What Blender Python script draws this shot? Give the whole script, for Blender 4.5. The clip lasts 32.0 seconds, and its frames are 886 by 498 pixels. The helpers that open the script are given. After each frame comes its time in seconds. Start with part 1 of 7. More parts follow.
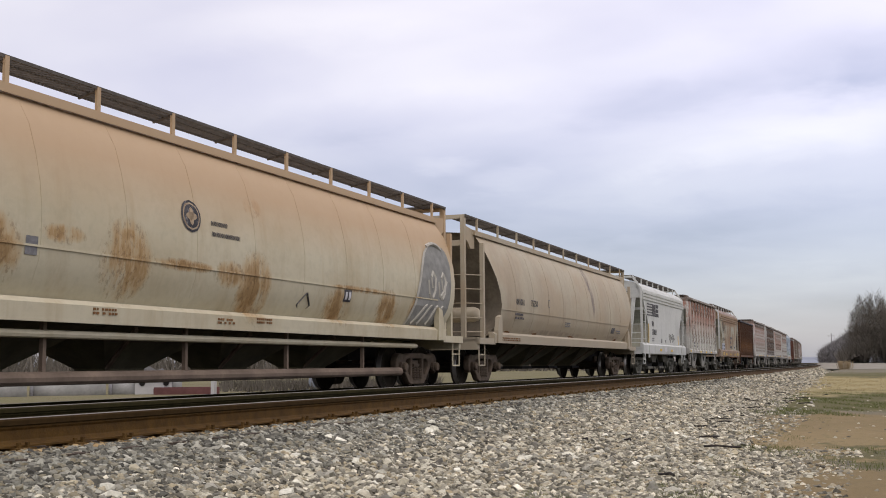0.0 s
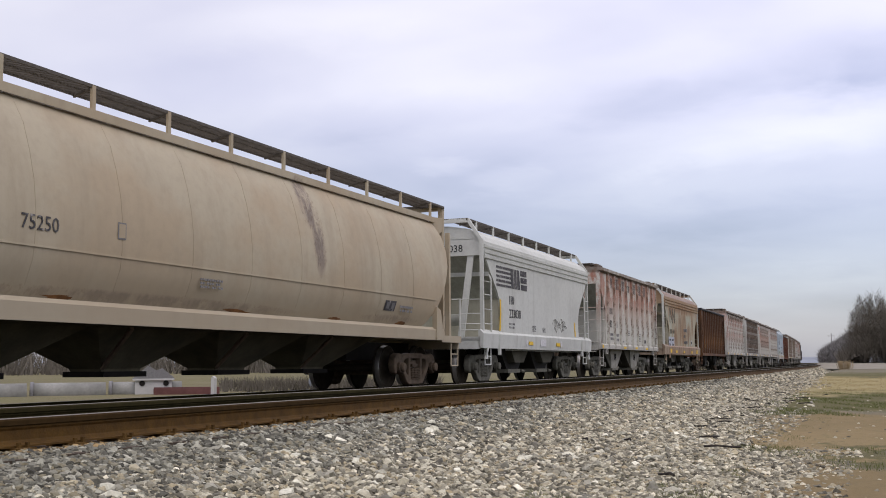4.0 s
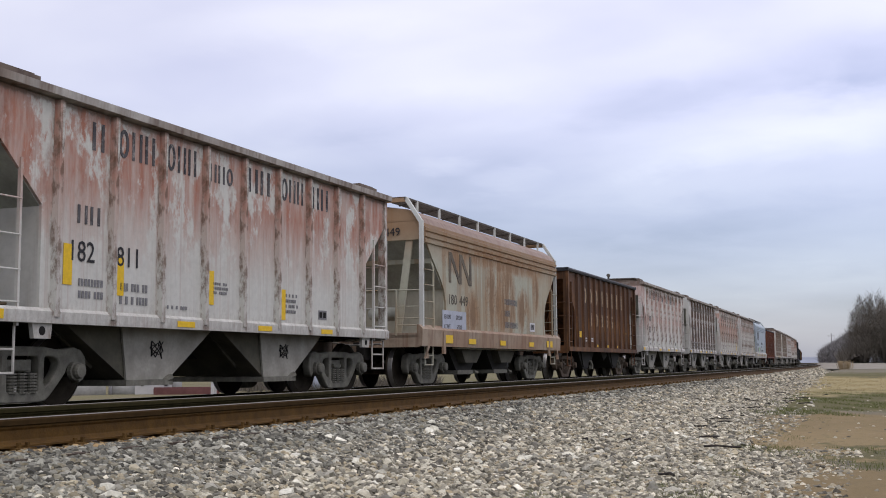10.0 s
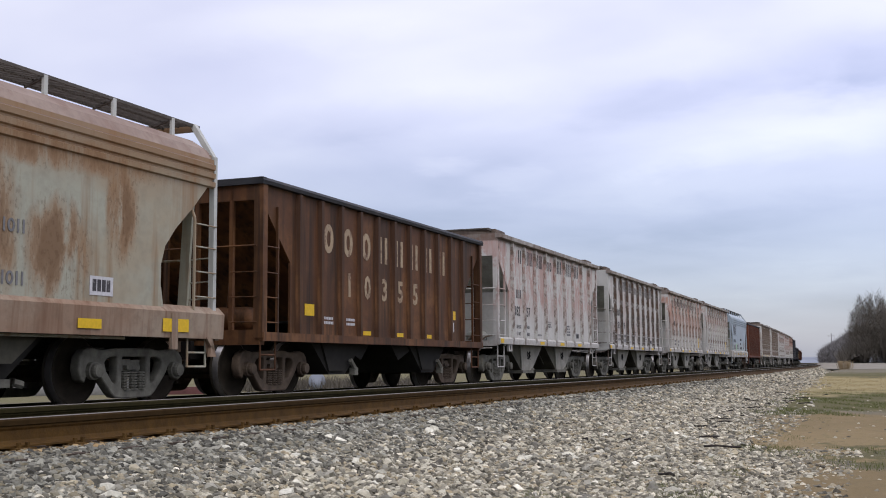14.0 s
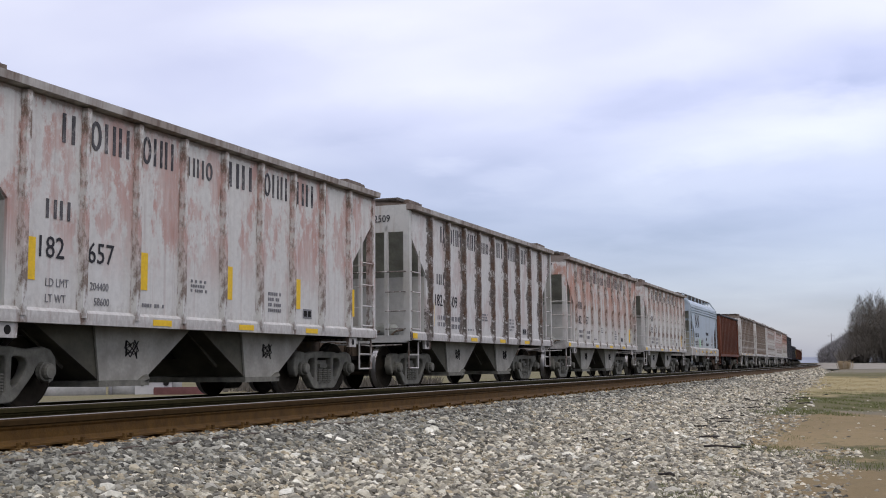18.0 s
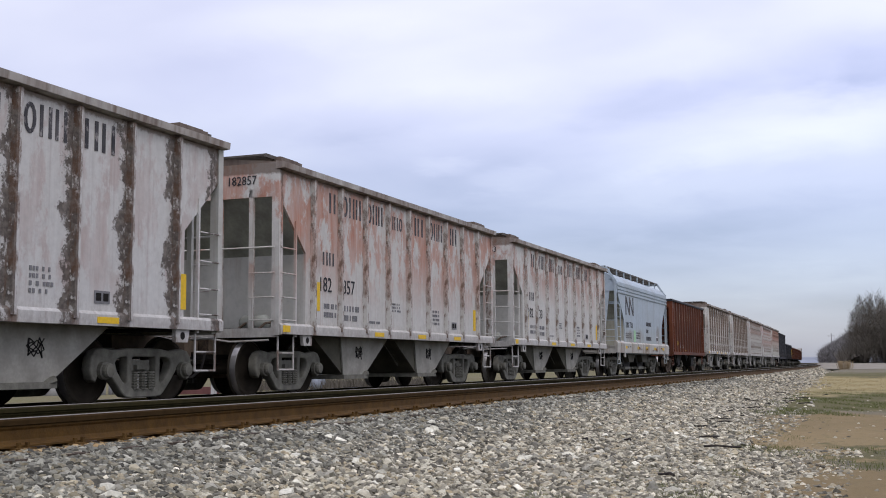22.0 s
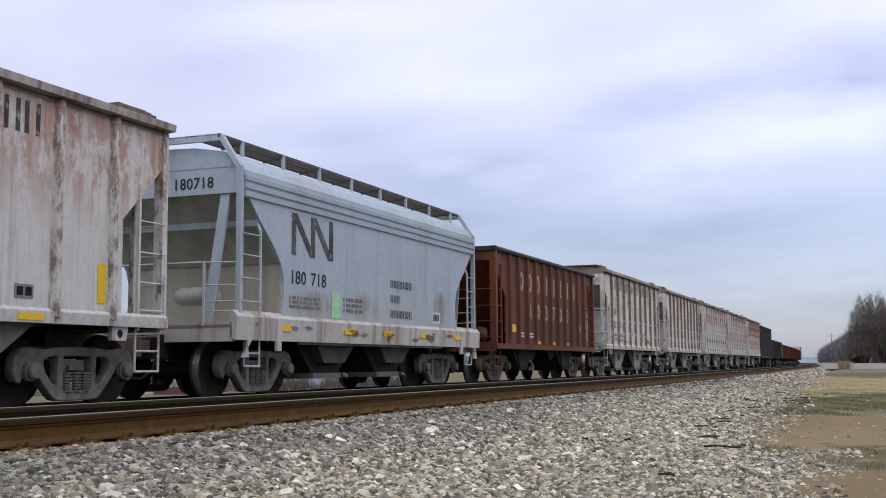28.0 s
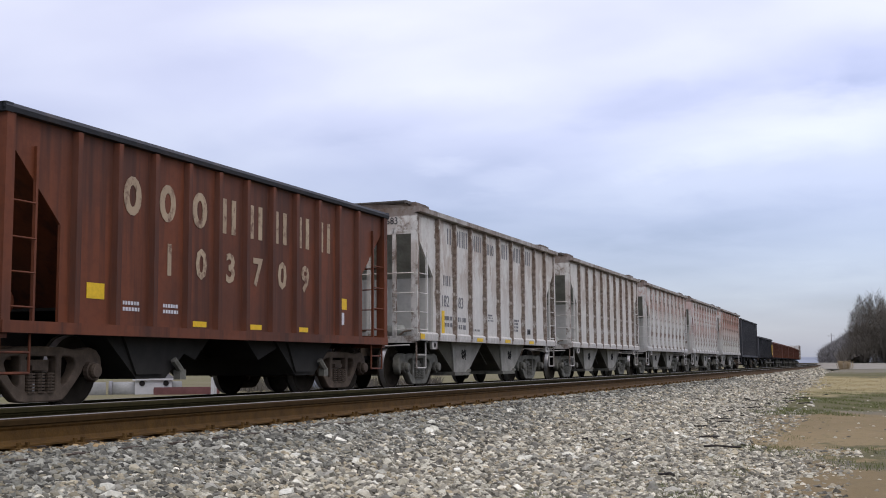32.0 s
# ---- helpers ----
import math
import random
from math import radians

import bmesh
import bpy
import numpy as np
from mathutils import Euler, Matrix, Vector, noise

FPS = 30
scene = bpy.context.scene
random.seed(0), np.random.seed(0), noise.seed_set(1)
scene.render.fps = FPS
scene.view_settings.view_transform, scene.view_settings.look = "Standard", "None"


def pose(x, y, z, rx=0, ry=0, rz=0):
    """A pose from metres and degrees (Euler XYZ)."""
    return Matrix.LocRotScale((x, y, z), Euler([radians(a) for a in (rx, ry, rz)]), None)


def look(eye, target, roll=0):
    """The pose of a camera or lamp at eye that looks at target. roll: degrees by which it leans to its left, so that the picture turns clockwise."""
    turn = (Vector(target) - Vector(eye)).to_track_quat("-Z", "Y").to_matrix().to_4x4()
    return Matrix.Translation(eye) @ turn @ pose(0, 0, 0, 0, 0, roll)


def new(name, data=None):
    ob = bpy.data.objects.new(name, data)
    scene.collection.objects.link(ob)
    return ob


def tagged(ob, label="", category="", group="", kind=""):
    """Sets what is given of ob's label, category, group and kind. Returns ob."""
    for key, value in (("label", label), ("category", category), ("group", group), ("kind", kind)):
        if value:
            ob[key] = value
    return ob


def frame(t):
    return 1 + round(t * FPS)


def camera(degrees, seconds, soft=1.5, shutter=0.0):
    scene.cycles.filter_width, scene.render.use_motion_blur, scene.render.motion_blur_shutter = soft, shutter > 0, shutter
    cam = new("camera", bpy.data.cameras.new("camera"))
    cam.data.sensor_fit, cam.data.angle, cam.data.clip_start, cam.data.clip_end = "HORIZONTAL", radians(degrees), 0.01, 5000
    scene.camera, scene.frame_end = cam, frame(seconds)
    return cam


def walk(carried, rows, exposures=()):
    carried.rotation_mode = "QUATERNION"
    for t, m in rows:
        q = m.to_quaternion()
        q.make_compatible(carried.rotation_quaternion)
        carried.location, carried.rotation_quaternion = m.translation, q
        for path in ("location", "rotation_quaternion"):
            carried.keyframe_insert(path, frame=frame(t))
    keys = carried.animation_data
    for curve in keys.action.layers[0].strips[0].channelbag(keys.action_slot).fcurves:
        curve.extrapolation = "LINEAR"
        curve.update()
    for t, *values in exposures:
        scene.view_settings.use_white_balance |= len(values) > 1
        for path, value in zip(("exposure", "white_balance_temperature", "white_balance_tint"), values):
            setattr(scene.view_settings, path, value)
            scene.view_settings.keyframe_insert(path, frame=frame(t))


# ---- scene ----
# ---------- camera ----------
EYE = Vector((0.0, 0.0, 0.54))
YAW, PITCH = radians(-21.795), radians(5.888)
AIM = EYE + Vector((math.sin(YAW) * math.cos(PITCH), math.cos(YAW) * math.cos(PITCH), math.sin(PITCH)))
cam = camera(43.05, 32.0, soft=1.0)
walk(cam, [(0.0, look(EYE, AIM, -0.427)), (32.0, look(EYE, AIM, -0.427))], exposures=[(0.0, 0.0, 7300, 14), (3.5, 0.0, 7100, 14), (5.5, -0.10, 6980, 14), (7.6, -0.14, 6880, 14), (9.0, -0.03, 6830, 14), (17.0, 0.0, 6650, 14), (32.0, 0.0, 6550, 14)])

# ---------- sky, sun ----------
CLOUD = 11.3
world = bpy.data.worlds.new("overcast_sky")
scene.world = world
world.use_nodes = True
wn, wl = world.node_tree.nodes, world.node_tree.links
wn.clear()
w_out, w_bg = wn.new("ShaderNodeOutputWorld"), wn.new("ShaderNodeBackground")
w_sky = wn.new("ShaderNodeTexSky")
w_sky.sky_type, w_sky.sun_disc = "NISHITA", False
w_sky.sun_elevation, w_sky.sun_rotation = radians(48), radians(200)
def wmath(op, a, b=None, c=None):
    m = wn.new("ShaderNodeMath")
    m.operation = op
    for s, v in zip(m.inputs, (a, b, c)):
        if isinstance(v, (int, float)):
            s.default_value = v
        elif v is not None:
            wl.new(v, s)
    return m.outputs["Value"]


# a layer of stratus seen in perspective: the direction is carried to a flat ceiling of cloud
w_tc, w_sep, w_com = wn.new("ShaderNodeTexCoord"), wn.new("ShaderNodeSeparateXYZ"), wn.new("ShaderNodeCombineXYZ")
wl.new(w_tc.outputs["Generated"], w_sep.inputs["Vector"])
w_up = wmath("ADD", wmath("MAXIMUM", w_sep.outputs["Z"], 0.0), 0.16)
wl.new(wmath("DIVIDE", w_sep.outputs["X"], w_up), w_com.inputs["X"])
wl.new(wmath("DIVIDE", w_sep.outputs["Y"], w_up), w_com.inputs["Y"])


def cloud(scale, detail, rough, loc, squash, turn):
    mp, nz = wn.new("ShaderNodeMapping"), wn.new("ShaderNodeTexNoise")
    mp.inputs["Scale"].default_value, mp.inputs["Location"].default_value = squash, loc
    mp.inputs["Rotation"].default_value = (0, 0, turn)
    nz.inputs["Scale"].default_value, nz.inputs["Detail"].default_value, nz.inputs["Roughness"].default_value = scale, detail, rough
    nz.inputs["Distortion"].default_value = 0.25
    wl.new(w_com.outputs["Vector"], mp.inputs["Vector"])
    wl.new(mp.outputs["Vector"], nz.inputs["Vector"])
    return nz.outputs["Fac"]


w_big = cloud(0.62, 2.0, 0.5, (CLOUD, 2.0, 0), (0.8, 1.5, 1), 0.15)
w_mid = cloud(1.5, 4.0, 0.5, (5.0, CLOUD, 0), (0.9, 1.0, 1), 0.15)
w_fac = wmath("MULTIPLY_ADD", w_big, 0.40, wmath("MULTIPLY_ADD", w_mid, 0.30, 0.215))
# thicker and thinner places in the cloud ahead: bearing and rise, their reach, and by how much
w_ahead = wmath("MAXIMUM", w_sep.outputs["Y"], 0.05)
w_rag = wmath("SUBTRACT", cloud(3.4, 4.0, 0.6, (2.0, 7.0, 0), (1.0, 1.0, 1), 0.0), 0.5)
w_az = wmath("MULTIPLY_ADD", w_rag, 0.10, wmath("DIVIDE", w_sep.outputs["X"], w_ahead))
w_el = wmath("MULTIPLY_ADD", w_rag, 0.05, wmath("DIVIDE", w_sep.outputs["Z"], w_ahead))
for az, el, wide, tall, amount in ((-0.52, 0.360, 0.26, 0.050, 0.09), (-0.08, 0.203, 0.18, 0.040, 0.11), (-0.18, 0.180, 0.09, 0.018, 0.06), (-0.40, 0.192, 0.05, 0.018, 0.07), (-0.34, 0.172, 0.06, 0.016, 0.06), (0.0, 0.262, 0.09, 0.045, -0.06), (-0.33, 0.130, 0.22, 0.035, -0.07), (-0.12, 0.118, 0.24, 0.035, -0.07), (-0.46, 0.245, 0.20, 0.035, -0.07), (-0.08, 0.070, 0.20, 0.014, 0.04), (-0.16, 0.275, 0.12, 0.035, 0.03), (-0.22, 0.235, 0.12, 0.025, -0.04)):
    p = wmath("DIVIDE", wmath("SUBTRACT", w_az, az), wide)
    q = wmath("DIVIDE", wmath("SUBTRACT", w_el, el), tall)
    d = wmath("MAXIMUM", wmath("SUBTRACT", 1.0, wmath("ADD", wmath("MULTIPLY", p, p), wmath("MULTIPLY", q, q))), 0.0)
    w_fac = wmath("MULTIPLY_ADD", wmath("MULTIPLY", d, d), amount, w_fac)
w_cr, w_hr = wn.new("ShaderNodeValToRGB"), wn.new("ShaderNodeValToRGB")
w_cr.color_ramp.elements[0].position, w_cr.color_ramp.elements[0].color = 0.41, (0.355, 0.372, 0.53, 1)
w_cr.color_ramp.elements[1].position, w_cr.color_ramp.elements[1].color = 0.66, (0.79, 0.795, 0.89, 1)
w_half = w_cr.color_ramp.elements.new(0.52)
w_half.color = (0.575, 0.582, 0.735, 1)
w_hr.color_ramp.elements[0].position, w_hr.color_ramp.elements[0].color = 0.0, (0.28, 0.325, 0.41, 1)
w_hr.color_ramp.elements[1].position, w_hr.color_ramp.elements[1].color = 0.23, (1.03, 1.03, 1.04, 1)
w_top, w_zen = w_hr.color_ramp.elements.new(0.42), w_hr.color_ramp.elements.new(0.95)
w_top.color, w_zen.color = (1.08, 1.08, 1.08, 1), (1.85, 1.85, 1.82, 1)
w_low = w_hr.color_ramp.elements.new(0.11)
w_low.color = (0.44, 0.472, 0.57, 1)
w_mul, w_mix = wn.new("ShaderNodeMix"), wn.new("ShaderNodeMix")
w_mul.data_type, w_mul.blend_type = "RGBA", "MULTIPLY"
w_mul.inputs["Factor"].default_value = 1.0
w_mix.data_type = "RGBA"
w_mix.inputs["Factor"].default_value = 0.06
wl.new(w_fac, w_cr.inputs["Fac"])
wl.new(w_sep.outputs["Z"], w_hr.inputs["Fac"])
wl.new(w_cr.outputs["Color"], w_mul.inputs["A"])
wl.new(w_hr.outputs["Color"], w_mul.inputs["B"])
# the cloud is thinner towards the end of the line
w_side = wn.new("ShaderNodeMapRange")
w_side.inputs["From Min"].default_value, w_side.inputs["From Max"].default_value = -0.7, 0.1
w_side.inputs["To Min"].default_value, w_side.inputs["To Max"].default_value = 0.88, 1.17
wl.new(w_sep.outputs["X"], w_side.inputs["Value"])
w_tone = wn.new("ShaderNodeVectorMath")
w_tone.operation = "SCALE"
wl.new(w_mul.outputs["Result"], w_tone.inputs[0])
wl.new(w_side.outputs["Result"], w_tone.inputs["Scale"])
wl.new(w_tone.outputs["Vector"], w_mix.inputs["A"])
wl.new(w_sky.outputs["Color"], w_mix.inputs["B"])
wl.new(w_mix.outputs["Result"], w_bg.inputs["Color"])
w_bg.inputs["Strength"].default_value = 1.0
wl.new(w_bg.outputs["Background"], w_out.inputs["Surface"])

sun = new("sun", bpy.data.lights.new("sun", "SUN"))
sun.data.energy, sun.data.angle, sun.data.color = 0.80, radians(40), (1.0, 0.95, 0.86)
sun.matrix_world = look((0, 0, 60), (-24, 14, 20))


# ---------- materials ----------
def shader(name, rough=0.8, metal=0.0):
    m = bpy.data.materials.new(name)
    m.use_nodes = True
    t = m.node_tree
    b = t.nodes["Principled BSDF"]
    b.inputs["Roughness"].default_value, b.inputs["Metallic"].default_value = rough, metal
    b.inputs["Specular IOR Level"].default_value = 0.25 if rough < 0.93 else 0.08
    return m, t.nodes, t.links, b


def coords(n, l, scale, seed=0.0, generated=False):
    tc, mp = n.new("ShaderNodeTexCoord"), n.new("ShaderNodeMapping")
    l.new(tc.outputs["Object"], mp.inputs["Vector"])
    mp.inputs["Scale"].default_value = scale
    mp.inputs["Location"].default_value = (seed * 3.7, seed * 1.9, seed * 2.3)
    return mp.outputs["Vector"]


def noise_fac(n, l, vec, scale, detail=4.0, lo=0.4, hi=0.6, rough=0.55):
    t, r = n.new("ShaderNodeTexNoise"), n.new("ShaderNodeMapRange")
    t.inputs["Scale"].default_value, t.inputs["Detail"].default_value, t.inputs["Roughness"].default_value = scale, detail, rough
    l.new(vec, t.inputs["Vector"])
    l.new(t.outputs["Fac"], r.inputs["Value"])
    r.inputs["From Min"].default_value, r.inputs["From Max"].default_value = lo, hi
    return r.outputs["Result"]


def mix(n, l, fac, a, b, blend="MIX"):
    m = n.new("ShaderNodeMix")
    m.data_type, m.blend_type = "RGBA", blend
    for socket, v in ((m.inputs["Factor"], fac), (m.inputs["A"], a), (m.inputs["B"], b)):
        if isinstance(v, (tuple, list)):
            socket.default_value = (*v, 1)
        elif isinstance(v, (int, float)):
            socket.default_value = v
        else:
            l.new(v, socket)
    return m.outputs["Result"]


def times(n, l, a, b):
    m = n.new("ShaderNodeMath")
    m.operation = "MULTIPLY"
    for s, v in zip(m.inputs, (a, b)):
        if isinstance(v, (int, float)):
            s.default_value = v
        else:
            l.new(v, s)
    return m.outputs["Value"]


def bump(n, l, b, height, strength, dist):
    k = n.new("ShaderNodeBump")
    k.inputs["Strength"].default_value, k.inputs["Distance"].default_value = strength, dist
    l.new(height, k.inputs["Height"])
    l.new(k.outputs["Normal"], b.inputs["Normal"])


def plain(name, col, rough=0.8, metal=0.0, vary=0.25, scale=6.0, bumps=0.0):
    """A worn surface: one colour with blotches at two scales."""
    m, n, l, b = shader(name, rough, metal)
    v = coords(n, l, (1, 1, 1))
    f1 = noise_fac(n, l, v, scale, 5.0, 0.3, 0.7)
    f2 = noise_fac(n, l, v, scale * 9, 3.0, 0.3, 0.7)
    dark = tuple(c * (1 - vary) for c in col)
    light = tuple(min(1, c * (1 + vary * 0.6)) for c in col)
    c1 = mix(n, l, f1, dark, light)
    c2 = mix(n, l, times(n, l, f2, 0.35), c1, tuple(c * (1 - vary * 1.3) for c in col))
    l.new(c2, b.inputs["Base Color"])
    if bumps:
        bump(n, l, b, f2, bumps, 0.01)
    return m


def paint(name, base, stain, stain2, seed, streak=(0.50, 0.62), amount=0.8, blotch=(0.5, 0.68), blotch_amt=0.6, grime=0.35, xfreq=1.6, rough=0.62, low=None, spots=(), spot_col=(0.34, 0.16, 0.045)):
    """Weathered car paint: tall streaks that run down, broad blotches, fine dirt. low: tint of the splashed lower part."""
    m, n, l, b = shader(name, rough)
    vs = coords(n, l, (xfreq, xfreq, 0.16), seed)
    vf = coords(n, l, (xfreq * 3.4, xfreq * 3.4, 0.35), seed + 1.3)
    vb = coords(n, l, (0.55, 0.55, 0.8), seed + 2.1)
    vg = coords(n, l, (1, 1, 1), seed + 4.0)
    s1 = noise_fac(n, l, vs, 1.3, 5.0, *streak, rough=0.6)
    s2 = noise_fac(n, l, vf, 1.2, 4.0, 0.42, 0.62)
    bl = noise_fac(n, l, vb, 1.0, 5.0, *blotch)
    gr = noise_fac(n, l, vg, 7.0, 6.0, 0.45, 0.72, 0.65)
    c = mix(n, l, times(n, l, bl, blotch_amt), base, stain2)
    half = n.new("ShaderNodeMath")
    half.operation, half.inputs[1].default_value, half.inputs[2].default_value = "MULTIPLY_ADD", 0.55, 0.45
    l.new(s2, half.inputs[0])
    c = mix(n, l, times(n, l, times(n, l, s1, half.outputs["Value"]), amount), c, stain)
    c = mix(n, l, times(n, l, gr, grime), c, tuple(x * 0.55 for x in base))
    if spots:
        def op(kind, *args):
            q = n.new("ShaderNodeMath")
            q.operation = kind
            for s, v in zip(q.inputs, args):
                if isinstance(v, (int, float)):
                    s.default_value = v
                else:
                    l.new(v, s)
            return q.outputs["Value"]

        tc2, sp2 = n.new("ShaderNodeTexCoord"), n.new("ShaderNodeSeparateXYZ")
        l.new(tc2.outputs["Object"], sp2.inputs["Vector"])
        total = None
        for x0, z0, w, h in spots:
            dx, dz = op("DIVIDE", op("SUBTRACT", sp2.outputs["X"], x0), w), op("DIVIDE", op("SUBTRACT", sp2.outputs["Z"], z0), h)
            k = op("SUBTRACT", 1.0, op("ADD", op("MULTIPLY", dx, dx), op("MULTIPLY", dz, dz)))
            k = op("MAXIMUM", k, 0.0)
            total = k if total is None else op("MAXIMUM", total, k)
        runs = noise_fac(n, l, coords(n, l, (3.6, 3.6, 0.85), seed + 6), 1.0, 7.0, 0.0, 1.0, 0.68)
        dots = noise_fac(n, l, coords(n, l, (1, 1, 0.6), seed + 8), 17.0, 4.0, 0.53, 0.60, 0.7)
        edge = op("MULTIPLY", total, op("MULTIPLY_ADD", runs, 3.6, -1.15))
        r1, r2 = n.new("ShaderNodeMapRange"), n.new("ShaderNodeMapRange")
        for r, a, e in ((r1, 0.12, 0.50), (r2, 0.42, 0.75)):
            r.inputs["From Min"].default_value, r.inputs["From Max"].default_value = a, e
            l.new(edge, r.inputs["Value"])
        c = mix(n, l, times(n, l, r1.outputs["Result"], 0.62), c, spot_col)
        c = mix(n, l, times(n, l, r2.outputs["Result"], 0.6), c, tuple(x * 0.5 for x in spot_col))
        c = mix(n, l, times(n, l, times(n, l, op("MINIMUM", op("MULTIPLY", total, 2.5), 1.0), dots), 0.38), c, (0.10, 0.055, 0.025))
    if low:
        tc, sp, mr = n.new("ShaderNodeTexCoord"), n.new("ShaderNodeSeparateXYZ"), n.new("ShaderNodeMapRange")
        l.new(tc.outputs["Object"], sp.inputs["Vector"])
        l.new(sp.outputs["Z"], mr.inputs["Value"])
        mr.inputs["From Min"].default_value, mr.inputs["From Max"].default_value = low[1], low[2]
        c = mix(n, l, times(n, l, mr.outputs["Result"], low[3]), c, low[0])
    l.new(c, b.inputs["Base Color"])
    bump(n, l, b, gr, 0.15, 0.004)
    return m


def panel_paint(name, base, patch, deep, seed, patch_amt=0.8, cover=(0.47, 0.62), stripe=0.0, line=0.5, zone=(1.5, 2.4), rough=0.65):
    """White paint on panels between posts 1.048 m apart: worn patches to each panel, peeled stripes and rust beside
    each post, the rust line doubling as the post's shade.
    """
    m, n, l, b = shader(name, rough)

    def op(kind, *args):
        q = n.new("ShaderNodeMath")
        q.operation = kind
        for s, v in zip(q.inputs, args):
            if isinstance(v, (int, float)):
                s.default_value = v
            else:
                l.new(v, s)
        return q.outputs["Value"]

    def span(v, a, c, to=1.0):
        r = n.new("ShaderNodeMapRange")
        r.inputs["From Min"].default_value, r.inputs["From Max"].default_value, r.inputs["To Max"].default_value = a, c, to
        l.new(v, r.inputs["Value"])
        return r.outputs["Result"]

    tc, sp = n.new("ShaderNodeTexCoord"), n.new("ShaderNodeSeparateXYZ")
    l.new(tc.outputs["Object"], sp.inputs["Vector"])
    x, z = sp.outputs["X"], sp.outputs["Z"]
    u = op("DIVIDE", x, 1.048)
    f = op("FRACT", op("ADD", u, 20.0))
    pid = op("FLOOR", op("ADD", u, 20.0))
    cv = n.new("ShaderNodeCombineXYZ")
    l.new(op("MULTIPLY_ADD", pid, 3.31, op("MULTIPLY", x, 1.5)), cv.inputs["X"])
    l.new(op("MULTIPLY_ADD", z, 0.62, seed * 7.7), cv.inputs["Y"])
    l.new(sp.outputs["Y"], cv.inputs["Z"])
    raw = coords(n, l, (1, 1, 1), seed)
    fine = noise_fac(n, l, raw, 9.0, 6.0, 0.42, 0.66, 0.7)
    chip = noise_fac(n, l, coords(n, l, (1, 1, 0.55), seed + 7), 13.0, 5.0, 0.0, 1.0, 0.75)
    worn = noise_fac(n, l, cv.outputs["Vector"], 1.5, 6.0, 0.0, 1.0, 0.62)
    blob = span(op("ADD", worn, op("MULTIPLY", op("SUBTRACT", chip, 0.5), 0.34)), cover[0], cover[0] + 0.075)
    cell = noise_fac(n, l, coords(n, l, (3.0, 3.0, 1.0), seed + 2), 2.2, 5.0, 0.30, 0.70, 0.65)
    drip = noise_fac(n, l, coords(n, l, (9.0, 9.0, 0.5), seed + 5), 1.1, 4.0, 0.45, 0.70, 0.6)
    high = span(z, *zone)
    c = mix(n, l, times(n, l, cell, 0.30), base, tuple(k * 0.80 for k in base))
    c = mix(n, l, times(n, l, drip, 0.20), c, tuple(k * q for k, q in zip(base, (0.62, 0.57, 0.50))))
    runs = noise_fac(n, l, coords(n, l, (16.0, 16.0, 0.32), seed + 11), 1.0, 4.0, 0.56, 0.66, 0.6)
    c = mix(n, l, times(n, l, runs, 0.25), c, tuple(k * 0.7 for k in patch))
    splash = op("ADD", span(z, 1.75, 1.05, 0.7), op("MULTIPLY", op("SUBTRACT", chip, 0.5), 1.1))
    c = mix(n, l, times(n, l, span(splash, 0.45, 0.8), 0.45), c, (0.16, 0.125, 0.095))
    thin = noise_fac(n, l, coords(n, l, (5.0, 5.0, 0.7), seed + 13), 1.2, 6.0, 0.32, 0.62, 0.68)
    amt = times(n, l, times(n, l, times(n, l, blob, high), op("MULTIPLY_ADD", thin, 0.65, 0.35)), patch_amt)
    c = mix(n, l, amt, c, mix(n, l, cell, patch, tuple(k * q for k, q in zip(patch, (0.85, 0.72, 0.66)))))
    core = noise_fac(n, l, cv.outputs["Vector"], 1.7, 6.0, cover[1] - 0.02, cover[1] + 0.12, rough=0.68)
    c = mix(n, l, times(n, l, times(n, l, core, high), patch_amt * 0.75), c, tuple(k * 0.62 for k in patch))
    if stripe:
        wn_ = noise_fac(n, l, coords(n, l, (0.9, 0.9, 1.0), seed + 8), 2.1, 7.0, 0.30, 0.70, 0.72)
        width = op("MULTIPLY", wn_, stripe)
        inside = op("MULTIPLY", op("SUBTRACT", width, f), 22.0)
        k = n.new("ShaderNodeClamp")
        l.new(inside, k.inputs["Value"])
        broken = noise_fac(n, l, coords(n, l, (1, 1, 0.6), seed + 9), 11.0, 4.0, 0.34, 0.44, 0.7)
        s = times(n, l, k.outputs["Result"], broken)
        dark = mix(n, l, fine, deep, tuple(k2 * 2.2 for k2 in deep))
        c = mix(n, l, times(n, l, s, 0.95), c, dark)
    # rusty corner line beside each post, doubling as its painted shade; rust under the top edge
    edge = op("MINIMUM", f, op("SUBTRACT", 1.0, f))
    near = op("SUBTRACT", 1.0, span(edge, 0.055, 0.095))
    spots = noise_fac(n, l, coords(n, l, (1, 1, 0.45), seed + 6), 8.0, 5.0, 0.46, 0.60, 0.7)
    c = mix(n, l, times(n, l, times(n, l, near, spots), line), c, (0.115, 0.060, 0.032))
    topline = op("MULTIPLY_ADD", fine, 0.14, span(z, 3.50, 3.72))
    c = mix(n, l, times(n, l, span(topline, 0.72, 0.90), 0.8), c, (0.11, 0.07, 0.045))
    c = mix(n, l, times(n, l, fine, 0.22), c, tuple(k * 0.5 for k in base))
    l.new(c, b.inputs["Base Color"])
    bump(n, l, b, fine, 0.2, 0.004)
    return m


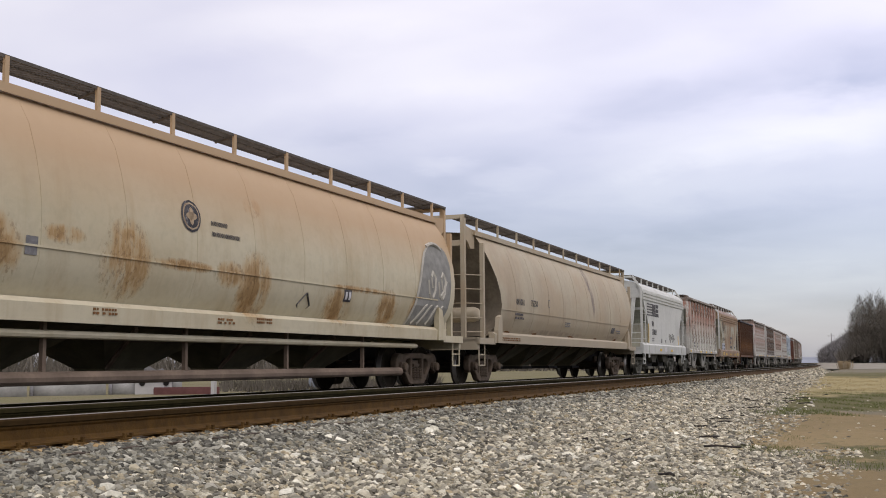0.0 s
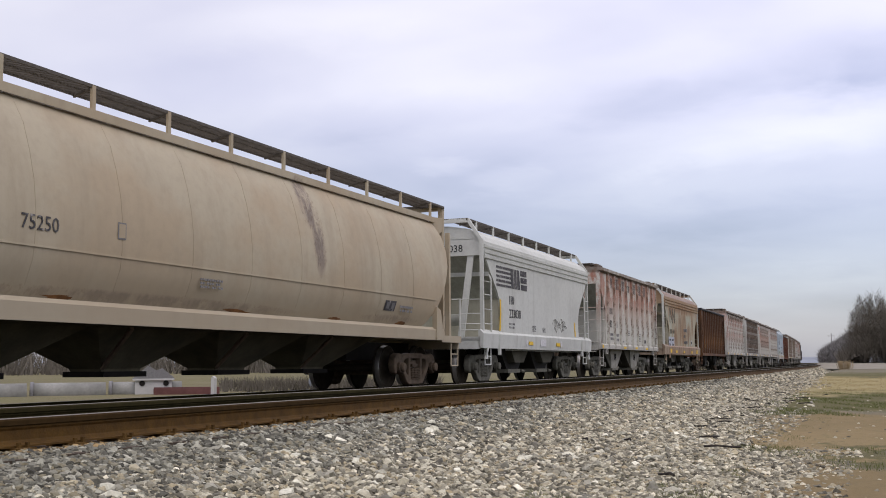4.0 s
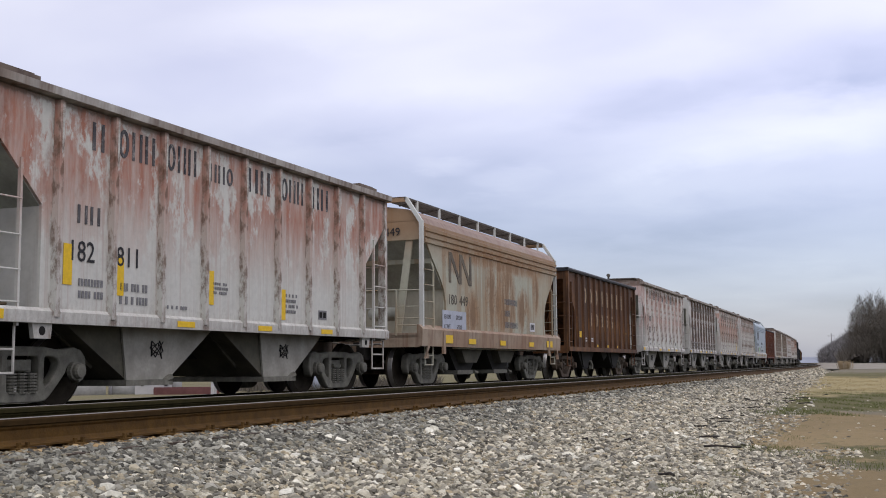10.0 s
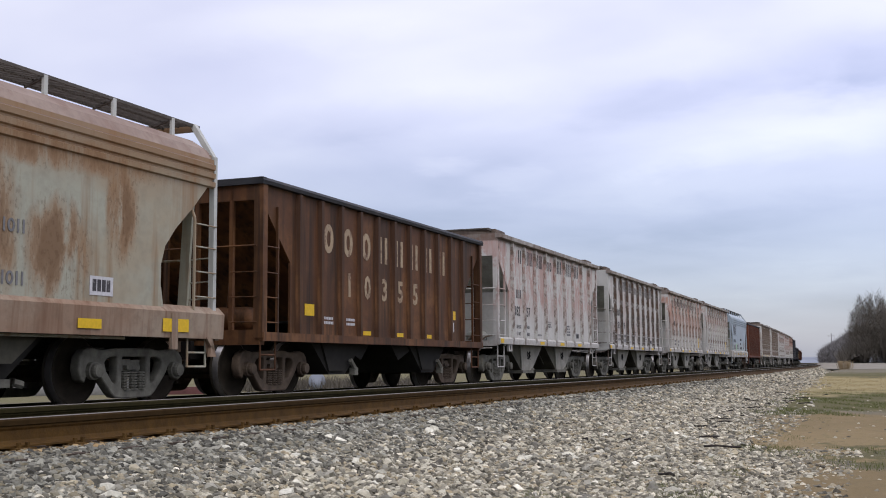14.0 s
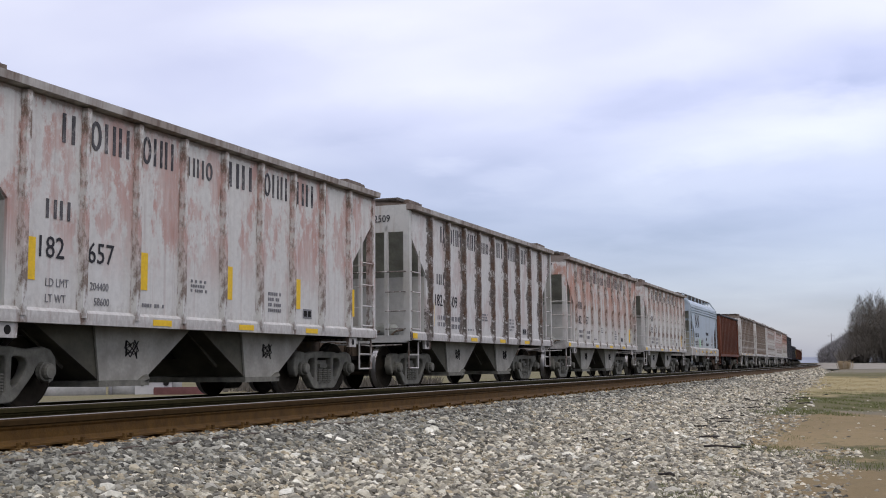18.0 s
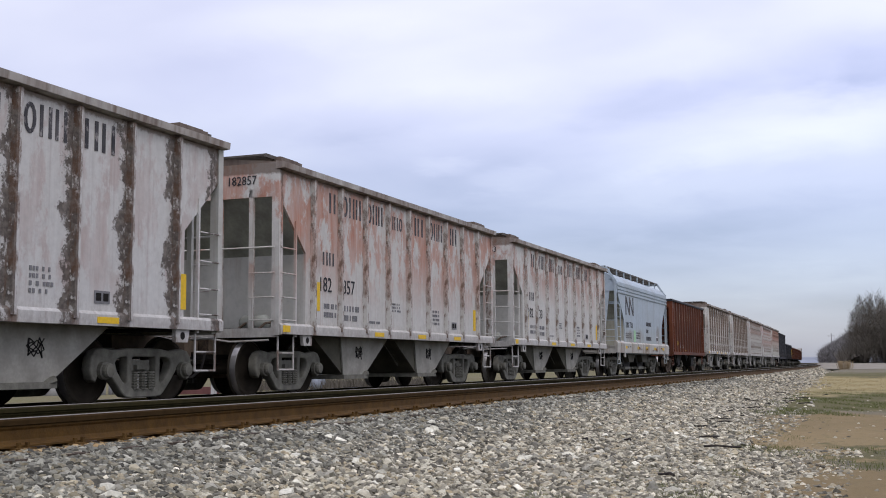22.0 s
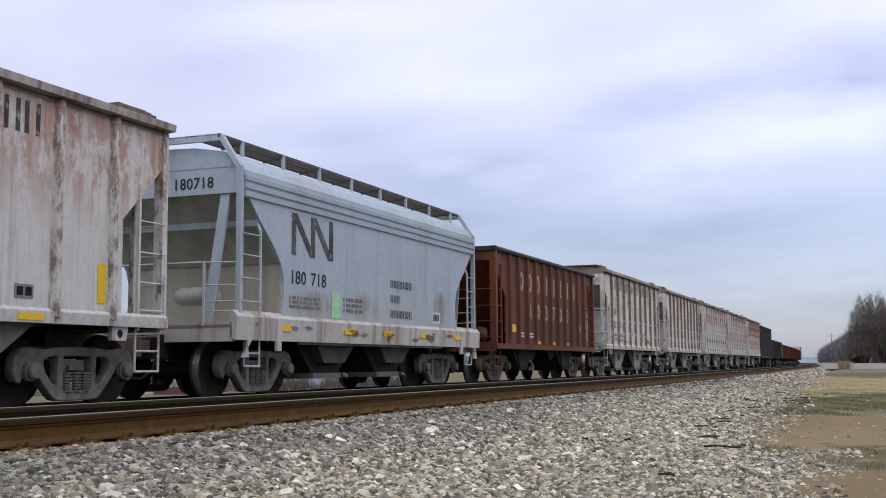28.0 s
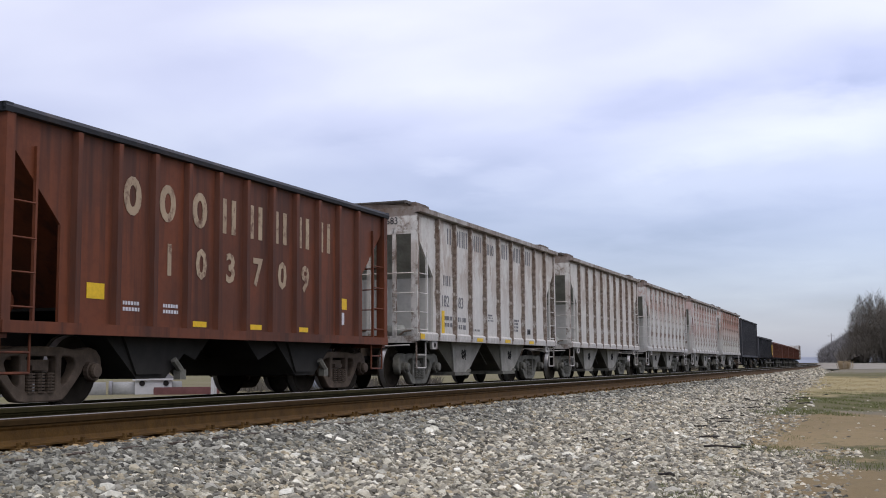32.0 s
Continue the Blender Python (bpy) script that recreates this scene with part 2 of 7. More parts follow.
WHITE, OFF = (0.56, 0.56, 0.54), (0.50, 0.50, 0.46)
RUST, ORANGE, DARKRUST = (0.20, 0.085, 0.045), (0.40, 0.17, 0.10), (0.10, 0.055, 0.035)
MAT = {}
PINK, SALMON, BRICK = (0.44, 0.245, 0.20), (0.44, 0.205, 0.13), (0.38, 0.155, 0.095)
MAT["d"] = panel_paint("grey_white_paint_red_rust", (0.57, 0.57, 0.51), BRICK, DARKRUST, 1.0, 0.95, (0.43, 0.58), 0.0, 0.8, (1.75, 2.9))
MAT["g"] = panel_paint("pinkish_white_paint", (0.585, 0.58, 0.53), PINK, DARKRUST, 2.0, 0.80, (0.465, 0.62), 0.0, 0.85, (1.55, 2.3))
MAT["h"] = panel_paint("white_paint_dark_peeling", (0.565, 0.56, 0.52), (0.42, 0.33, 0.30), (0.070, 0.056, 0.044), 3.0, 0.6, (0.50, 0.66), 0.42, 0.8, (1.2, 1.6))
MAT["i"] = panel_paint("white_paint_orange_rust", (0.555, 0.545, 0.495), SALMON, DARKRUST, 4.0, 0.95, (0.445, 0.58), 0.0, 0.85, (1.5, 2.7))
MAT["j"] = panel_paint("white_paint_faint_rust", (0.58, 0.575, 0.525), (0.38, 0.18, 0.12), DARKRUST, 5.0, 0.85, (0.475, 0.60), 0.0, 0.8, (2.1, 3.0))
MAT["m"] = panel_paint("white_paint_brown_streaks", (0.62, 0.605, 0.54), (0.33, 0.25, 0.18), (0.12, 0.09, 0.065), 6.0, 0.65, (0.47, 0.64), 0.20, 0.6, (1.6, 2.6))
MAT["c"] = paint("clean_light_grey_paint", (0.545, 0.56, 0.515), (0.27, 0.265, 0.225), (0.43, 0.44, 0.40), 7.0, (0.53, 0.68), 0.5, (0.46, 0.66), 0.6, 0.28, 2.6)
MAT["e"] = paint("tan_rusty_cream_paint", (0.37, 0.37, 0.285), (0.25, 0.145, 0.065), (0.36, 0.285, 0.18), 8.0, (0.48, 0.58), 0.8, (0.44, 0.60), 0.6, 0.35, 2.2, low=((0.28, 0.155, 0.072), 2.7, 3.45, 0.75), spots=((0.7, 2.2, 0.7, 1.2), (-0.5, 2.1, 0.9, 1.3), (-1.9, 1.9, 0.7, 0.8), (2.2, 1.7, 0.6, 0.7), (-3.1, 2.5, 0.4, 0.8), (3.4, 2.9, 0.9, 0.4), (0.0, 3.1, 4.8, 0.30)), spot_col=(0.27, 0.13, 0.045))
MAT["k"] = paint("pale_blue_grey_paint", (0.375, 0.445, 0.485), (0.25, 0.275, 0.27), (0.34, 0.385, 0.40), 9.0, (0.50, 0.64), 0.55, (0.44, 0.62), 0.6, 0.3, 2.6, low=((0.37, 0.39, 0.35), 2.1, 1.4, 0.55), spots=((2.9, 1.52, 1.1, 0.34), (0.9, 1.55, 0.8, 0.36), (-3.0, 1.7, 0.5, 0.5)), spot_col=(0.22, 0.19, 0.155))
MAT["ksill"] = paint("chipped_white_sill_paint", (0.48, 0.475, 0.43), (0.23, 0.15, 0.09), (0.37, 0.33, 0.25), 19.0, (0.52, 0.60), 0.85, (0.46, 0.60), 0.7, 0.45, 3.2)
MAT["b"] = paint("beige_tan_paint", (0.415, 0.362, 0.26), (0.31, 0.255, 0.175), (0.385, 0.30, 0.195), 10.0, (0.48, 0.64), 0.5, (0.42, 0.60), 0.7, 0.2, 1.3, low=((0.36, 0.31, 0.225), 2.0, 1.3, 0.6), spots=((-2.1, 3.35, 0.34, 0.55), (-2.3, 2.7, 0.26, 0.75), (2.2, 1.40, 4.5, 0.10), (-5.6, 1.42, 1.6, 0.10)), spot_col=(0.20, 0.155, 0.13))
MAT["a"] = paint("cream_paint_dusted_tan", (0.53, 0.485, 0.345), (0.36, 0.27, 0.15), (0.42, 0.35, 0.215), 11.0, (0.50, 0.66), 0.5, (0.44, 0.64), 0.55, 0.25, 1.6, low=((0.45, 0.305, 0.175), 2.35, 3.2, 0.85), spots=((3.18, 1.88, 0.62, 0.62), (3.18, 2.2, 0.30, 0.16), (-0.02, 1.72, 0.58, 0.66), (0.7, 1.88, 0.5, 0.24), (-2.95, 1.56, 0.62, 0.40), (-5.1, 1.60, 0.55, 0.45), (5.55, 1.82, 0.55, 0.50), (4.4, 2.1, 0.45, 0.14), (1.9, 1.92, 0.9, 0.10), (-3.9, 1.91, 1.6, 0.07), (-6.6, 1.62, 0.5, 0.42), (-0.05, 3.0, 0.3, 0.2)), spot_col=(0.40, 0.215, 0.058))
MAT["f"] = paint("dark_brown_oxide_paint", (0.105, 0.044, 0.017), (0.026, 0.015, 0.008), (0.20, 0.092, 0.034), 12.0, (0.46, 0.56), 0.9, (0.46, 0.58), 0.75, 0.55, 2.4)
MAT["l"] = paint("red_brown_oxide_paint", (0.150, 0.044, 0.017), (0.045, 0.020, 0.012), (0.092, 0.034, 0.018), 13.0, (0.47, 0.58), 0.8, (0.45, 0.60), 0.75, 0.5, 2.2)
MAT["r"] = paint("black_car_paint", (0.03, 0.032, 0.035), (0.06, 0.05, 0.045), (0.05, 0.05, 0.05), 14.0)
MAT["chord"] = paint("stained_grey_top_chord", (0.46, 0.44, 0.395), (0.13, 0.085, 0.06), (0.27, 0.22, 0.175), 21.0, (0.44, 0.58), 0.85, (0.42, 0.60), 0.7, 0.5, 2.4)
MAT["roof_rust"] = paint("rusted_roof_edge", (0.20, 0.165, 0.13), (0.075, 0.050, 0.038), (0.13, 0.095, 0.07), 15.0, (0.4, 0.6), 0.9, (0.4, 0.6), 0.8, 0.5)
# shade and dirt on the end slopes are put into this darker tone
MAT["slope"] = plain("grey_green_shade_slope_sheet", (0.36, 0.37, 0.315), 0.75, 0, 0.38, 2.0)
MAT["endsheet"] = paint("stained_grey_end_sheet", (0.47, 0.47, 0.425), (0.26, 0.18, 0.12), (0.36, 0.34, 0.28), 16.0, (0.55, 0.66), 0.7, (0.48, 0.64), 0.6, 0.35, 2.4)
# dark brown carries both grime and the shade inside the car end
MAT["endgrimeshade"] = plain("grimy_shade_brown_end_sheet", (0.19, 0.160, 0.115), 0.85, 0, 0.4, 1.6)
MAT["esill"] = paint("rusty_brown_sill_paint", (0.30, 0.205, 0.135), (0.17, 0.085, 0.045), (0.36, 0.30, 0.22), 17.0, (0.45, 0.60), 0.8, (0.46, 0.60), 0.7, 0.5, 3.0)
MAT["eroof"] = paint("faded_purple_brown_roof", (0.255, 0.185, 0.145), (0.20, 0.12, 0.085), (0.35, 0.28, 0.22), 18.0, (0.48, 0.62), 0.7, (0.45, 0.62), 0.6, 0.4, 2.4)
# near-black: underframe grime plus painted shade below the cars
MAT["under"] = plain("underframe_grime_and_shade", (0.014, 0.012, 0.010), 0.9, 0, 0.35, 4.0)
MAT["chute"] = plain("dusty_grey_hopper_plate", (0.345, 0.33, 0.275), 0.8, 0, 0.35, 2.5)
# shade below the cars is painted into this grimy tone
MAT["chute_dark"] = plain("grimy_shade_hopper_plate", (0.026, 0.024, 0.019), 0.85, 0, 0.3, 3.0)
# bays drawn darker and more olive than the sides of the car
MAT["chute_olive"] = plain("dark_olive_hopper_plate", (0.105, 0.094, 0.060), 0.85, 0, 0.4, 2.0)
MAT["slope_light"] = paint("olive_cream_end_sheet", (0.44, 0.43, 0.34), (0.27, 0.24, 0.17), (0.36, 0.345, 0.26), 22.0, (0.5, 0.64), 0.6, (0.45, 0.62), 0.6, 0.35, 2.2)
# little light reaches the bays, so their shade is in the colour
MAT["chute_mid"] = plain("dusty_olive_shade_hopper_plate", (0.105, 0.098, 0.070), 0.85, 0, 0.4, 2.0)
MAT["truck"] = plain("dusty_cast_steel", (0.200, 0.193, 0.152), 0.8, 0.1, 0.4, 7.0, 0.2)
MAT["truck_dark"] = plain("dark_cast_steel", (0.135, 0.100, 0.068), 0.8, 0.1, 0.4, 7.0, 0.2)
MAT["pipe"] = plain("dusty_brown_pipe_steel", (0.20, 0.15, 0.11), 0.85, 0, 0.35, 2.0)
MAT["wheel"] = plain("wheel_steel", (0.034, 0.028, 0.020), 0.95, 0.0, 0.35, 5.0)
MAT["tread"] = plain("polished_tread_steel", (0.42, 0.41, 0.39), 0.35, 0.85, 0.2, 8.0)
MAT["grating"] = plain("dark_walkway_steel", (0.12, 0.108, 0.092), 0.8, 0.2, 0.3, 10.0)
MAT["yellow"] = plain("yellow_reflector_sheet", (0.75, 0.48, 0.02), 0.5, 0, 0.15, 20.0)


def worn_ink(name, ink, under, lo, hi):
    """Lettering worn through to the paint under it."""
    m, n, l, b = shader(name, 0.7)
    f = noise_fac(n, l, coords(n, l, (1, 1, 0.7)), 9.0, 6.0, lo, hi, 0.7)
    g = noise_fac(n, l, coords(n, l, (1, 1, 1), 3.0), 2.0, 3.0, 0.35, 0.65)
    c = mix(n, l, f, ink, under)
    l.new(mix(n, l, times(n, l, g, 0.35), c, tuple(0.5 * (p + q) for p, q in zip(ink, under))), b.inputs["Base Color"])
    return m


MAT["black"] = worn_ink("faded_black_lettering", (0.030, 0.030, 0.034), (0.36, 0.34, 0.32), 0.54, 0.66)
MAT["crisp"] = plain("black_lettering", (0.030, 0.030, 0.033), 0.7, 0, 0.35, 25.0)
MAT["graylet"] = plain("worn_grey_lettering", (0.20, 0.20, 0.20), 0.7, 0, 0.3, 20.0)
MAT["cream"] = worn_ink("worn_cream_lettering", (0.40, 0.31, 0.20), (0.12, 0.06, 0.04), 0.50, 0.66)
MAT["brownlet"] = worn_ink("worn_brown_lettering", (0.085, 0.072, 0.055), (0.36, 0.29, 0.19), 0.56, 0.70)
MAT["whitelet"] = plain("white_stencil", (0.62, 0.62, 0.62), 0.7, 0, 0.2, 20.0)
MAT["bluegrey"] = plain("pale_blue_patch_paint", (0.40, 0.43, 0.48), 0.7, 0, 0.15, 6.0)
MAT["green"] = plain("green_chalk_paint", (0.36, 0.62, 0.36), 0.8, 0, 0.2, 12.0)
MAT["rustspot"] = plain("raw_rust", (0.24, 0.115, 0.045), 0.9, 0, 0.5, 9.0)
MAT["sprayed"] = plain("pale_spray_paint", (0.46, 0.44, 0.37), 0.75, 0, 0.2, 6.0)
MAT["graffiti"] = plain("grey_spray_paint", (0.25, 0.25, 0.225), 0.75, 0, 0.25, 6.0)


def rail_material():
    m, n, l, b = shader("rusty_rail_steel", 0.75, 0.15)
    v = coords(n, l, (1, 1, 1))
    f = noise_fac(n, l, v, 9.0, 6.0, 0.3, 0.7)
    g = noise_fac(n, l, v, 60.0, 3.0, 0.35, 0.7)
    c = mix(n, l, f, (0.058, 0.028, 0.0035), (0.112, 0.056, 0.008))
    l.new(mix(n, l, times(n, l, g, 0.4), c, (0.036, 0.021, 0.006)), b.inputs["Base Color"])
    bump(n, l, b, g, 0.3, 0.004)
    return m


MAT["rail"] = rail_material()
MAT["railhead"] = plain("greasy_dark_rail_head", (0.042, 0.025, 0.009), 0.95, 0.0, 0.3, 10.0)
MAT["railoil"] = plain("oily_olive_rail_steel", (0.034, 0.029, 0.011), 0.95, 0.0, 0.3, 8.0)
MAT["rustbase"] = plain("flaking_orange_rust", (0.115, 0.066, 0.022), 0.95, 0, 0.5, 14.0, 0.4)
MAT["railtop"] = plain("burnished_rail_head", (0.26, 0.24, 0.21), 0.5, 0.7, 0.15, 12.0)
MAT["tie"] = plain("weathered_tie_wood", (0.095, 0.075, 0.058), 0.95, 0, 0.4, 9.0, 0.4)


def stone_material(name="grey_ballast_stone", tint=(1.17, 1.10, 0.96)):
    m, n, l, b = shader(name, 0.9)
    geo = n.new("ShaderNodeNewGeometry")
    ramp = n.new("ShaderNodeValToRGB")
    l.new(geo.outputs["Random Per Island"], ramp.inputs["Fac"])
    e = ramp.color_ramp.elements
    e[0].color, e[1].color = (0.045, 0.045, 0.040, 1), (0.70, 0.69, 0.60, 1)
    for p, c in ((0.25, (0.145, 0.145, 0.125, 1)), (0.5, (0.28, 0.28, 0.24, 1)), (0.64, (0.30, 0.265, 0.18, 1)), (0.78, (0.40, 0.405, 0.355, 1)), (0.92, (0.50, 0.50, 0.43, 1))):
        k = e.new(p)
        k.color = c
    v = coords(n, l, (1, 1, 1))
    f = noise_fac(n, l, v, 45.0, 4.0, 0.3, 0.7)
    l.new(mix(n, l, 1.0, mix(n, l, times(n, l, f, 0.4), ramp.outputs["Color"], (0.12, 0.112, 0.09)), tint, "MULTIPLY"), b.inputs["Base Color"])
    bump(n, l, b, f, 0.4, 0.004)
    return m


def ballast_material():
    m, n, l, b = shader("ballast_bed", 0.95)
    v = coords(n, l, (1, 1, 1))
    vo = n.new("ShaderNodeTexVoronoi")
    vo.inputs["Scale"].default_value = 26.0
    l.new(v, vo.inputs["Vector"])
    ramp = n.new("ShaderNodeValToRGB")
    sp = n.new("ShaderNodeSeparateColor")
    l.new(vo.outputs["Color"], sp.inputs["Color"])
    l.new(sp.outputs["Red"], ramp.inputs["Fac"])
    e = ramp.color_ramp.elements
    e[0].color, e[1].color = (0.05, 0.048, 0.044, 1), (0.34, 0.335, 0.315, 1)
    k = e.new(0.5)
    k.color = (0.15, 0.145, 0.13, 1)
    big = noise_fac(n, l, v, 0.35, 4.0, 0.35, 0.65)
    l.new(mix(n, l, times(n, l, big, 0.35), ramp.outputs["Color"], (0.13, 0.11, 0.08)), b.inputs["Base Color"])
    bump(n, l, b, vo.outputs["Distance"], 0.8, 0.03)
    return m


def ground_material():
    m, n, l, b = shader("dry_grass_ground", 0.95)
    v = coords(n, l, (1, 1, 1))
    a = noise_fac(n, l, v, 0.10, 5.0, 0.42, 0.58)
    g = noise_fac(n, l, v, 0.45, 6.0, 0.40, 0.60)
    f = noise_fac(n, l, v, 14.0, 5.0, 0.3, 0.7)
    c = mix(n, l, a, (0.16, 0.14, 0.08), (0.115, 0.105, 0.06))
    c = mix(n, l, g, c, (0.125, 0.125, 0.05))
    l.new(mix(n, l, times(n, l, f, 0.6), c, (0.20, 0.17, 0.11)), b.inputs["Base Color"])
    bump(n, l, b, f, 0.7, 0.03)
    return m


# darker tint, for the stones nearest the rail
MAT["darkstone"] = stone_material("dark_ballast_stone", (0.72, 0.71, 0.655))
MAT["palestone"] = stone_material("pale_ballast_stone", (1.5, 1.46, 1.36))
MAT["ruststone"] = stone_material("rust_dusted_ballast_stone", (0.92, 0.66, 0.38))
MAT["stone"], MAT["ballast"], MAT["ground"] = stone_material(), ballast_material(), ground_material()


def verge_material():
    """Trodden verge: bare tan dirt, thin green weeds, pale straw further off, in bands with ragged borders."""
    m, n, l, b = shader("trodden_verge", 0.95)
    tc, sp = n.new("ShaderNodeTexCoord"), n.new("ShaderNodeSeparateXYZ")
    l.new(tc.outputs["Object"], sp.inputs["Vector"])

    def op(kind, *args):
        q = n.new("ShaderNodeMath")
        q.operation = kind
        for k, v in zip(q.inputs, args):
            if isinstance(v, (int, float)):
                k.default_value = v
            else:
                l.new(v, k)
        return q.outputs["Value"]

    lg = op("LOGARITHM", sp.outputs["Y"], 2.0)
    # noise in a space that widens with the distance, so that every border is about as ragged
    cv = n.new("ShaderNodeCombineXYZ")
    l.new(op("DIVIDE", op("MULTIPLY", sp.outputs["X"], 14.0), sp.outputs["Y"]), cv.inputs["X"])
    l.new(op("MULTIPLY", lg, 5.0), cv.inputs["Y"])
    wob = noise_fac(n, l, cv.outputs["Vector"], 0.9, 7.0, 0.0, 1.0, 0.70)
    d = op("ADD", lg, op("MULTIPLY", op("SUBTRACT", wob, 0.5), 1.15))
    r = n.new("ShaderNodeMapRange")
    r.inputs["From Min"].default_value, r.inputs["From Max"].default_value = 3.0, 7.5
    l.new(d, r.inputs["Value"])
    ramp = n.new("ShaderNodeValToRGB")
    l.new(r.outputs["Result"], ramp.inputs["Fac"])
    dirt, sand = (0.215, 0.163, 0.084, 1), (0.265, 0.203, 0.105, 1)
    weed, straw, grey = (0.105, 0.102, 0.046, 1), (0.32, 0.27, 0.135, 1), (0.17, 0.158, 0.115, 1)
    at = lambda y: (math.log2(y) - 3.0) / 4.5
    e = ramp.color_ramp.elements
    e[0].position, e[0].color = at(9.0), dirt
    e[1].position, e[1].color = at(120.0), grey
    for y, c in ((10.2, dirt), (10.8, grey), (12.2, weed), (13.0, sand), (19.5, dirt), (21.3, grey), (24.0, weed), (33.0, weed), (36.0, straw), (62.0, straw), (68.0, weed), (82.0, weed), (90.0, grey)):
        k = e.new(at(y))
        k.color = c
    f = noise_fac(n, l, coords(n, l, (1, 1, 1), 1.0), 22.0, 6.0, 0.3, 0.7, 0.7)
    tuft = noise_fac(n, l, cv.outputs["Vector"], 7.0, 6.0, 0.52, 0.64, 0.7)
    bare = noise_fac(n, l, cv.outputs["Vector"], 3.1, 5.0, 0.55, 0.70, 0.7)
    c = mix(n, l, times(n, l, tuft, 0.40), ramp.outputs["Color"], (0.125, 0.115, 0.058))
    c = mix(n, l, times(n, l, bare, 0.35), c, (0.30, 0.235, 0.14))
    c = mix(n, l, times(n, l, f, 0.32), c, (0.13, 0.10, 0.06))
    l.new(c, b.inputs["Base Color"])
    bump(n, l, b, f, 0.6, 0.02)
    return m


MAT["verge"] = verge_material()
# oil stain and the train's shade are both painted into this colour
MAT["oilshade"] = plain("oil_and_shade_dark_ballast", (0.032, 0.029, 0.022), 0.95, 0, 0.45, 12.0, 0.6)
MAT["straw"] = plain("dry_straw_grass", (0.40, 0.32, 0.16), 0.95, 0, 0.35, 3.0)
MAT["weed"] = plain("green_weed", (0.13, 0.15, 0.05), 0.95, 0, 0.35, 3.0)
MAT["hill"] = plain("brush_hillside", (0.085, 0.072, 0.052), 0.95, 0, 0.45, 0.25, 0.5)
MAT["deadwood"] = plain("dark_dead_wood", (0.045, 0.040, 0.036), 0.95, 0, 0.3, 6.0)
MAT["bark"] = plain("winter_bark", (0.16, 0.142, 0.124), 0.95, 0, 0.35, 1.0)
MAT["twig"] = plain("winter_twigs", (0.125, 0.112, 0.090), 0.95, 0, 0.35, 0.5)
# paler than the near twigs: distance haze is mixed into the colour
MAT["fartwig"] = plain("haze_paled_winter_twigs", (0.175, 0.168, 0.160), 0.95, 0, 0.25, 0.3)
# the ridge's blue is painted haze; a tank shares this blue-grey
MAT["farhill"] = plain("haze_blue_hill_and_tank", (0.25, 0.275, 0.31), 0.95, 0, 0.2, 0.02)
MAT["gravelroad"] = plain("pale_gravel_road", (0.27, 0.25, 0.20), 0.95, 0, 0.4, 0.35)
MAT["concrete"] = plain("pale_concrete", (0.25, 0.25, 0.225), 0.85, 0, 0.35, 1.5)
MAT["siding"] = plain("white_house_siding", (0.48, 0.48, 0.46), 0.7, 0, 0.12, 2.0)
MAT["maroon"] = plain("maroon_steel", (0.14, 0.06, 0.055), 0.8, 0, 0.3, 3.0)
MAT["stump"] = plain("pale_weathered_wood", (0.42, 0.33, 0.20), 0.95, 0, 0.35, 8.0, 0.4)
# weathered wood, lightened so the far poles look hazed
MAT["pole"] = plain("weathered_haze_pale_pole_wood", (0.21, 0.20, 0.20), 0.95, 0, 0.3, 2.0)


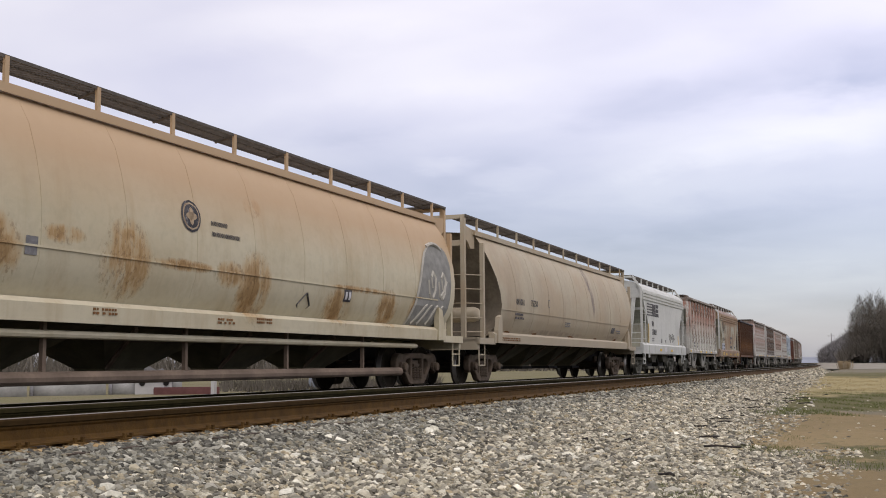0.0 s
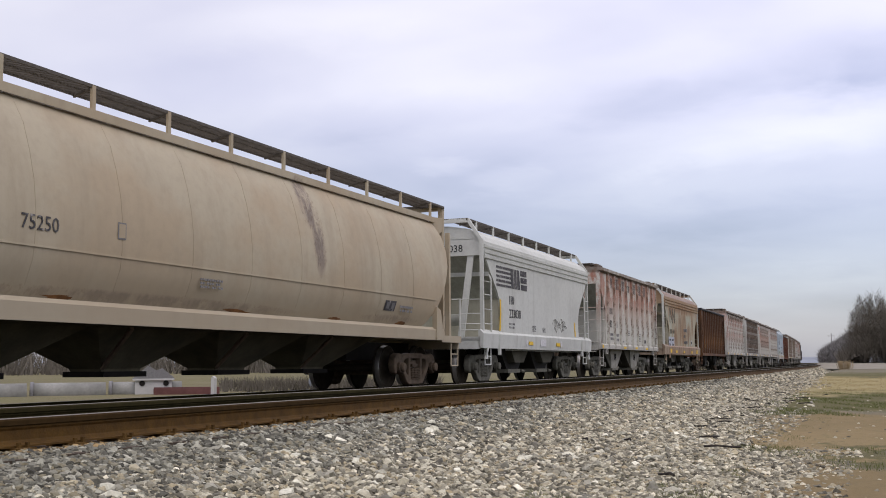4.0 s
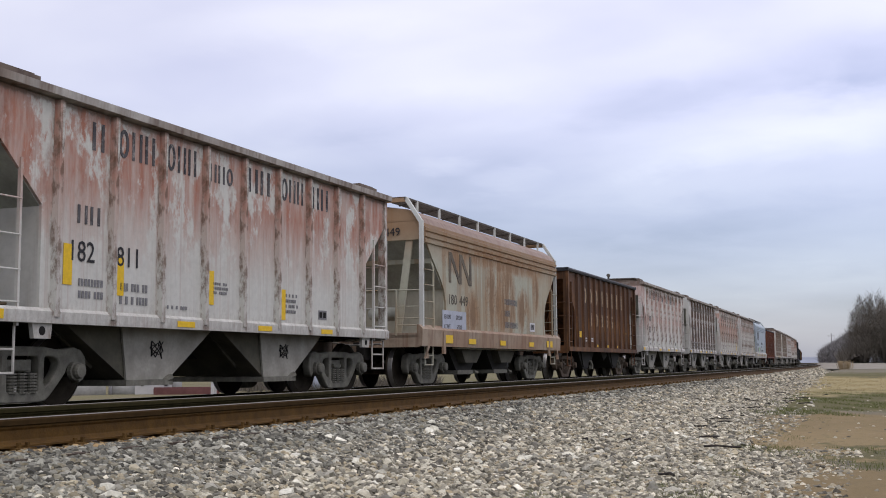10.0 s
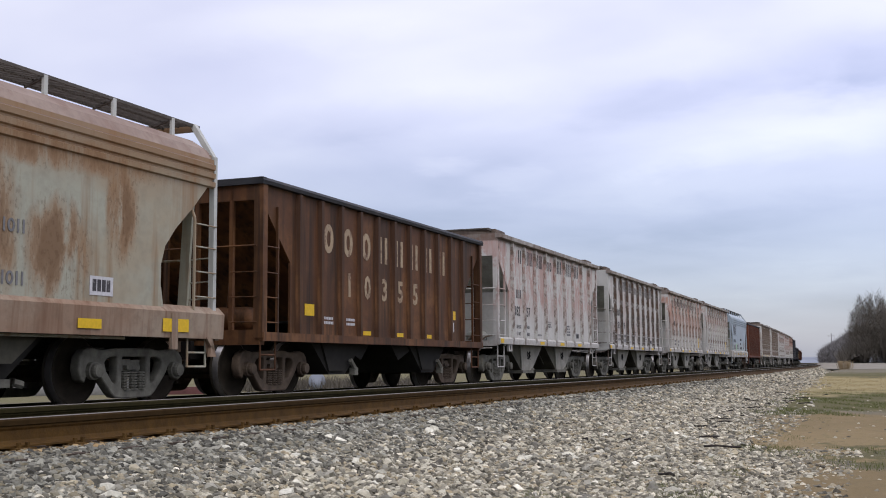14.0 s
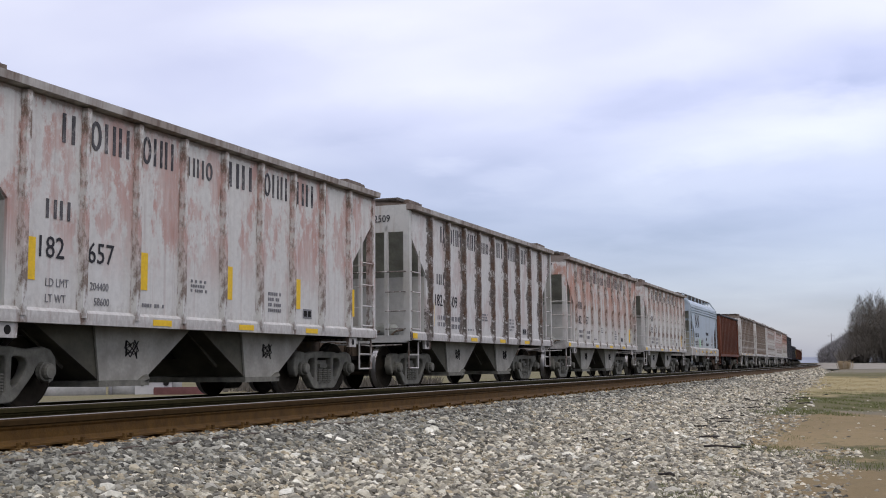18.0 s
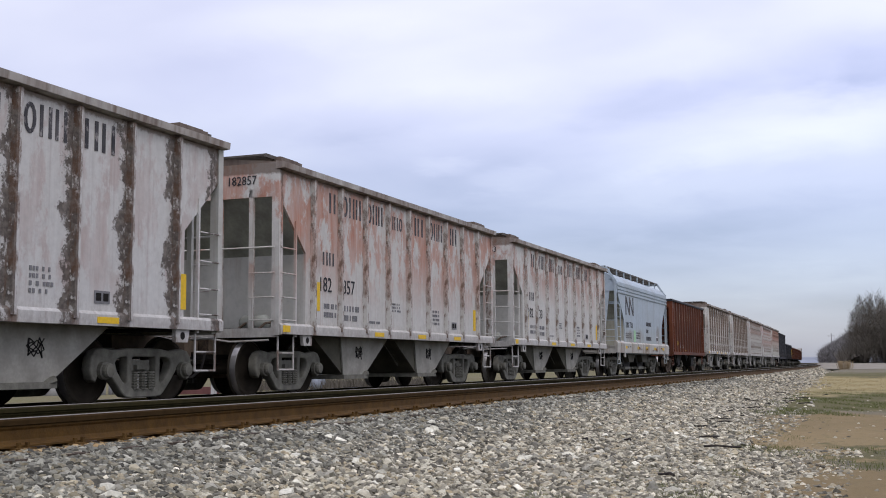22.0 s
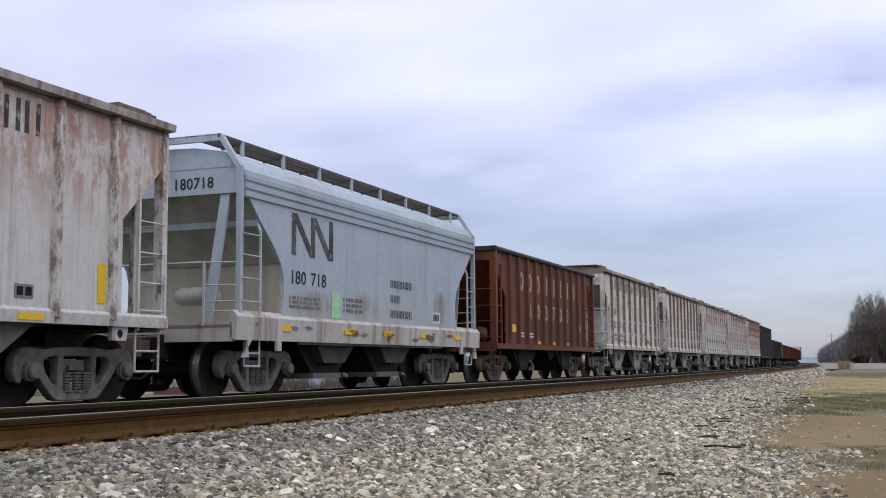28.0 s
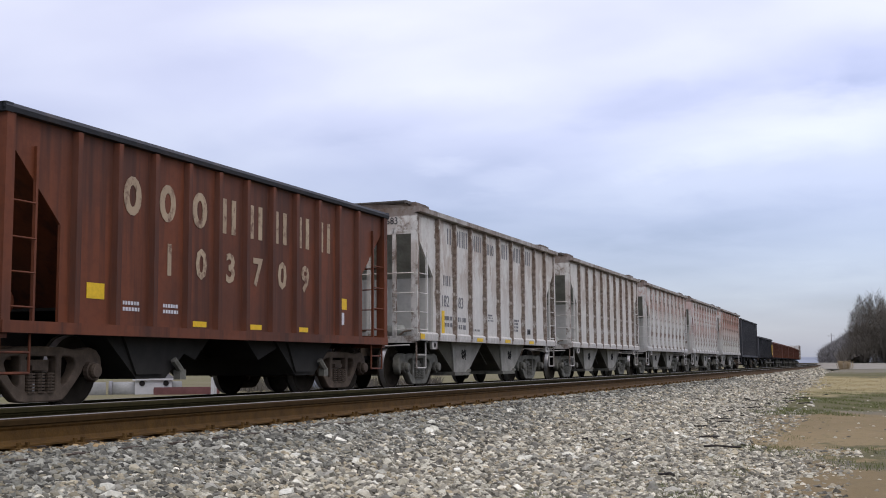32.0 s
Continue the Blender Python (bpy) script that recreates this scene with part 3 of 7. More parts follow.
# ---------- mesh tools ----------
class Mesh:
    """Collects solid pieces into one mesh."""

    def __init__(self):
        self.v, self.f = [], []

    def add(self, verts, faces):
        o = len(self.v)
        self.v += [tuple(p) for p in verts]
        self.f += [tuple(i + o for i in f) for f in faces]
        return self

    def box(self, x0, x1, y0, y1, z0, z1):
        p = [(x, y, z) for z in (z0, z1) for y in (y0, y1) for x in (x0, x1)]
        return self.add(p, [(0, 2, 3, 1), (4, 5, 7, 6), (0, 1, 5, 4), (2, 6, 7, 3), (0, 4, 6, 2), (1, 3, 7, 5)])

    def prism(self, outline, a, b, axis="y"):
        """An outline (x, z), or (y, z) along x, or (x, y) along z, extruded from a to b."""
        k = len(outline)
        put = {"y": lambda p, s: (p[0], s, p[1]), "x": lambda p, s: (s, p[0], p[1]), "z": lambda p, s: (p[0], p[1], s)}[axis]
        verts = [put(p, a) for p in outline] + [put(p, b) for p in outline]
        faces = [tuple(range(k)), tuple(range(2 * k - 1, k - 1, -1))] + [(i, i + k, (i + 1) % k + k, (i + 1) % k) for i in range(k)]
        return self.add(verts, faces)

    def beam(self, p, q, w, h=None, up=(0, 0, 1)):
        """A bar of section w x h between two points."""
        p, q = Vector(p), Vector(q)
        h = w if h is None else h
        d = (q - p).normalized()
        u = Vector(up)
        if abs(d.dot(u)) > 0.95:
            u = Vector((1, 0, 0))
        s = d.cross(u).normalized() * (w / 2)
        t = d.cross(s).normalized() * (h / 2)
        vs = [e + a * s + b * t for e in (p, q) for a, b in ((-1, -1), (1, -1), (1, 1), (-1, 1))]
        return self.add(vs, [(0, 1, 2, 3), (7, 6, 5, 4), (0, 4, 5, 1), (1, 5, 6, 2), (2, 6, 7, 3), (3, 7, 4, 0)])

    def rod(self, pts, r, n=6):
        for p, q in zip(pts, pts[1:]):
            p, q = Vector(p), Vector(q)
            d = (q - p).normalized()
            u = d.orthogonal().normalized()
            w = d.cross(u)
            vs = [e + r * (math.cos(6.28319 * i / n) * u + math.sin(6.28319 * i / n) * w) for e in (p, q) for i in range(n)]
            self.add(vs, [tuple(range(n - 1, -1, -1)), tuple(range(n, 2 * n))] + [(i, (i + 1) % n, (i + 1) % n + n, i + n) for i in range(n)])
        return self

    def lathe(self, prof, n=24, c=(0, 0, 0)):
        """A profile of (radius, y) turned round the y axis."""
        vs = [(c[0] + r * math.cos(6.28319 * i / n), c[1] + y, c[2] + r * math.sin(6.28319 * i / n)) for r, y in prof for i in range(n)]
        k = len(prof)
        fs = [(j * n + i, j * n + (i + 1) % n, (j + 1) * n + (i + 1) % n, (j + 1) * n + i) for j in range(k - 1) for i in range(n)]
        return self.add(vs, fs + [tuple(range(n)), tuple(range((k - 1) * n, k * n))])

    def skin(self, rows, closed=False):
        """Faces between rows of points."""
        n = len(rows[0])
        vs = [p for r in rows for p in r]
        m = n if closed else n - 1
        return self.add(vs, [(j * n + i, j * n + (i + 1) % n, (j + 1) * n + (i + 1) % n, (j + 1) * n + i) for j in range(len(rows) - 1) for i in range(m)])

    def data(self, name, mat, smooth=False):
        me = bpy.data.meshes.new(name)
        me.from_pydata([tuple(p) for p in self.v], [], self.f)
        bm = bmesh.new()
        bm.from_mesh(me)
        bmesh.ops.recalc_face_normals(bm, faces=bm.faces)
        bm.to_mesh(me)
        bm.free()
        me.materials.append(MAT[mat])
        if smooth:
            for p in me.polygons:
                p.use_smooth = True
        return me


def part(name, mesh, mat, parent=None, label="", smooth=False, at=None):
    data = mesh.data(name, mat, smooth) if isinstance(mesh, Mesh) else mesh
    ob = new(name, data)
    if parent:
        ob.parent = parent
    if at is not None:
        ob.matrix_basis = at
    if label:
        tagged(ob, label)
    return ob


def structure(name, mesh, mat, label="", smooth=False):
    return tagged(part(name, mesh, mat, None, "", smooth), label, kind="structure")


def thing(name, label, category, group="", at=None):
    e = new(name)
    e.empty_display_size = 0.3
    if at is not None:
        e.matrix_basis = at
    return tagged(e, label, category, group)


# ---------- the line of the two tracks ----------
RADIUS = 3431.0      # both tracks bear gently to one side
NEAR, FAR = 6.10, 10.78     # centre lines, away from the camera
RAIL_TOP, TRAIN_RAIL = 0.215, 0.04


def track(y, off):
    """The place on a track at y along the line: x there, and its slope."""
    return (-off - y * y / (2 * RADIUS), -y / RADIUS) if y > 0 else (-off, 0.0)


def sweep(profile, off, y0, y1, step, z):
    """A closed section (across, up) drawn along a track."""
    m = Mesh()
    ys = [y0]
    while ys[-1] < y1:
        ys.append(min(y1, ys[-1] + (step if ys[-1] > -2 else 12)))
    rows = [[(track(y, off)[0] + a, y, z + b) for a, b in profile] for y in ys]
    m.skin(rows, True)
    k = len(profile)
    m.f += [tuple(range(k)), tuple(range((len(ys) - 1) * k, len(ys) * k))]
    return m


# ---------- ground and tracks ----------
ground = Mesh()
ground.skin([[(x, y, -0.40) for x in (-2500, -400, -60, 0, 60, 400, 2500)] for y in (-400, -60, 0, 60, 200, 600, 3000)])
structure("ground", ground, "ground", "dry tan and green winter grass beside the railway")

structure("ballast_bed", sweep([(-7.4, -0.42), (-6.5, -0.17), (-3.6, -0.17), (-2.2, -0.10), (-1.7, -0.012), (1.2, -0.012), (1.6, -0.07), (2.6, -0.29), (3.6, -0.385), (4.2, -0.41), (4.2, -0.45), (-7.4, -0.45)], NEAR, -160, 420, 5, 0.0), "ballast", "grey crushed stone ballast under both tracks")

structure("track_ballast", sweep([(-6.6, -0.166), (-3.55, -0.166), (-2.15, -0.096), (-1.7, -0.006), (0.62, -0.004), (0.62, -0.03), (-6.6, -0.2)], NEAR, -160, 420, 5, 0.0), "oilshade", "dark ballast between the rails, oil and the train's shade in its colour")

# the bulge below the head is an added shape that catches a light line
RAIL = [(-0.070, 0), (0.070, 0), (0.070, 0.012), (0.022, 0.028), (0.012, 0.045), (0.011, 0.108), (0.024, 0.124), (0.014, 0.140), (-0.014, 0.140), (-0.024, 0.124), (-0.011, 0.108), (-0.012, 0.045), (-0.022, 0.028), (-0.070, 0.012)]
CROWN = [(0.020, 0.136), (0.036, 0.142), (0.037, 0.172), (0.030, 0.184), (-0.030, 0.184), (-0.037, 0.172), (-0.036, 0.142), (-0.020, 0.136)]
HEAD = [(-0.026, 0.184), (0.026, 0.184), (0.024, 0.187), (-0.024, 0.187)]
for off, top, name in ((NEAR, RAIL_TOP, "nearer track"), (FAR, TRAIN_RAIL, "track under the train")):
    way = thing("railway_track", "rusty steel rails on wooden ties, " + name, "railway track")
    for side in (0.7535, -0.7535):
        z0 = top - 0.187
        oiled = side < 0 or off == FAR
        r = part("rail", sweep(RAIL, off - side, -160, 420, 5, z0), "railoil" if oiled else "rail", way)
        part("rail_head", sweep(CROWN, off - side, -160, 420, 5, z0), "railoil" if oiled else "railhead", r, "dark greasy rail head")
        part("running_surface", sweep(HEAD, off - side, -160, 420, 5, z0), "railtop", r, "polished rail head")
    tie = Mesh().box(-1.3, 1.3, -0.11, 0.11, -0.16, 0.0).data("tie", "tie")
    plate = Mesh().box(-0.12, 0.12, -0.09, 0.09, 0.0, 0.022)
    for a in (-0.085, 0.085):
        plate.box(a - 0.012, a + 0.012, -0.05, -0.03, 0.02, 0.055).box(a - 0.012, a + 0.012, 0.03, 0.05, 0.02, 0.055)
    plate = plate.data("tie_plate", "rustbase")
    k = 0
    y = 1.5
    while y < 60 and k < 110:
        x, s = track(y, off)
        t = part("tie", tie, "tie", way, at=pose(x, y, top - 0.187 - 0.025, 0, 0, math.degrees(-s)))
        for side in (0.7535, -0.7535):
            part("tie_plate", plate, "rustbase", t, at=pose(side, 0, 0.001))
        y += 0.54
        k += 1


def stones(name, count, xs, ys, size, seed, zfun, mat="stone"):
    """Loose crushed stones in one mesh."""
    rng = np.random.default_rng(seed)
    g = (1 + 5 ** 0.5) / 2
    base = np.array([(-1, g, 0), (1, g, 0), (-1, -g, 0), (1, -g, 0), (0, -1, g), (0, 1, g), (0, -1, -g), (0, 1, -g), (g, 0, -1), (g, 0, 1), (-g, 0, -1), (-g, 0, 1)]) / 1.9
    tri = np.array([(0, 11, 5), (0, 5, 1), (0, 1, 7), (0, 7, 10), (0, 10, 11), (1, 5, 9), (5, 11, 4), (11, 10, 2), (10, 7, 6), (7, 1, 8), (3, 9, 4), (3, 4, 2), (3, 2, 6), (3, 6, 8), (3, 8, 9), (4, 9, 5), (2, 4, 11), (6, 2, 10), (8, 6, 7), (9, 8, 1)])
    u = rng.random(count)
    y = ys[0] * (ys[1] / ys[0]) ** u
    x = xs[0] + (xs[1] - xs[0]) * rng.random(count)
    x = x - y * y / (2 * RADIUS)
    s = size * np.minimum(1.55, rng.lognormal(-0.08, 0.42, count))
    v = base[None] * rng.uniform(0.45, 1.5, (count, 12, 3)) * s[:, None, None]
    v[:, :, 0] *= rng.uniform(0.9, 1.5, count)[:, None]
    v[:, :, 2] *= rng.uniform(0.55, 0.95, count)[:, None]
    a = rng.uniform(0, 6.283, count)
    c, d = np.cos(a)[:, None], np.sin(a)[:, None]
    vx, vy = v[:, :, 0] * c - v[:, :, 1] * d, v[:, :, 0] * d + v[:, :, 1] * c
    z = zfun(x + y * y / (2 * RADIUS)) + s * rng.uniform(0.0, 0.45, count)
    p = np.stack([vx + x[:, None], vy + y[:, None], v[:, :, 2] + z[:, None]], -1).reshape(-1, 3)
    f = (tri[None] + (np.arange(count) * 12)[:, None, None]).reshape(-1, 3)
    me = bpy.data.meshes.new(name)
    me.vertices.add(len(p))
    me.vertices.foreach_set("co", p.ravel())
    me.loops.add(f.size)
    me.loops.foreach_set("vertex_index", f.ravel().astype(np.int32))
    me.polygons.add(len(f))
    me.polygons.foreach_set("loop_start", np.arange(0, f.size, 3, dtype=np.int32))
    me.polygons.foreach_set("use_smooth", np.zeros(len(f), dtype=bool))
    me.update()
    me.validate()
    me.materials.append(MAT[mat])
    return tagged(new(name, me), "loose grey crushed ballast stones beside the rails", "gravel", kind="stuff")


BX = [-NEAR + a for a in (-2.2, -1.7, 1.2, 1.6, 2.6, 3.6, 4.2, 6.5)]
BZ = [-0.10, -0.012, -0.012, -0.07, -0.29, -0.385, -0.392, -0.392]
bed = lambda x: np.interp(x, BX, BZ)
stones("dark_ballast_stones", 26000, (-5.22, -3.9), (4.0, 17.0), 0.0195, 5, bed, "darkstone")
stones("ballast_stones", 30000, (-4.3, -1.7), (4.0, 15.0), 0.0200, 25, bed)
stones("dark_ballast_stones", 9000, (-5.18, -4.0), (15.0, 42.0), 0.025, 26, bed, "darkstone")
stones("ballast_stones", 20000, (-4.5, -2.15), (14.0, 42.0), 0.025, 6, bed)
stones("pale_ballast_stones", 1500, (-4.6, -1.5), (5.0, 30.0), 0.031, 27, bed, "palestone")
stones("ballast_stones", 7500, (-5.15, -2.0), (40.0, 120.0), 0.040, 9, bed)
stones("rusty_ballast_stones", 5200, (-5.27, -5.08), (4.0, 40.0), 0.018, 15, bed, "ruststone")
stones("ballast_stones", 2500, (-6.7, -5.5), (3.5, 20.0), 0.022, 7, bed)
stones("ballast_stones", 3000, (-2.2, -1.3), (6.0, 22.0), 0.019, 8, bed)
stones("ballast_stones", 5200, (-1.75, -0.75), (5.5, 12.5), 0.019, 21, bed)
stones("ballast_stones", 1500, (-1.0, -0.35), (6.0, 12.8), 0.018, 22, bed)
stones("ballast_stones", 380, (-1.5, 0.2), (6.5, 34.0), 0.017, 11, bed)
stones("ballast_stones", 90, (-0.6, 3.0), (8.5, 40.0), 0.016, 12, bed)


# ---------- railway cars ----------
CACHE = {}


def shared(key, make):
    if key not in CACHE:
        CACHE[key] = make()
    return CACHE[key]


def side_frame_mesh(mat):
    """A cast side frame with rounded edges: arched top, hooked pedestal jaws, two windows and the spring opening."""
    half = [(0.0, 0.745), (0.35, 0.74), (0.55, 0.715), (0.72, 0.715), (0.90, 0.74), (1.02, 0.71), (1.10, 0.63), (1.125, 0.48), (1.08, 0.36), (1.025, 0.33), (0.99, 0.40), (1.0, 0.52), (0.95, 0.575), (0.83, 0.575), (0.77, 0.52), (0.73, 0.44), (0.63, 0.33), (0.46, 0.165), (0.39, 0.115), (0.28, 0.10), (0.0, 0.10)]
    outer = half[:-1] + [(-x, z) for x, z in reversed(half[1:])]
    eye = [(0.35, 0.63), (0.39, 0.66), (0.50, 0.655), (0.60, 0.625), (0.645, 0.56), (0.60, 0.44), (0.48, 0.30), (0.39, 0.25), (0.345, 0.30)]
    seat = [(0.25, 0.66), (-0.25, 0.66), (-0.28, 0.62), (-0.28, 0.22), (-0.25, 0.19), (0.25, 0.19), (0.28, 0.22), (0.28, 0.62)]
    c = bpy.data.curves.new("side_frame", "CURVE")
    c.dimensions, c.fill_mode, c.extrude, c.bevel_depth, c.bevel_resolution = "2D", "BOTH", 0.055, 0.018, 1
    for pts in (outer, eye, [(-x, z) for x, z in eye], seat):
        sp = c.splines.new("POLY")
        sp.points.add(len(pts) - 1)
        for q, (x, z) in zip(sp.points, pts):
            q.co = (x, z, 0, 1)
        sp.use_cyclic_u = True
    tmp = bpy.data.objects.new("side_frame", c)
    scene.collection.objects.link(tmp)
    bpy.context.view_layer.update()
    me = bpy.data.meshes.new_from_object(tmp)
    bpy.data.objects.remove(tmp)
    me.transform(Matrix(((1, 0, 0, 0), (0, 0, -1, 0), (0, 1, 0, 0), (0, 0, 0, 1))))
    me.materials.clear()
    me.materials.append(MAT[mat])
    return me


def cap_mesh(mat):
    return Mesh().lathe([(0.0, 0.14), (0.085, 0.14), (0.10, 0.115), (0.10, 0.07), (0.12, 0.06), (0.12, 0.0)], 14).data("bearing_cap", mat)


def spring_mesh(mat):
    rows = []
    for i in range(7):
        z = 0.195 + i * 0.037
        for r, h in ((0.045, z - 0.004), (0.072, z), (0.072, z + 0.020), (0.045, z + 0.024)):
            rows.append([(r * math.cos(k * 0.6283), r * math.sin(k * 0.6283), h) for k in range(10)])
    return Mesh().skin(rows, True).data("spring", mat)


def wheel_mesh():
    return Mesh().lathe([(0.0, 0.03), (0.09, 0.03), (0.15, 0.02), (0.17, -0.02), (0.36, -0.045), (0.385, 0.0), (0.452, 0.0), (0.457, -0.01), (0.462, -0.105), (0.487, -0.115), (0.487, -0.135), (0.40, -0.14), (0.0, -0.14)], 32).data("wheel", "wheel", True)


def tread_mesh():
    prof = [(0.4535, 0.003), (0.4590, -0.01), (0.4640, -0.10)]
    rows = [[(r * math.cos(6.28319 * i / 40), y, r * math.sin(6.28319 * i / 40)) for i in range(40)] for r, y in prof]
    return Mesh().skin(rows, True).data("tread", "tread", True)


def axle_mesh():
    return Mesh().lathe([(0.07, -1.08), (0.085, -0.9), (0.085, 0.9), (0.07, 1.08)], 12).data("wheelset", "wheel")


WHEELSETS = []


def truck(car, x, mat="truck"):
    """A four-wheel truck under a car, with its wheelsets."""
    t = part("truck", shared("bolster" + mat, lambda: Mesh().box(-0.21, 0.21, -1.02, 1.02, 0.45, 0.60).box(-0.14, 0.14, -1.08, 1.08, 0.47, 0.53).box(-0.3, 0.3, -0.35, 0.35, 0.55, 0.78).data("truck", mat)), mat, car, at=pose(x, 0, 0))
    for e in (1, -1):
        f = part("side_frame", shared("frame" + mat, lambda: side_frame_mesh(mat)), mat, t, at=pose(0, e * 1.02, 0, 0, 0, 0 if e > 0 else 180))
        for a in (0.889, -0.889):
            part("bearing_cap", shared("cap" + mat, lambda: cap_mesh(mat)), mat, t, at=pose(a, e * 1.09, 0.457, 0, 0, 0 if e > 0 else 180))
        for a in (-0.17, 0.0, 0.17):
            part("spring", shared("spring" + mat, lambda: spring_mesh(mat)), mat, t, at=pose(a, e * 1.06, 0))
        for a in (0.60, -0.60):
            part("brake_beam", shared("brake", lambda: Mesh().box(-0.04, 0.04, -0.7, 0.7, 0.30, 0.40).data("brake_beam", "truck_dark")), "truck_dark", t, at=pose(a * 0.55, 0, 0)) if e > 0 else None
    for a in (0.889, -0.889):
        w = part("wheelset", shared("axle", axle_mesh), "wheel", car, at=pose(x + a, 0, 0.457))
        for e in (1, -1):
            q = part("wheel", shared("wheel", wheel_mesh), "wheel", w, at=pose(0, e * 0.83, 0, 0, 0, 0 if e > 0 else 180))
            part("tread", shared("tread", tread_mesh), "tread", w, at=pose(0, e * 0.83, 0, 0, 0, 0 if e > 0 else 180))
        WHEELSETS.append((w, x + a))


def coupler(car, x, e):
    m = Mesh().box(min(x, x + e * 0.42), max(x, x + e * 0.42), -0.09, 0.09, 0.74, 0.92)
    m.prism([(x + e * 0.38, -0.16), (x + e * 0.76, -0.14), (x + e * 0.80, 0.02), (x + e * 0.66, 0.06), (x + e * 0.60, 0.16), (x + e * 0.40, 0.16)], 0.66, 0.98, "z")
    part("coupler", m, "truck_dark", car)
    part("air_hose", Mesh().rod([(x + e * 0.2, 0.3, 0.72), (x + e * 0.35, 0.32, 0.45), (x + e * 0.6, 0.30, 0.32), (x + e * 0.78, 0.25, 0.34)], 0.022), "under", car)


def rung(car, p, q, mat, r=0.012):
    part("rung", Mesh().rod([p, q], r), mat, car)


def stirrup(car, x0, x1, y, z0, z1, mat):
    part("step", Mesh().rod([(x0, y, z0), (x0, y, z1), (x1, y, z1), (x1, y, z0)], 0.018).rod([(x0, y, (z0 + z1) / 2), (x1, y, (z0 + z1) / 2)], 0.016), mat, car)


def decal(car, x0, x1, z0, z1, mat, name="stencil", y=1.546, label=""):
    return part(name, Mesh().box(min(x0, x1), max(x0, x1), y - 0.002, y + 0.003, z0, z1), mat, car, label)


def ring(m, xc, zc, rx, rz, t, y, n=14):
    """An upright oval ring, t thick."""
    vs = []
    for d in (-0.002, 0.003):
        for k in (0, 1):
            vs += [(xc + (rx - t * k) * math.cos(6.28319 * i / n), y + d, zc + (rz - t * k) * math.sin(6.28319 * i / n)) for i in range(n)]
    fs = []
    for i in range(n):
        j = (i + 1) % n
        fs += [(i, j, n + j, n + i), (2 * n + i, 3 * n + i, 3 * n + j, 2 * n + j), (i, 2 * n + i, 2 * n + j, j), (n + i, n + j, 3 * n + j, 3 * n + i)]
    return m.add(vs, fs)


def bars(car, x0, x1, z0, z1, n, mat, y=1.546, seed=0, name="lettering", label="", thick=0.30, kinds="io"):
    """A line of painted marks as plain shapes, from x0 towards x1: o an oval ring, i a pair of uprights."""
    w = (x1 - x0) / n
    t = min(abs(w) * thick * 0.66, (z1 - z0) * 0.22)
    for i in range(n):
        a, b = sorted((x0 + w * (i + 0.10), x0 + w * (i + 0.86)))
        if kinds[(i + seed) % len(kinds)] == "o":
            ob = part(name, ring(Mesh(), (a + b) / 2, (z0 + z1) / 2, (b - a) / 2, (z1 - z0) / 2, t, y), mat, car, label)
        else:
            for p in (a, b - t):
                ob = part(name, Mesh().box(p, p + t, y - 0.002, y + 0.003, z0, z1), mat, car, label)
    return ob


def smalltext(car, x0, x1, z0, z1, rows, mat="graylet", y=1.546, seed=1):
    """Unreadable stencil lines as rows of short bars."""
    rnd = random.Random(seed)
    m = Mesh()
    dz = (z1 - z0) / rows
    for r in range(rows):
        z = z1 - dz * (r + 0.8)
        x = x0
        s = 1 if x1 > x0 else -1
        while abs(x - x0) < abs(x1 - x0) - 0.03:
            w = rnd.uniform(0.03, 0.05)
            m.box(min(x, x + s * w), max(x, x + s * w), y - 0.002, y + 0.003, z, z + dz * 0.6)
            x += s * (w + rnd.choice((0.02, 0.02, 0.07)))
    tagged(part("stencil", m, mat, car), kind="stuff")


def digits(car, body, x, z, height, mat, squeeze=0.72, y=1.548, name="number", label="", gap=1.0, bold=0.0):
    """Numbers that can be read, in the built-in font, on the side of a car."""
    c = bpy.data.curves.new(name, "FONT")
    c.body, c.size, c.extrude, c.resolution_u, c.space_character = body, height * 1.42, 0.002, 2, gap
    c.offset = bold
    tmp = bpy.data.objects.new(name, c)
    scene.collection.objects.link(tmp)
    bpy.context.view_layer.update()
    me = bpy.data.meshes.new_from_object(tmp)
    bpy.data.objects.remove(tmp)
    me.materials.clear()
    me.materials.append(MAT[mat])
    rot = Matrix(((-squeeze, 0, 0, x), (0, 0, 1, y), (0, 1, 0, z), (0, 0, 0, 1)))
    me.transform(rot)
    return part(name, me, mat, car, label)


def end_digits(car, body, x, y, z, height, mat, squeeze=0.9):
    """A number on the front end of a car, read from the front."""
    ob = digits(car, body, 0, 0, height, mat, 1.0, 0.0, "end_number")
    ob.data.transform(Matrix(((0, 1, 0, x), (-squeeze, 0, 0, y), (0, 0, 1, z), (0, 0, 0, 1))))
    return ob


def slanted(car, xs, z0, z1, w, mat, y=1.546, name="emblem", label=""):
    """A plain emblem of slanting bars, each from (foot, head) along the car."""
    for a, b in xs:
        ob = part(name, Mesh().prism([(a - w / 2, z0), (a + w / 2, z0), (b + w / 2, z1), (b - w / 2, z1)], y - 0.002, y + 0.003), mat, car, label)
    return ob


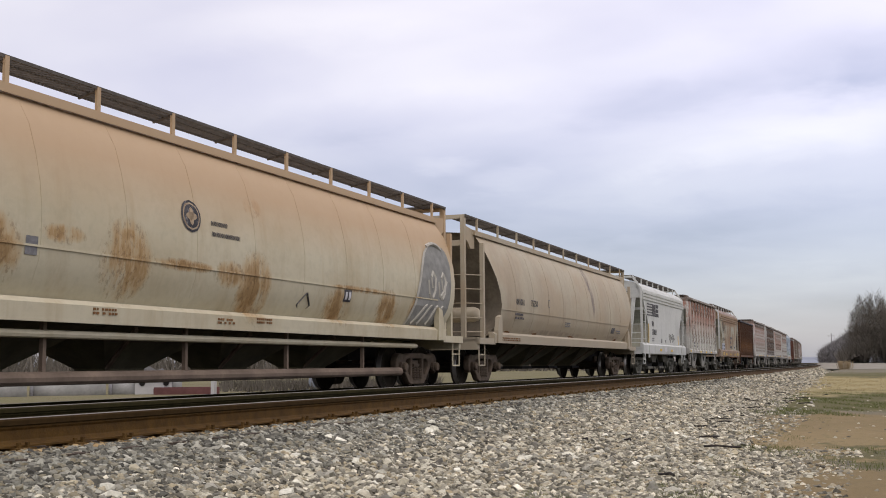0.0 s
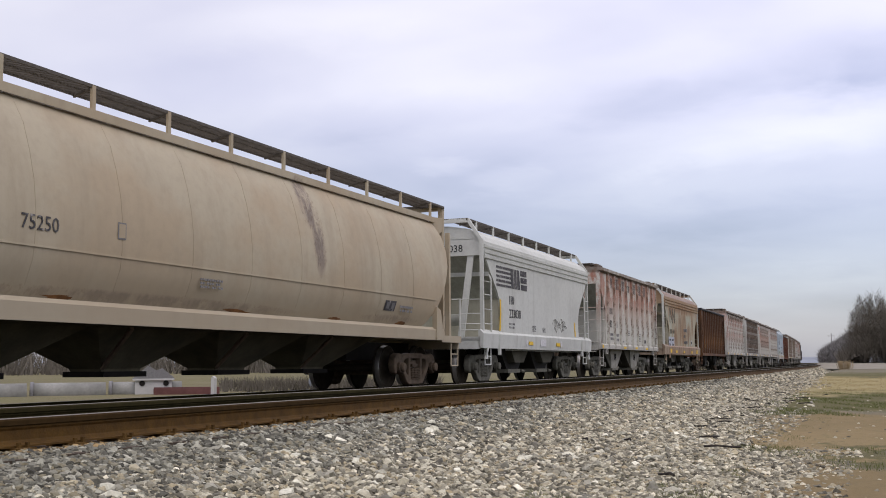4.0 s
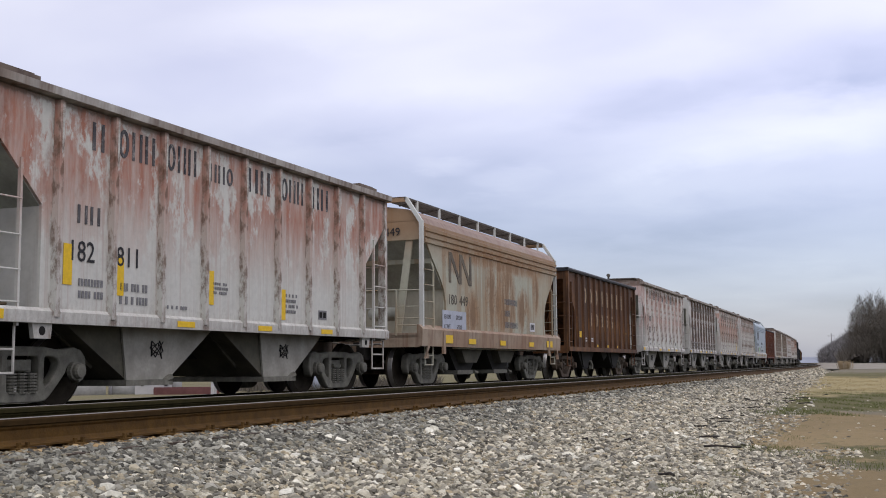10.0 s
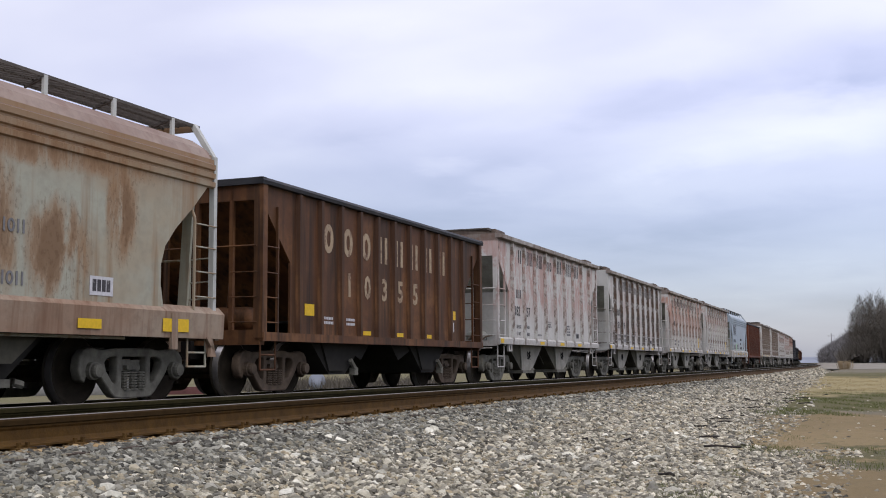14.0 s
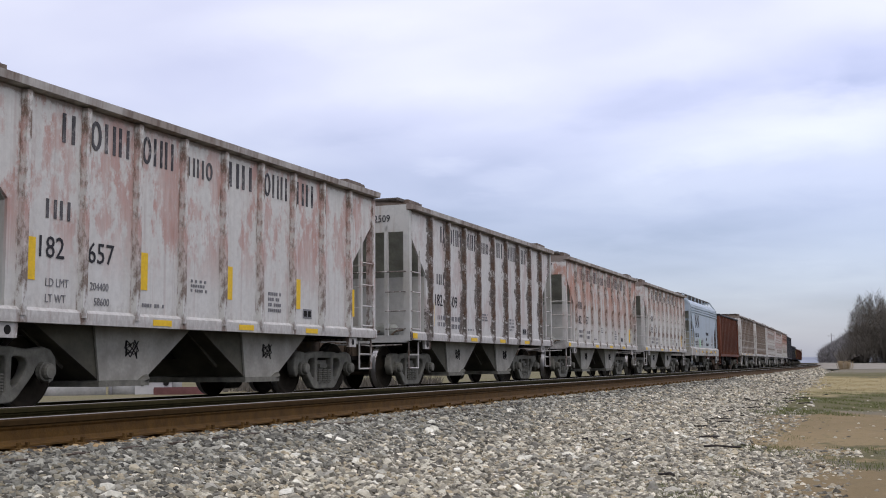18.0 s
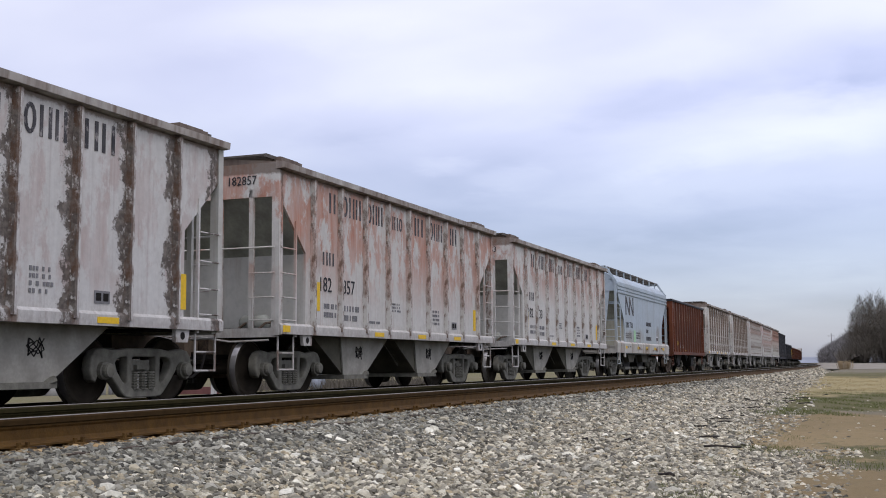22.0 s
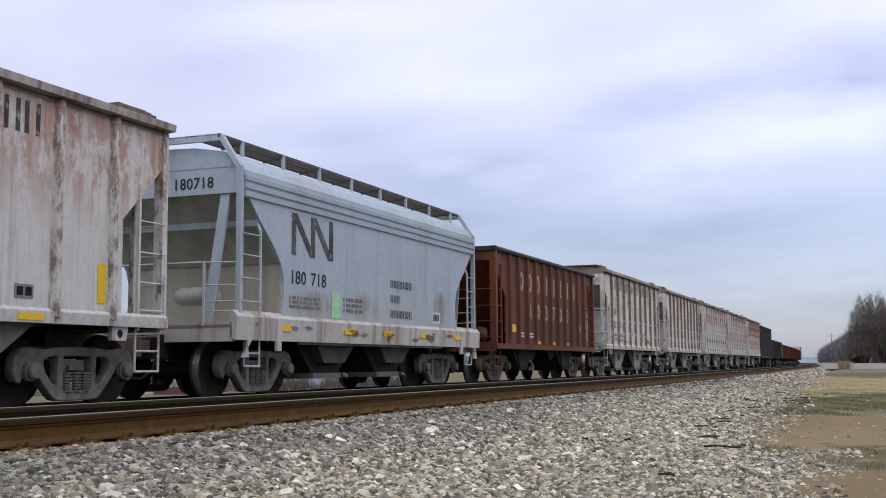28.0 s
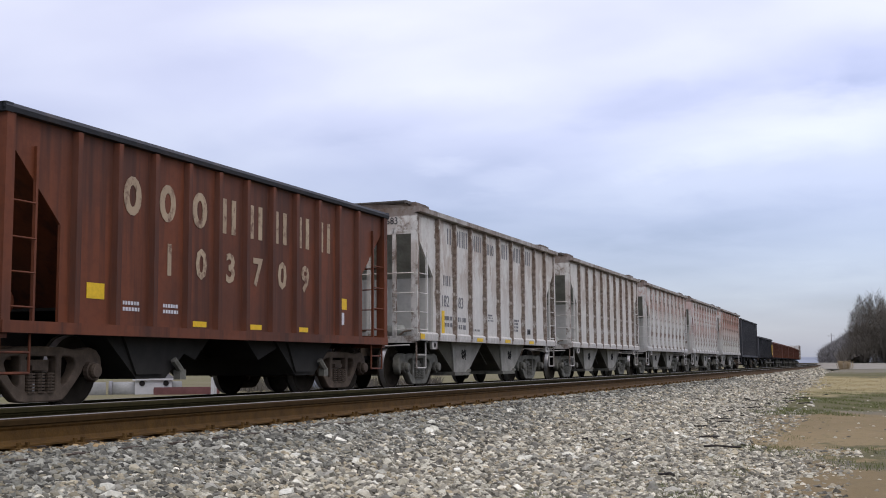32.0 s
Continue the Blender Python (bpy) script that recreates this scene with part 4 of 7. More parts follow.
def zigzag(car, xs, z0, z1, w, mat, y=1.546, name="emblem", label=""):
    """A plain sawtooth emblem: uprights with a slanting bar from the head of each to the foot of the next."""
    for i, x in enumerate(xs):
        ob = part(name, Mesh().box(x - w / 2, x + w / 2, y - 0.002, y + 0.003, z0, z1), mat, car, label)
        if i + 1 < len(xs):
            a, b = x + w / 2, xs[i + 1] - w / 2
            ob = part(name, Mesh().prism([(a, z1), (a - w * 1.25, z1), (b, z0), (b + w * 1.25, z0)], y - 0.002, y + 0.0036), mat, car, label)
    return ob


def patch(car, side, rows, mat, name="rust_stain", label=""):
    """A stain or painted figure that lies on a curved side: rows of (z, x from, x to)."""
    m = Mesh()
    fine = []
    for p, q in zip(rows, rows[1:]):
        fine += [tuple(u + (v - u) * k / 4 for u, v in zip(p, q)) for k in range(4)]
    fine.append(rows[-1])
    m.skin([[(a + (b - a) * k / 3, side(z) + 0.008, z) for k in range(4)] for z, a, b in fine])
    return part(name, m, mat, car, label)


def streak(car, side, x, z, w, h, seed, mat="rustspot"):
    """A ragged rust stain that tapers as it runs down."""
    rnd = random.Random(seed)
    rows, cx = [], x
    for k in range(9):
        f = k / 8
        ww = w * (0.35 + 0.65 * math.sin(3.0 * (1 - f) + 0.14)) * rnd.uniform(0.55, 1.2)
        cx += rnd.uniform(-0.25, 0.25) * w * 0.4
        rows.append((z - h * f, cx - ww / 2, cx + ww / 2))
    return patch(car, side, rows, mat)


def ladders(car, H, mat, z_low, z_top, y, step, stile_dx, zs, post_w=0.07):
    """Side ladder beside each corner post, with a stirrup below, at both ends and on both sides."""
    for e in (1, -1):
        for s in (1, -1):
            x0, x1 = e * (H - 0.05), e * (H - stile_dx)
            part("ladder_stile", Mesh().box(min(x1, x1 + 0.05), max(x1, x1 + 0.036), min(s * y, s * (y + 0.045)), max(s * y, s * (y + 0.045)), z_low, z_top), mat, car)
            for z in zs:
                rung(car, (x0, s * (y + 0.04), z), (x1, s * (y + 0.04), z), mat)
            stirrup(car, x0 - e * 0.02, x1, s * (y - 0.02), z_low, 0.44, mat)


def ribbed_hopper(label, mat, group):
    """A covered hopper with nine side ribs, sloped ends and two bays."""
    H = 5.35
    ends = "endsheet" if mat == "h" else mat
    car = thing("covered_hopper", label, "freight car", group)
    for s in (1, -1):
        outline = [(-H, 3.72), (H, 3.72), (H, 3.30), (H - 0.93, 2.42), (H - 0.93, 1.15), (-H + 0.93, 1.15), (-H + 0.93, 2.42), (-H, 3.30)]
        part("side_sheet", Mesh().prism(outline, s * 1.50, s * 1.54), mat, car)
        for i in range(9):
            part("rib", shared("rib" + mat, lambda: Mesh().prism([(-0.055, 1.54), (0.055, 1.54), (0.04, 1.62), (-0.04, 1.62)], 1.10, 3.71, "z").data("rib", mat)), mat, car, at=pose((i - 4) * 1.048, 0, 0, 0, 0, 0 if s > 0 else 180))
        part("side_sill", Mesh().prism([(s * 1.46, 1.02), (s * 1.60, 1.02), (s * 1.60, 1.16), (s * 1.555, 1.20), (s * 1.46, 1.20)], -H, H, "x"), mat, car)
        part("top_chord", Mesh().prism([(s * 1.50, 3.73), (s * 1.66, 3.745), (s * 1.67, 3.84), (s * 1.50, 3.87)], -H - 0.03, H + 0.03, "x"), "chord", car, "weathered top edge")
    part("roof", Mesh().prism([(-1.55, 3.80), (1.55, 3.80), (1.5, 3.86), (0.6, 3.96), (-0.6, 3.96), (-1.5, 3.86)], -H + 0.02, H - 0.02, "x"), "roof_rust", car)
    for e in (1, -1):
        x = e * H
        part("roof_hatch", Mesh().box(min(x - e * 0.95, x - e * 0.25), max(x - e * 0.95, x - e * 0.25), 0.75, 1.45, 3.86, 3.97).box(min(x - e * 0.9, x - e * 0.3), max(x - e * 0.9, x - e * 0.3), 0.8, 1.4, 3.97, 4.0), "roof_rust", car)
        board = Mesh()
        for k in range(9):
            xx = x - e * (0.42 - k * 0.055)
            board.box(xx - 0.012, xx + 0.012, -1.3, 1.3, 3.97, 4.0)
        board.box(min(x - e * 0.44, x + e * 0.04), max(x - e * 0.44, x + e * 0.04), -1.32, -1.28, 3.94, 4.0).box(min(x - e * 0.44, x + e * 0.04), max(x - e * 0.44, x + e * 0.04), 1.28, 1.32, 3.94, 4.0)
        tagged(part("running_board", board, "grating", car, "dark steel grating walkway"), kind="stuff")
        part("end_panel", Mesh().box(min(x, x - e * 0.04), max(x, x - e * 0.04), -1.5, 1.5, 3.28, 3.85), ends, car)
        part("end_slope_sheet", Mesh().prism([(x - e * 0.02, 3.30), (x - e * 0.06, 3.30), (x - e * 0.97, 2.42), (x - e * 0.93, 2.40)], -1.5, 1.5), "slope", car, "grey-green sloping sheet, shade and dirt in its colour")
        part("end_bulkhead", Mesh().box(min(x - e * 0.93, x - e * 0.97), max(x - e * 0.93, x - e * 0.97), -1.5, 1.5, 1.05, 2.42), "endsheet", car)
        part("end_sill", Mesh().box(min(x, x - e * 0.12), max(x, x - e * 0.12), -1.48, 1.48, 0.97, 1.12), ends, car)
        part("end_platform", Mesh().box(min(x - e * 0.1, x - e * 0.95), max(x - e * 0.1, x - e * 0.95), -1.48, 1.48, 1.02, 1.06), "under", car)
        for yy in (1.02, 0.42, -0.42, -1.02):
            part("end_post", Mesh().box(min(x, x - e * 0.06), max(x, x - e * 0.06), yy - 0.04, yy + 0.04, 1.08, 3.42), ends, car)
        for s in (1, -1):
            part("corner_post", Mesh().box(min(x + e * 0.01, x - e * 0.11), max(x + e * 0.01, x - e * 0.11), min(s * 1.42, s * 1.56), max(s * 1.42, s * 1.56), 1.0, 3.72), ends, car)
            for z in (1.25, 1.62, 2.02):
                rung(car, (x + e * 0.03, s * 1.02, z), (x + e * 0.03, s * 1.48, z), mat)
        part("hand_rail", Mesh().rod([(x + e * 0.05, -1.5, 2.44), (x + e * 0.05, 1.5, 2.44)], 0.016), mat, car)
        part("brake_pipe", Mesh().rod([(x - e * 0.7, -0.9, 1.2), (x - e * 0.3, -0.2, 1.12), (x - e * 0.3, 0.9, 1.1)], 0.03), "under", car)
        coupler(car, x, e)
        truck(car, x - e * 1.20)
        part("jacking_pad", Mesh().prism([(x - e * 0.80, 1.03), (x - e * 1.14, 1.03), (x - e * 1.12, 0.84), (x - e * 0.84, 0.84)], 1.50, 1.56), mat, car)
        # flat dark disc, its colour standing for the dark inside the hole
        part("jacking_hole", Mesh().lathe([(0.0, 0.0), (0.055, 0.0), (0.055, 0.006), (0.0, 0.006)], 12, (x - e * 0.97, 1.557, 0.93)), "under", car)
        part("draft_gear", Mesh().box(min(x - e * 0.9, x + e * 0.1), max(x - e * 0.9, x + e * 0.1), -0.3, 0.3, 0.70, 0.97), "truck_dark", car)
        part("uncoupling_lever", Mesh().rod([(x + e * 0.06, 1.40, 0.92), (x + e * 0.10, 0.7, 0.90), (x + e * 0.16, 0.2, 0.98)], 0.016), mat, car)
        part("brake_cylinder", Mesh().lathe([(0.0, -0.25), (0.13, -0.25), (0.15, -0.2), (0.15, 0.2), (0.10, 0.25), (0.0, 0.25)], 12, (x - e * 0.62, 0.75, 1.22)), "slope", car, smooth=True)
        for yy in (0.95, 0.55, -0.2, -0.8):
            part("brake_line", Mesh().rod([(x - e * 0.3, yy, 1.08), (x - e * 0.45, yy + 0.1, 1.22), (x - e * 0.9, yy + 0.12, 1.26)], 0.02), "truck_dark", car)
    ladders(car, H, mat, 0.98, 2.92, 1.52, 0.4, 0.58, (1.25, 1.62, 2.02, 2.44))
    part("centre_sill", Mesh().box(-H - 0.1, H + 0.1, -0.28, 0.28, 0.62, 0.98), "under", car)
    for x0 in (2.45, -1.10):
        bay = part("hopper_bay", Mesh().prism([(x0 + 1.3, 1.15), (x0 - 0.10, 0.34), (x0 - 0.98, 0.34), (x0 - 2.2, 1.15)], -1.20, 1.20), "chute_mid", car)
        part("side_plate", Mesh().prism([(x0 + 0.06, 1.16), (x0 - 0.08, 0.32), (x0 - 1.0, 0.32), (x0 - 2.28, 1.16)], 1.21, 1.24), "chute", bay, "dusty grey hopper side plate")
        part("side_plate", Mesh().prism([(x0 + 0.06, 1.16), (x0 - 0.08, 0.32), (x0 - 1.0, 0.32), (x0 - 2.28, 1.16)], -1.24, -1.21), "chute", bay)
        part("outlet_gate", Mesh().box(x0 - 1.08, x0 - 0.02, -0.9, 1.28, 0.25, 0.33).rod([(x0 - 0.9, 1.2, 0.3), (x0 - 1.05, 1.28, 0.36)], 0.05), "truck", bay)
        part("slope_rib", Mesh().beam((x0 + 1.2, 0.9, 1.12), (x0 + 0.25, 0.9, 0.5), 0.05), "chute_mid", bay)
        loops = [(x0 - 0.72 + 0.13 * math.sin(k * 0.83) + 0.03 * math.sin(k * 2.9), 1.244, 0.74 + 0.09 * math.sin(k * 1.31 + 0.6) + 0.04 * math.sin(k * 2.3)) for k in range(26)]
        part("spray_mark", Mesh().rod(loops, 0.009, 3), "under", bay, "dark sprayed scrawl")
    return car


def lettered_ribbed(label, mat, num, seed, marks, group, faint=False):
    """The ribbed hopper with its lettering, number and yellow strips."""
    car = ribbed_hopper(label, mat, group)
    ink = "graylet" if faint else "black"
    rib = lambda i: (4 - i) * 1.048
    groups = ((3.58, 3.28, 1, 0.36), (3.06, 2.22, 3, 0.38), (2.00, 1.24, 3, 0.38), (0.94, 0.26, 3, 0.27), (-0.12, -0.86, 2, 0.38), (-1.16, -1.96, 3, 0.38), (-2.22, -2.88, 2, 0.38))
    for k, (a, b, n, h) in enumerate(groups):
        bars(car, a, b, 3.22, 3.22 + h, n, ink, label="faded dark lettering", kinds=("i", "oii", "oii", "iio", "ii", "oii", "ii")[k])
    bars(car, 3.82, 3.34, 2.27, 2.50, 2, ink, kinds="i")
    digits(car, num[:3], 3.96, 1.80, 0.26, "crisp" if not faint else ink, 0.92, label="dark stencilled number")
    digits(car, num[3:], 3.04, 1.80, 0.26, "crisp" if not faint else ink, 0.94)
    if num == "182657":
        for body, x, z in (("LD LMT", 3.78, 1.46), ("204400", 2.98, 1.46), ("LT WT", 3.78, 1.27), ("58600", 2.9, 1.27)):
            digits(car, body, x, z, 0.10, "graylet", 0.85, name="stencil")
    else:
        smalltext(car, 3.75, 3.25, 1.32, 1.62, 2, seed=seed)
        smalltext(car, 2.95, 2.35, 1.28, 1.62, 2, seed=seed + 1)
    smalltext(car, 1.92, 1.40, 1.28, 1.36, 1, seed=seed + 2)
    smalltext(car, 0.80, 0.40, 1.55, 1.75, 3, seed=seed + 3)
    smalltext(car, -1.35, -1.75, 1.35, 1.70, 4, seed=seed + 4)
    plate = decal(car, -2.50, -2.80, 1.30, 1.46, "graylet", "data_plate")
    for q in (-2.53, -2.67):
        part("plate_square", Mesh().box(q - 0.10, q, 1.548, 1.552, 1.33, 1.43), "under", plate)
    for x, z in marks:
        decal(car, x + 0.015, x - 0.145, z, z + 0.50, "yellow", "reflector", label="yellow reflective strip")
    for i, x in enumerate((1.75, -0.4, -2.5)):
        decal(car, x, x - 0.42, 1.05, 1.13, "yellow", "reflector", 1.604)
    decal(car, 5.29, 5.05, 1.05, 1.16, "yellow", "reflector", 1.604)
    end_digits(car, num, 5.36, 0.55, 3.50, 0.15, "crisp")
    return car


def running_boards(car, x0, x1, y0, y1, z, z_roof, posts, mat):
    """Raised grating walkways along both sides of a roof."""
    for s in (1, -1):
        m = Mesh()
        a, b = sorted((s * y0, s * y1))
        n = int((x1 - x0) / 0.07)
        for i in range(n):
            x = x0 + (x1 - x0) * (i + 0.5) / n
            m.box(x - 0.010, x + 0.010, a, b, z - 0.02, z)
        m.box(x0, x1, a - 0.012, a + 0.012, z - 0.04, z + 0.004).box(x0, x1, b - 0.012, b + 0.012, z - 0.04, z + 0.004).box(x0, x1, (a + b) / 2 - 0.008, (a + b) / 2 + 0.008, z - 0.03, z)
        tagged(part("running_board", m, "grating", car, "dark steel grating walkway"), kind="stuff")
        for i in range(posts):
            x = x0 + (x1 - x0) * (i + 0.5) / posts
            part("walkway_post", Mesh().box(x - 0.035, x + 0.035, min(s * (y1 - 0.02), s * (y1 + 0.02)), max(s * (y1 - 0.02), s * (y1 + 0.02)), z_roof - 0.12, z - 0.01), mat, car)
            part("walkway_bracket", Mesh().beam((x, s * y1, z - 0.03), (x - 0.25, s * y0, z - 0.05), 0.03), "grating", car)
    for x in (x0 + 0.15, x1 - 0.15):
        m = Mesh()
        for k in range(6):
            m.box(x - 0.15 + k * 0.06 - 0.01, x - 0.15 + k * 0.06 + 0.01, -y1, y1, z - 0.02, z)
        tagged(part("cross_walkway", m.box(x - 0.17, x + 0.17, y1 - 0.02, y1 + 0.01, z - 0.05, z + 0.004), "grating", car), kind="stuff")


def smooth_hopper(label, mat, group, sill="c", rusty=False):
    """A two-bay covered hopper with smooth sides, three pressed bands below the roof and open end frames."""
    H = 5.45
    car = thing("covered_hopper", label, "freight car", group)
    e1 = [(5.19, 3.26), (4.72, 2.80), (4.27, 2.42), (4.04, 2.16), (3.95, 1.90), (3.95, 1.62), (4.02, 1.30)]
    outline = [(-5.21, 3.55), (5.21, 3.55)] + e1 + [(-x, z) for x, z in reversed(e1)]
    for s in (1, -1):
        part("side_sheet", Mesh().prism(outline, s * 1.50, s * 1.54), mat, car)
        for z in (3.17, 3.30, 3.43):
            part("pressed_band", Mesh().prism([(s * 1.53, z - 0.055), (s * 1.575, z - 0.035), (s * 1.58, z + 0.035), (s * 1.53, z + 0.055)], -5.20, 5.20, "x"), mat, car)
        part("side_sill", Mesh().prism([(s * 1.46, 0.92), (s * 1.58, 0.90), (s * 1.60, 1.26), (s * 1.50, 1.36), (s * 1.46, 1.36)], -H, H, "x"), sill, car)
    roof = [(1.545, 3.44), (1.535, 3.54), (1.43, 3.70), (1.16, 3.87), (0.6, 3.96), (0.0, 3.98)]
    roof = roof + [(-y, z) for y, z in reversed(roof[:-1])]
    part("roof", Mesh().prism(roof, -5.18, 5.18, "x"), mat if not rusty else "eroof", car)
    part("hatch_cover", Mesh().box(-4.2, 4.2, -0.28, 0.28, 3.96, 4.04), mat, car)
    running_boards(car, -5.38, 5.30, 0.60, 1.14, 4.13, 3.94, 8, "c" if rusty else mat)
    for e in (1, -1):
        part("end_panel", Mesh().box(min(e * 5.16, e * 5.20), max(e * 5.16, e * 5.20), -1.5, 1.5, 3.20, 3.62).prism([(-1.5, 3.6), (1.5, 3.6), (1.16, 3.86), (0.5, 3.95), (-0.5, 3.95), (-1.16, 3.86)], e * 5.16, e * 5.20, "x"), mat, car)
        part("end_slope_sheet", Mesh().prism([(e * 5.16, 3.22), (e * 5.12, 3.22), (e * 4.00, 2.2), (e * 4.06, 2.18)], -1.5, 1.5), "slope", car, "sloping end sheet, shade and dirt in its colour")
        part("end_hopper_sheet", Mesh().prism([(e * 4.02, 2.22), (e * 3.94, 2.22), (e * 3.86, 1.2), (e * 3.96, 1.2)], -1.5, 1.5), "slope_light", car)
        part("end_beam", Mesh().box(min(e * 4.66, e * 4.74), max(e * 4.66, e * 4.74), -1.5, 1.5, 2.72, 2.84), mat, car)
        part("end_platform", Mesh().box(min(e * 3.8, e * H), max(e * 3.8, e * H), -1.5, 1.5, 1.08, 1.14), sill, car)
        part("end_sill", Mesh().box(min(e * (H - 0.1), e * H), max(e * (H - 0.1), e * H), -1.5, 1.5, 0.88, 1.18), sill, car)
        for s in (1, -1):
            part("corner_post", Mesh().beam((e * 5.26, s * 1.50, 1.1), (e * 5.26, s * 1.50, 3.60), 0.085, 0.08).beam((e * 5.26, s * 1.50, 3.57), (e * 5.26, s * 1.14, 4.11), 0.085, 0.08), "c" if rusty else mat, car)
            part("end_brace", Mesh().beam((e * 5.14, s * 1.18, 3.25), (e * 5.3, s * 0.95, 1.12), 0.16, 0.05), mat, car)
            part("rail_post", Mesh().rod([(e * 5.44, s * 0.98, 1.12), (e * 5.44, s * 0.98, 2.12)], 0.025), mat, car)
            for z in (1.35, 1.5, 1.75, 2.1):
                rung(car, (e * 5.44, s * 0.98, z), (e * 5.28, s * 1.5, z), mat)
            part("tow_bracket", Mesh().prism([(e * 5.15, 0.92), (e * 5.0, 0.92), (e * 5.26, 0.64), (e * 5.10, 0.64)], s * 1.54, s * 1.59), sill, car)
            part("lift_lug", Mesh().box(e * 4.2 - 0.07, e * 4.2 + 0.07, min(s * 1.56, s * 1.61), max(s * 1.56, s * 1.61), 0.74, 1.24), sill, car)
        part("end_rail", Mesh().rod([(e * 5.46, -0.98, 2.1), (e * 5.46, 0.98, 2.1)], 0.018), mat, car)
        part("top_beam", Mesh().beam((e * 5.28, -1.14, 4.08), (e * 5.28, 1.14, 4.08), 0.06, 0.11), mat, car)
        coupler(car, e * H, e)
        truck(car, e * 4.0)
        for s in (1, -1):
            stirrup(car, e * 5.1, e * 4.65, s * 1.5, 0.9, 0.5, mat)
            part("ladder_stile", Mesh().rod([(e * 4.72, s * 1.55, 1.3), (e * 4.72, s * 1.55, 2.62), (e * 4.72, s * 1.50, 2.74)], 0.024), mat, car)
            for z in (1.5, 1.86, 2.22, 2.55):
                rung(car, (e * 5.26, s * 1.56, z), (e * 4.72, s * 1.56, z), mat)
    part("air_tank", Mesh().lathe([(0.0, -0.40), (0.11, -0.38), (0.15, -0.3), (0.15, 0.3), (0.11, 0.38), (0.0, 0.40)], 16, (4.8, 0.45, 1.62)), "slope", car, smooth=True)
    part("brake_wheel", Mesh().rod([(-5.5, -0.9 + 0.28 * math.cos(k * 0.5236), 2.0 + 0.28 * math.sin(k * 0.5236)) for k in range(13)], 0.018).rod([(-5.5, -1.18, 2.0), (-5.5, -0.62, 2.0)], 0.014).rod([(-5.5, -0.9, 1.72), (-5.5, -0.9, 2.28)], 0.014), mat, car)
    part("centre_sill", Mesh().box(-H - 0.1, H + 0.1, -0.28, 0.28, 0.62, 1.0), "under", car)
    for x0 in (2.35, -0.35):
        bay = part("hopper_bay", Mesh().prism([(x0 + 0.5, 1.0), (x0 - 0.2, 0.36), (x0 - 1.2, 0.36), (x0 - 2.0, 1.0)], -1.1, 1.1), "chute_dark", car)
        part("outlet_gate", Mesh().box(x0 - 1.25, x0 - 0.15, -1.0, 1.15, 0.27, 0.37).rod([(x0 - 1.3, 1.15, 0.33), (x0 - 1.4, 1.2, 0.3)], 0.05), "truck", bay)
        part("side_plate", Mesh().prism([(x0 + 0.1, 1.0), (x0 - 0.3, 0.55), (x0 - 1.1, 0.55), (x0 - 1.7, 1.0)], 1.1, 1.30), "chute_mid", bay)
    part("brake_rod", Mesh().rod([(-3.3, 1.45, 0.88), (3.3, 1.45, 0.88)], 0.02), mat, car)
    return car


